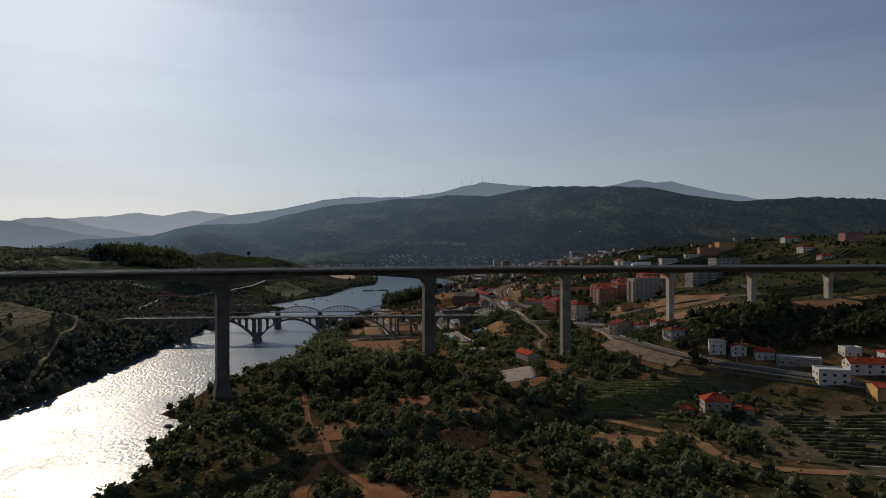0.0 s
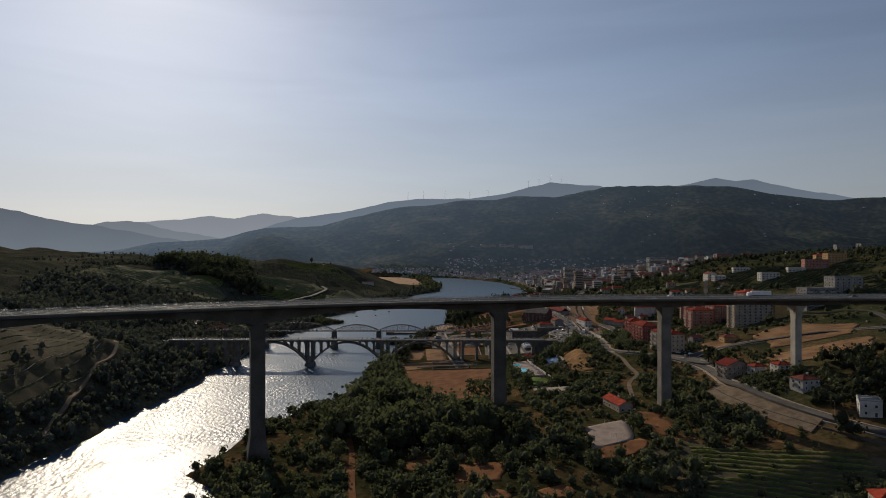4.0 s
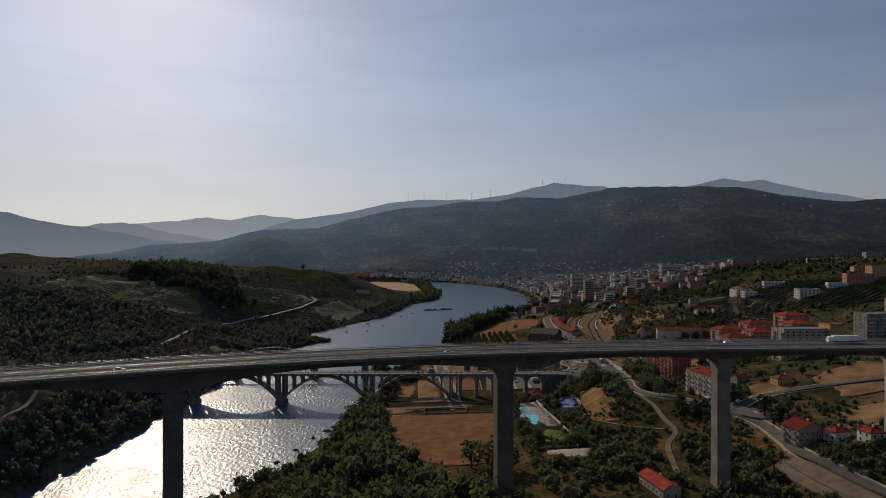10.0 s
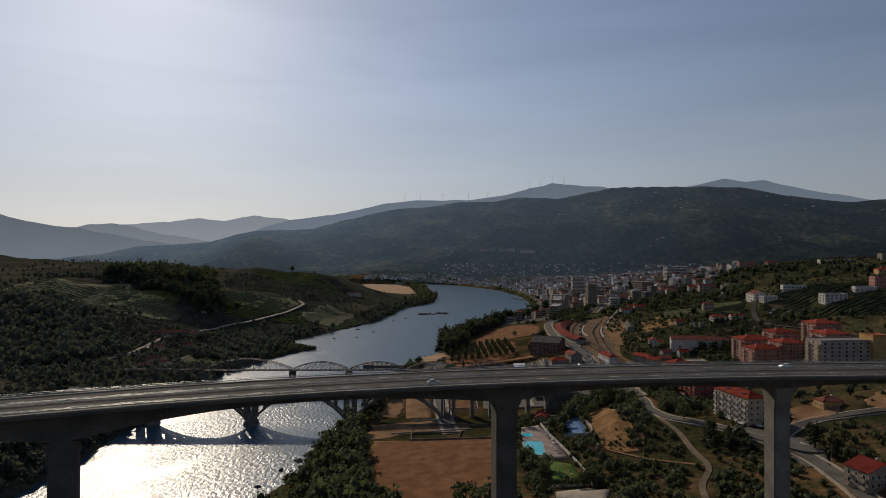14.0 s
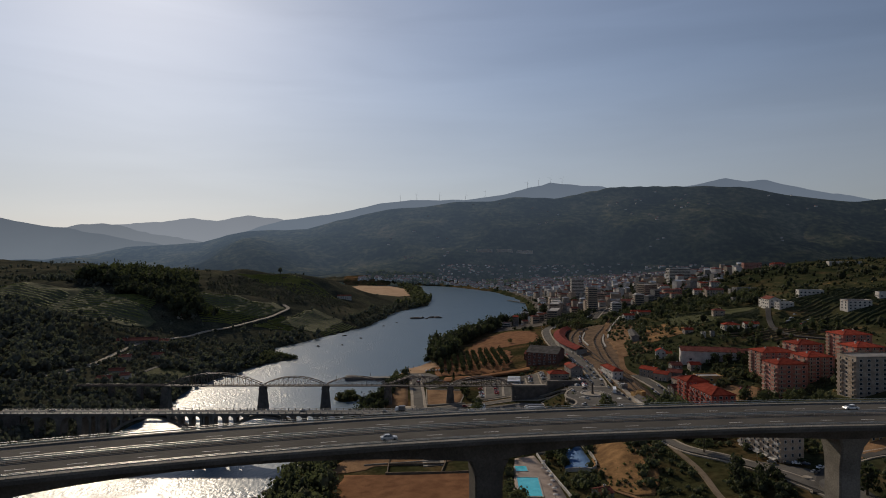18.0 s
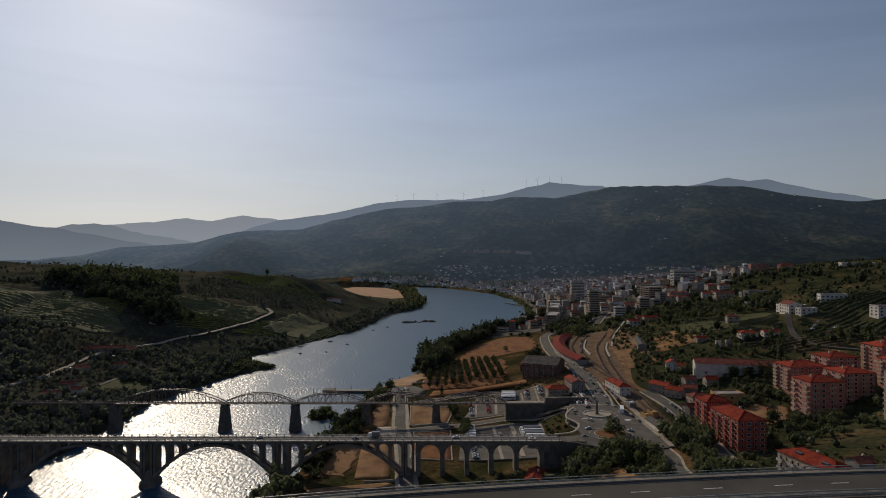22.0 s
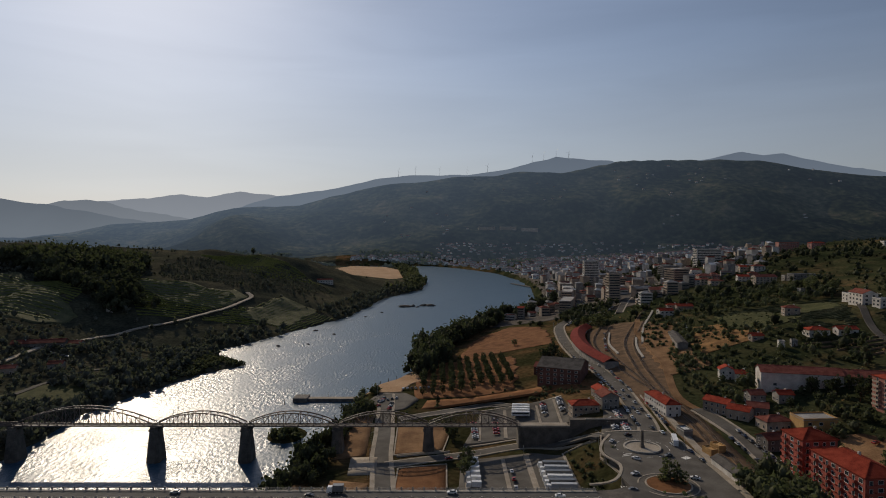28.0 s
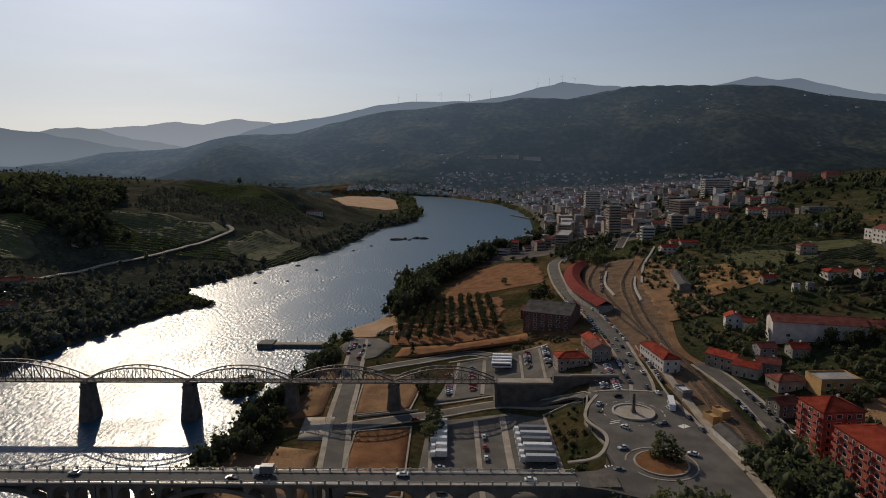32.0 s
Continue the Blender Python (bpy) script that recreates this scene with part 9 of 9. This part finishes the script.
# ---- rocks, lamps and small things ----
def rock(x, y, size, label="low dark rock in the river"):
    r = np.random.RandomState(int(abs(x * 7 + y)))
    s = Shape()
    rings = []
    for k, (h, f) in enumerate(((-1.2, 1.0), (0.05, 1.0), (0.3, 0.8), (0.5, 0.45), (0.58, 0.1))):
        rings.append([(size * f * (0.75 + 0.5 * r.rand()) * math.cos(a), size * 0.55 * f * (0.75 + 0.5 * r.rand()) * math.sin(a), h * min(size, 3.0) * (2.0 if size > 5 else 1.0)) for a in np.linspace(0, 2 * math.pi, 11)[:-1]])
    single("rock", s.sweep(rings).done("rock", SLATE), label, "rock", pose(x, y, 0, 0, 0, r.rand() * 360), "rocks in the river")


for x, y, size in ((-28, 1545, 14), (-14, 1552, 6), (4, 1560, 8), (16, 1558, 10), (-6, 1540, 5), (-77, 629, 4), (-72, 640, 5), (-84, 612, 2.5), (-66, 648, 4), (-150, 1180, 3), (-118, 1192, 2.5), (-130, 1290, 4), (-100, 1260, 3), (-80, 1420, 2.5), (-110, 400, 4), (-118, 372, 3.5), (-60, 1470, 3), (-96, 560, 2.5), (-90, 585, 2)):
    rock(x, y, size)

statue_ = thing("monument_column", pose(141, 776, ROUND_Z + 0.55), "dark slender monument on the roundabout", "monument")
part("plinth", Shape().box(-1.0, 1.0, -1.0, 1.0, 0, 1.2, taper=0.1).done("plinth", STONE), statue_)
part("shaft", Shape().box(-0.7, 0.7, -0.5, 0.5, 1.2, 8.5, taper=0.15).done("shaft", MASONRY), statue_)

lamp_pole = Shape().tube((0, 0, 0), (0, 0, 7.2), 0.09, 6, 0.06).done("pole", STEEL)
lamp_arm = Shape().bar((0, 0, 7.1), (1.4, 0, 7.5), 0.08, 0.08).done("arm", STEEL)
lamp_head = Shape().box(1.2, 1.9, -0.14, 0.14, 7.42, 7.56).done("lamp_head", WHITE)


def street_lamp(x, y, turn, z=None):
    ob = thing("street_lamp", pose(x, y, (level(x, y) + 0.3) if z is None else z, 0, 0, turn), "grey steel street lamp beside a road", "street lamp", "street lamps")
    part("pole", lamp_pole, ob)
    arm = part("arm", lamp_arm, ob)
    part("lamp_head", lamp_head, arm, None, "pale lamp head")


for pts, off, step in ((MAIN_STREET, 6.5, 30), (HILL_STREET, 5.2, 32), ([(9, 780), (3, 852), (-4, 950)], 7.5, 28)):
    line = curve_points(pts, 2.0)
    side = sideways(line)
    for p, s in list(zip(line, side))[:: step // 2]:
        if p.y < 1200:
            street_lamp(p.x + s.x * off, p.y + s.y * off, math.degrees(math.atan2(-s.y, -s.x)))
for x, y in ((120, 780), (130, 796), (160, 770), (132, 752), (60, 795), (84, 800), (84, 770)):
    street_lamp(x, y, rng.uniform(0, 360), ROUND_Z + 0.2 if x > 110 else None)

# landing pier of the town
quay_a, quay_b = Vector((203, 1990, 0)), Vector((262, 1842, 0))
town_pier = thing("town_pier", pose(quay_b.x, quay_b.y, 0), "long dark landing pier reaching into the river", "pier")
off_pier = Matrix.Translation(-quay_b)
part("pier_deck", Shape().bar(quay_a + Vector((0, 0, 1.6)), quay_b + Vector((0, 0, 1.6)), 7.0, 0.8).done("pier_deck", DARK_WALL), town_pier, off_pier)
for k in range(12):
    p = quay_a.lerp(quay_b, (k + 0.3) / 12)
    part("pier_pile", Shape().tube((p.x, p.y, -4), (p.x, p.y, 1.4), 0.7, 7).done("pier_pile", DARK_WALL), town_pier, off_pier)
# mooring poles and little boats near the point
pole_mesh = Shape().tube((0, 0, -3), (0, 0, 4.5), 0.22, 7).done("mooring_pole", BARK)
for x, y in ((-82, 940), (-86, 948), (-20, 985), (-14, 996), (-8, 1006), (-2, 1016), (-52, 962)):
    single("mooring_pole", pole_mesh, "dark wooden mooring pole in the water", "pole", pose(x, y, 0), "mooring poles")
small_hull = Shape().sweep([[(x, y * (1 - abs(x / 3.4) ** 3), z) for y, z in ((-0.9, 0.7), (-0.6, -0.2), (0.6, -0.2), (0.9, 0.7))] for x in (-3.2, -2, 0, 2, 3.3)])
boat = thing("small_boat", pose(-46, 957.5, 0.0, 0, 0, 10), "small white moored boat beside the jetty", "boat")
part("hull", small_hull.done("hull", PAINTS[0][1]), boat)
part("cabin", Shape().box(-1.2, 0.6, -0.5, 0.5, 0.5, 1.3).done("cabin", GLASS), boat)

# sun umbrellas and loungers by the pool
shade_mesh = Shape().sweep([[(r_ * math.cos(a), r_ * math.sin(a), z_) for a in np.linspace(0, 2 * math.pi, 9)[:-1]] for r_, z_ in ((1.4, 2.1), (1.35, 2.2), (0.05, 2.7))]).done("shade", WHITE)
pole2 = Shape().tube((0, 0, 0), (0, 0, 2.6), 0.04, 6).done("pole", STEEL)
for k in range(9):
    ob = thing("sun_umbrella", pose(79.5 + rng.uniform(0, 3), 598 + k * 6 + rng.uniform(-2, 2), 13.4), "small pale sun umbrella on the pool terrace", "umbrella", "pool umbrellas")
    part("shade", shade_mesh, part("pole", pole2, ob), None, "pale fabric shade")
bed_mesh = Shape().box(-0.95, 0.95, -0.32, 0.32, 0.25, 0.36).box(-0.9, -0.82, -0.3, 0.3, 0, 0.25).box(0.82, 0.9, -0.3, 0.3, 0, 0.25).box(0.3, 0.95, -0.32, 0.32, 0.36, 0.7, taper=0.02).done("sun_lounger", OCHRE)
for k in range(10):
    x, y = 75 + rng.uniform(0, 8), 562 + rng.uniform(0, 20)
    single("sun_lounger", bed_mesh, "yellow sun lounger on the lawn", "lounger", pose(x, y, level(x, y) + 0.5, 0, 0, rng.uniform(0, 180)), "loungers on the lawn")

# court lines and goals
goal = Shape().bar((-1.5, 0, 0), (-1.5, 0, 2), 0.1, 0.1).bar((1.5, 0, 0), (1.5, 0, 2), 0.1, 0.1).bar((-1.5, 0, 2), (1.5, 0, 2), 0.1, 0.1).done("goal", WHITE)
for x, y in ((95, 415), (97, 438)):
    single("goal", goal, "small white goal on the sports court", "goal", pose(x, y, level(x, y) + 0.4, 0, 0, 8), "court goals")
fence = thing("court_fence", pose(0, 0, 0), "pale wall with mesh along the blue court", "fence")
part("wall", ribbon("wall", [(92, 634), (107, 624), (110, 682)], 0.3, CONCRETE_PALE, 2.2, skirt=2.8), fence)
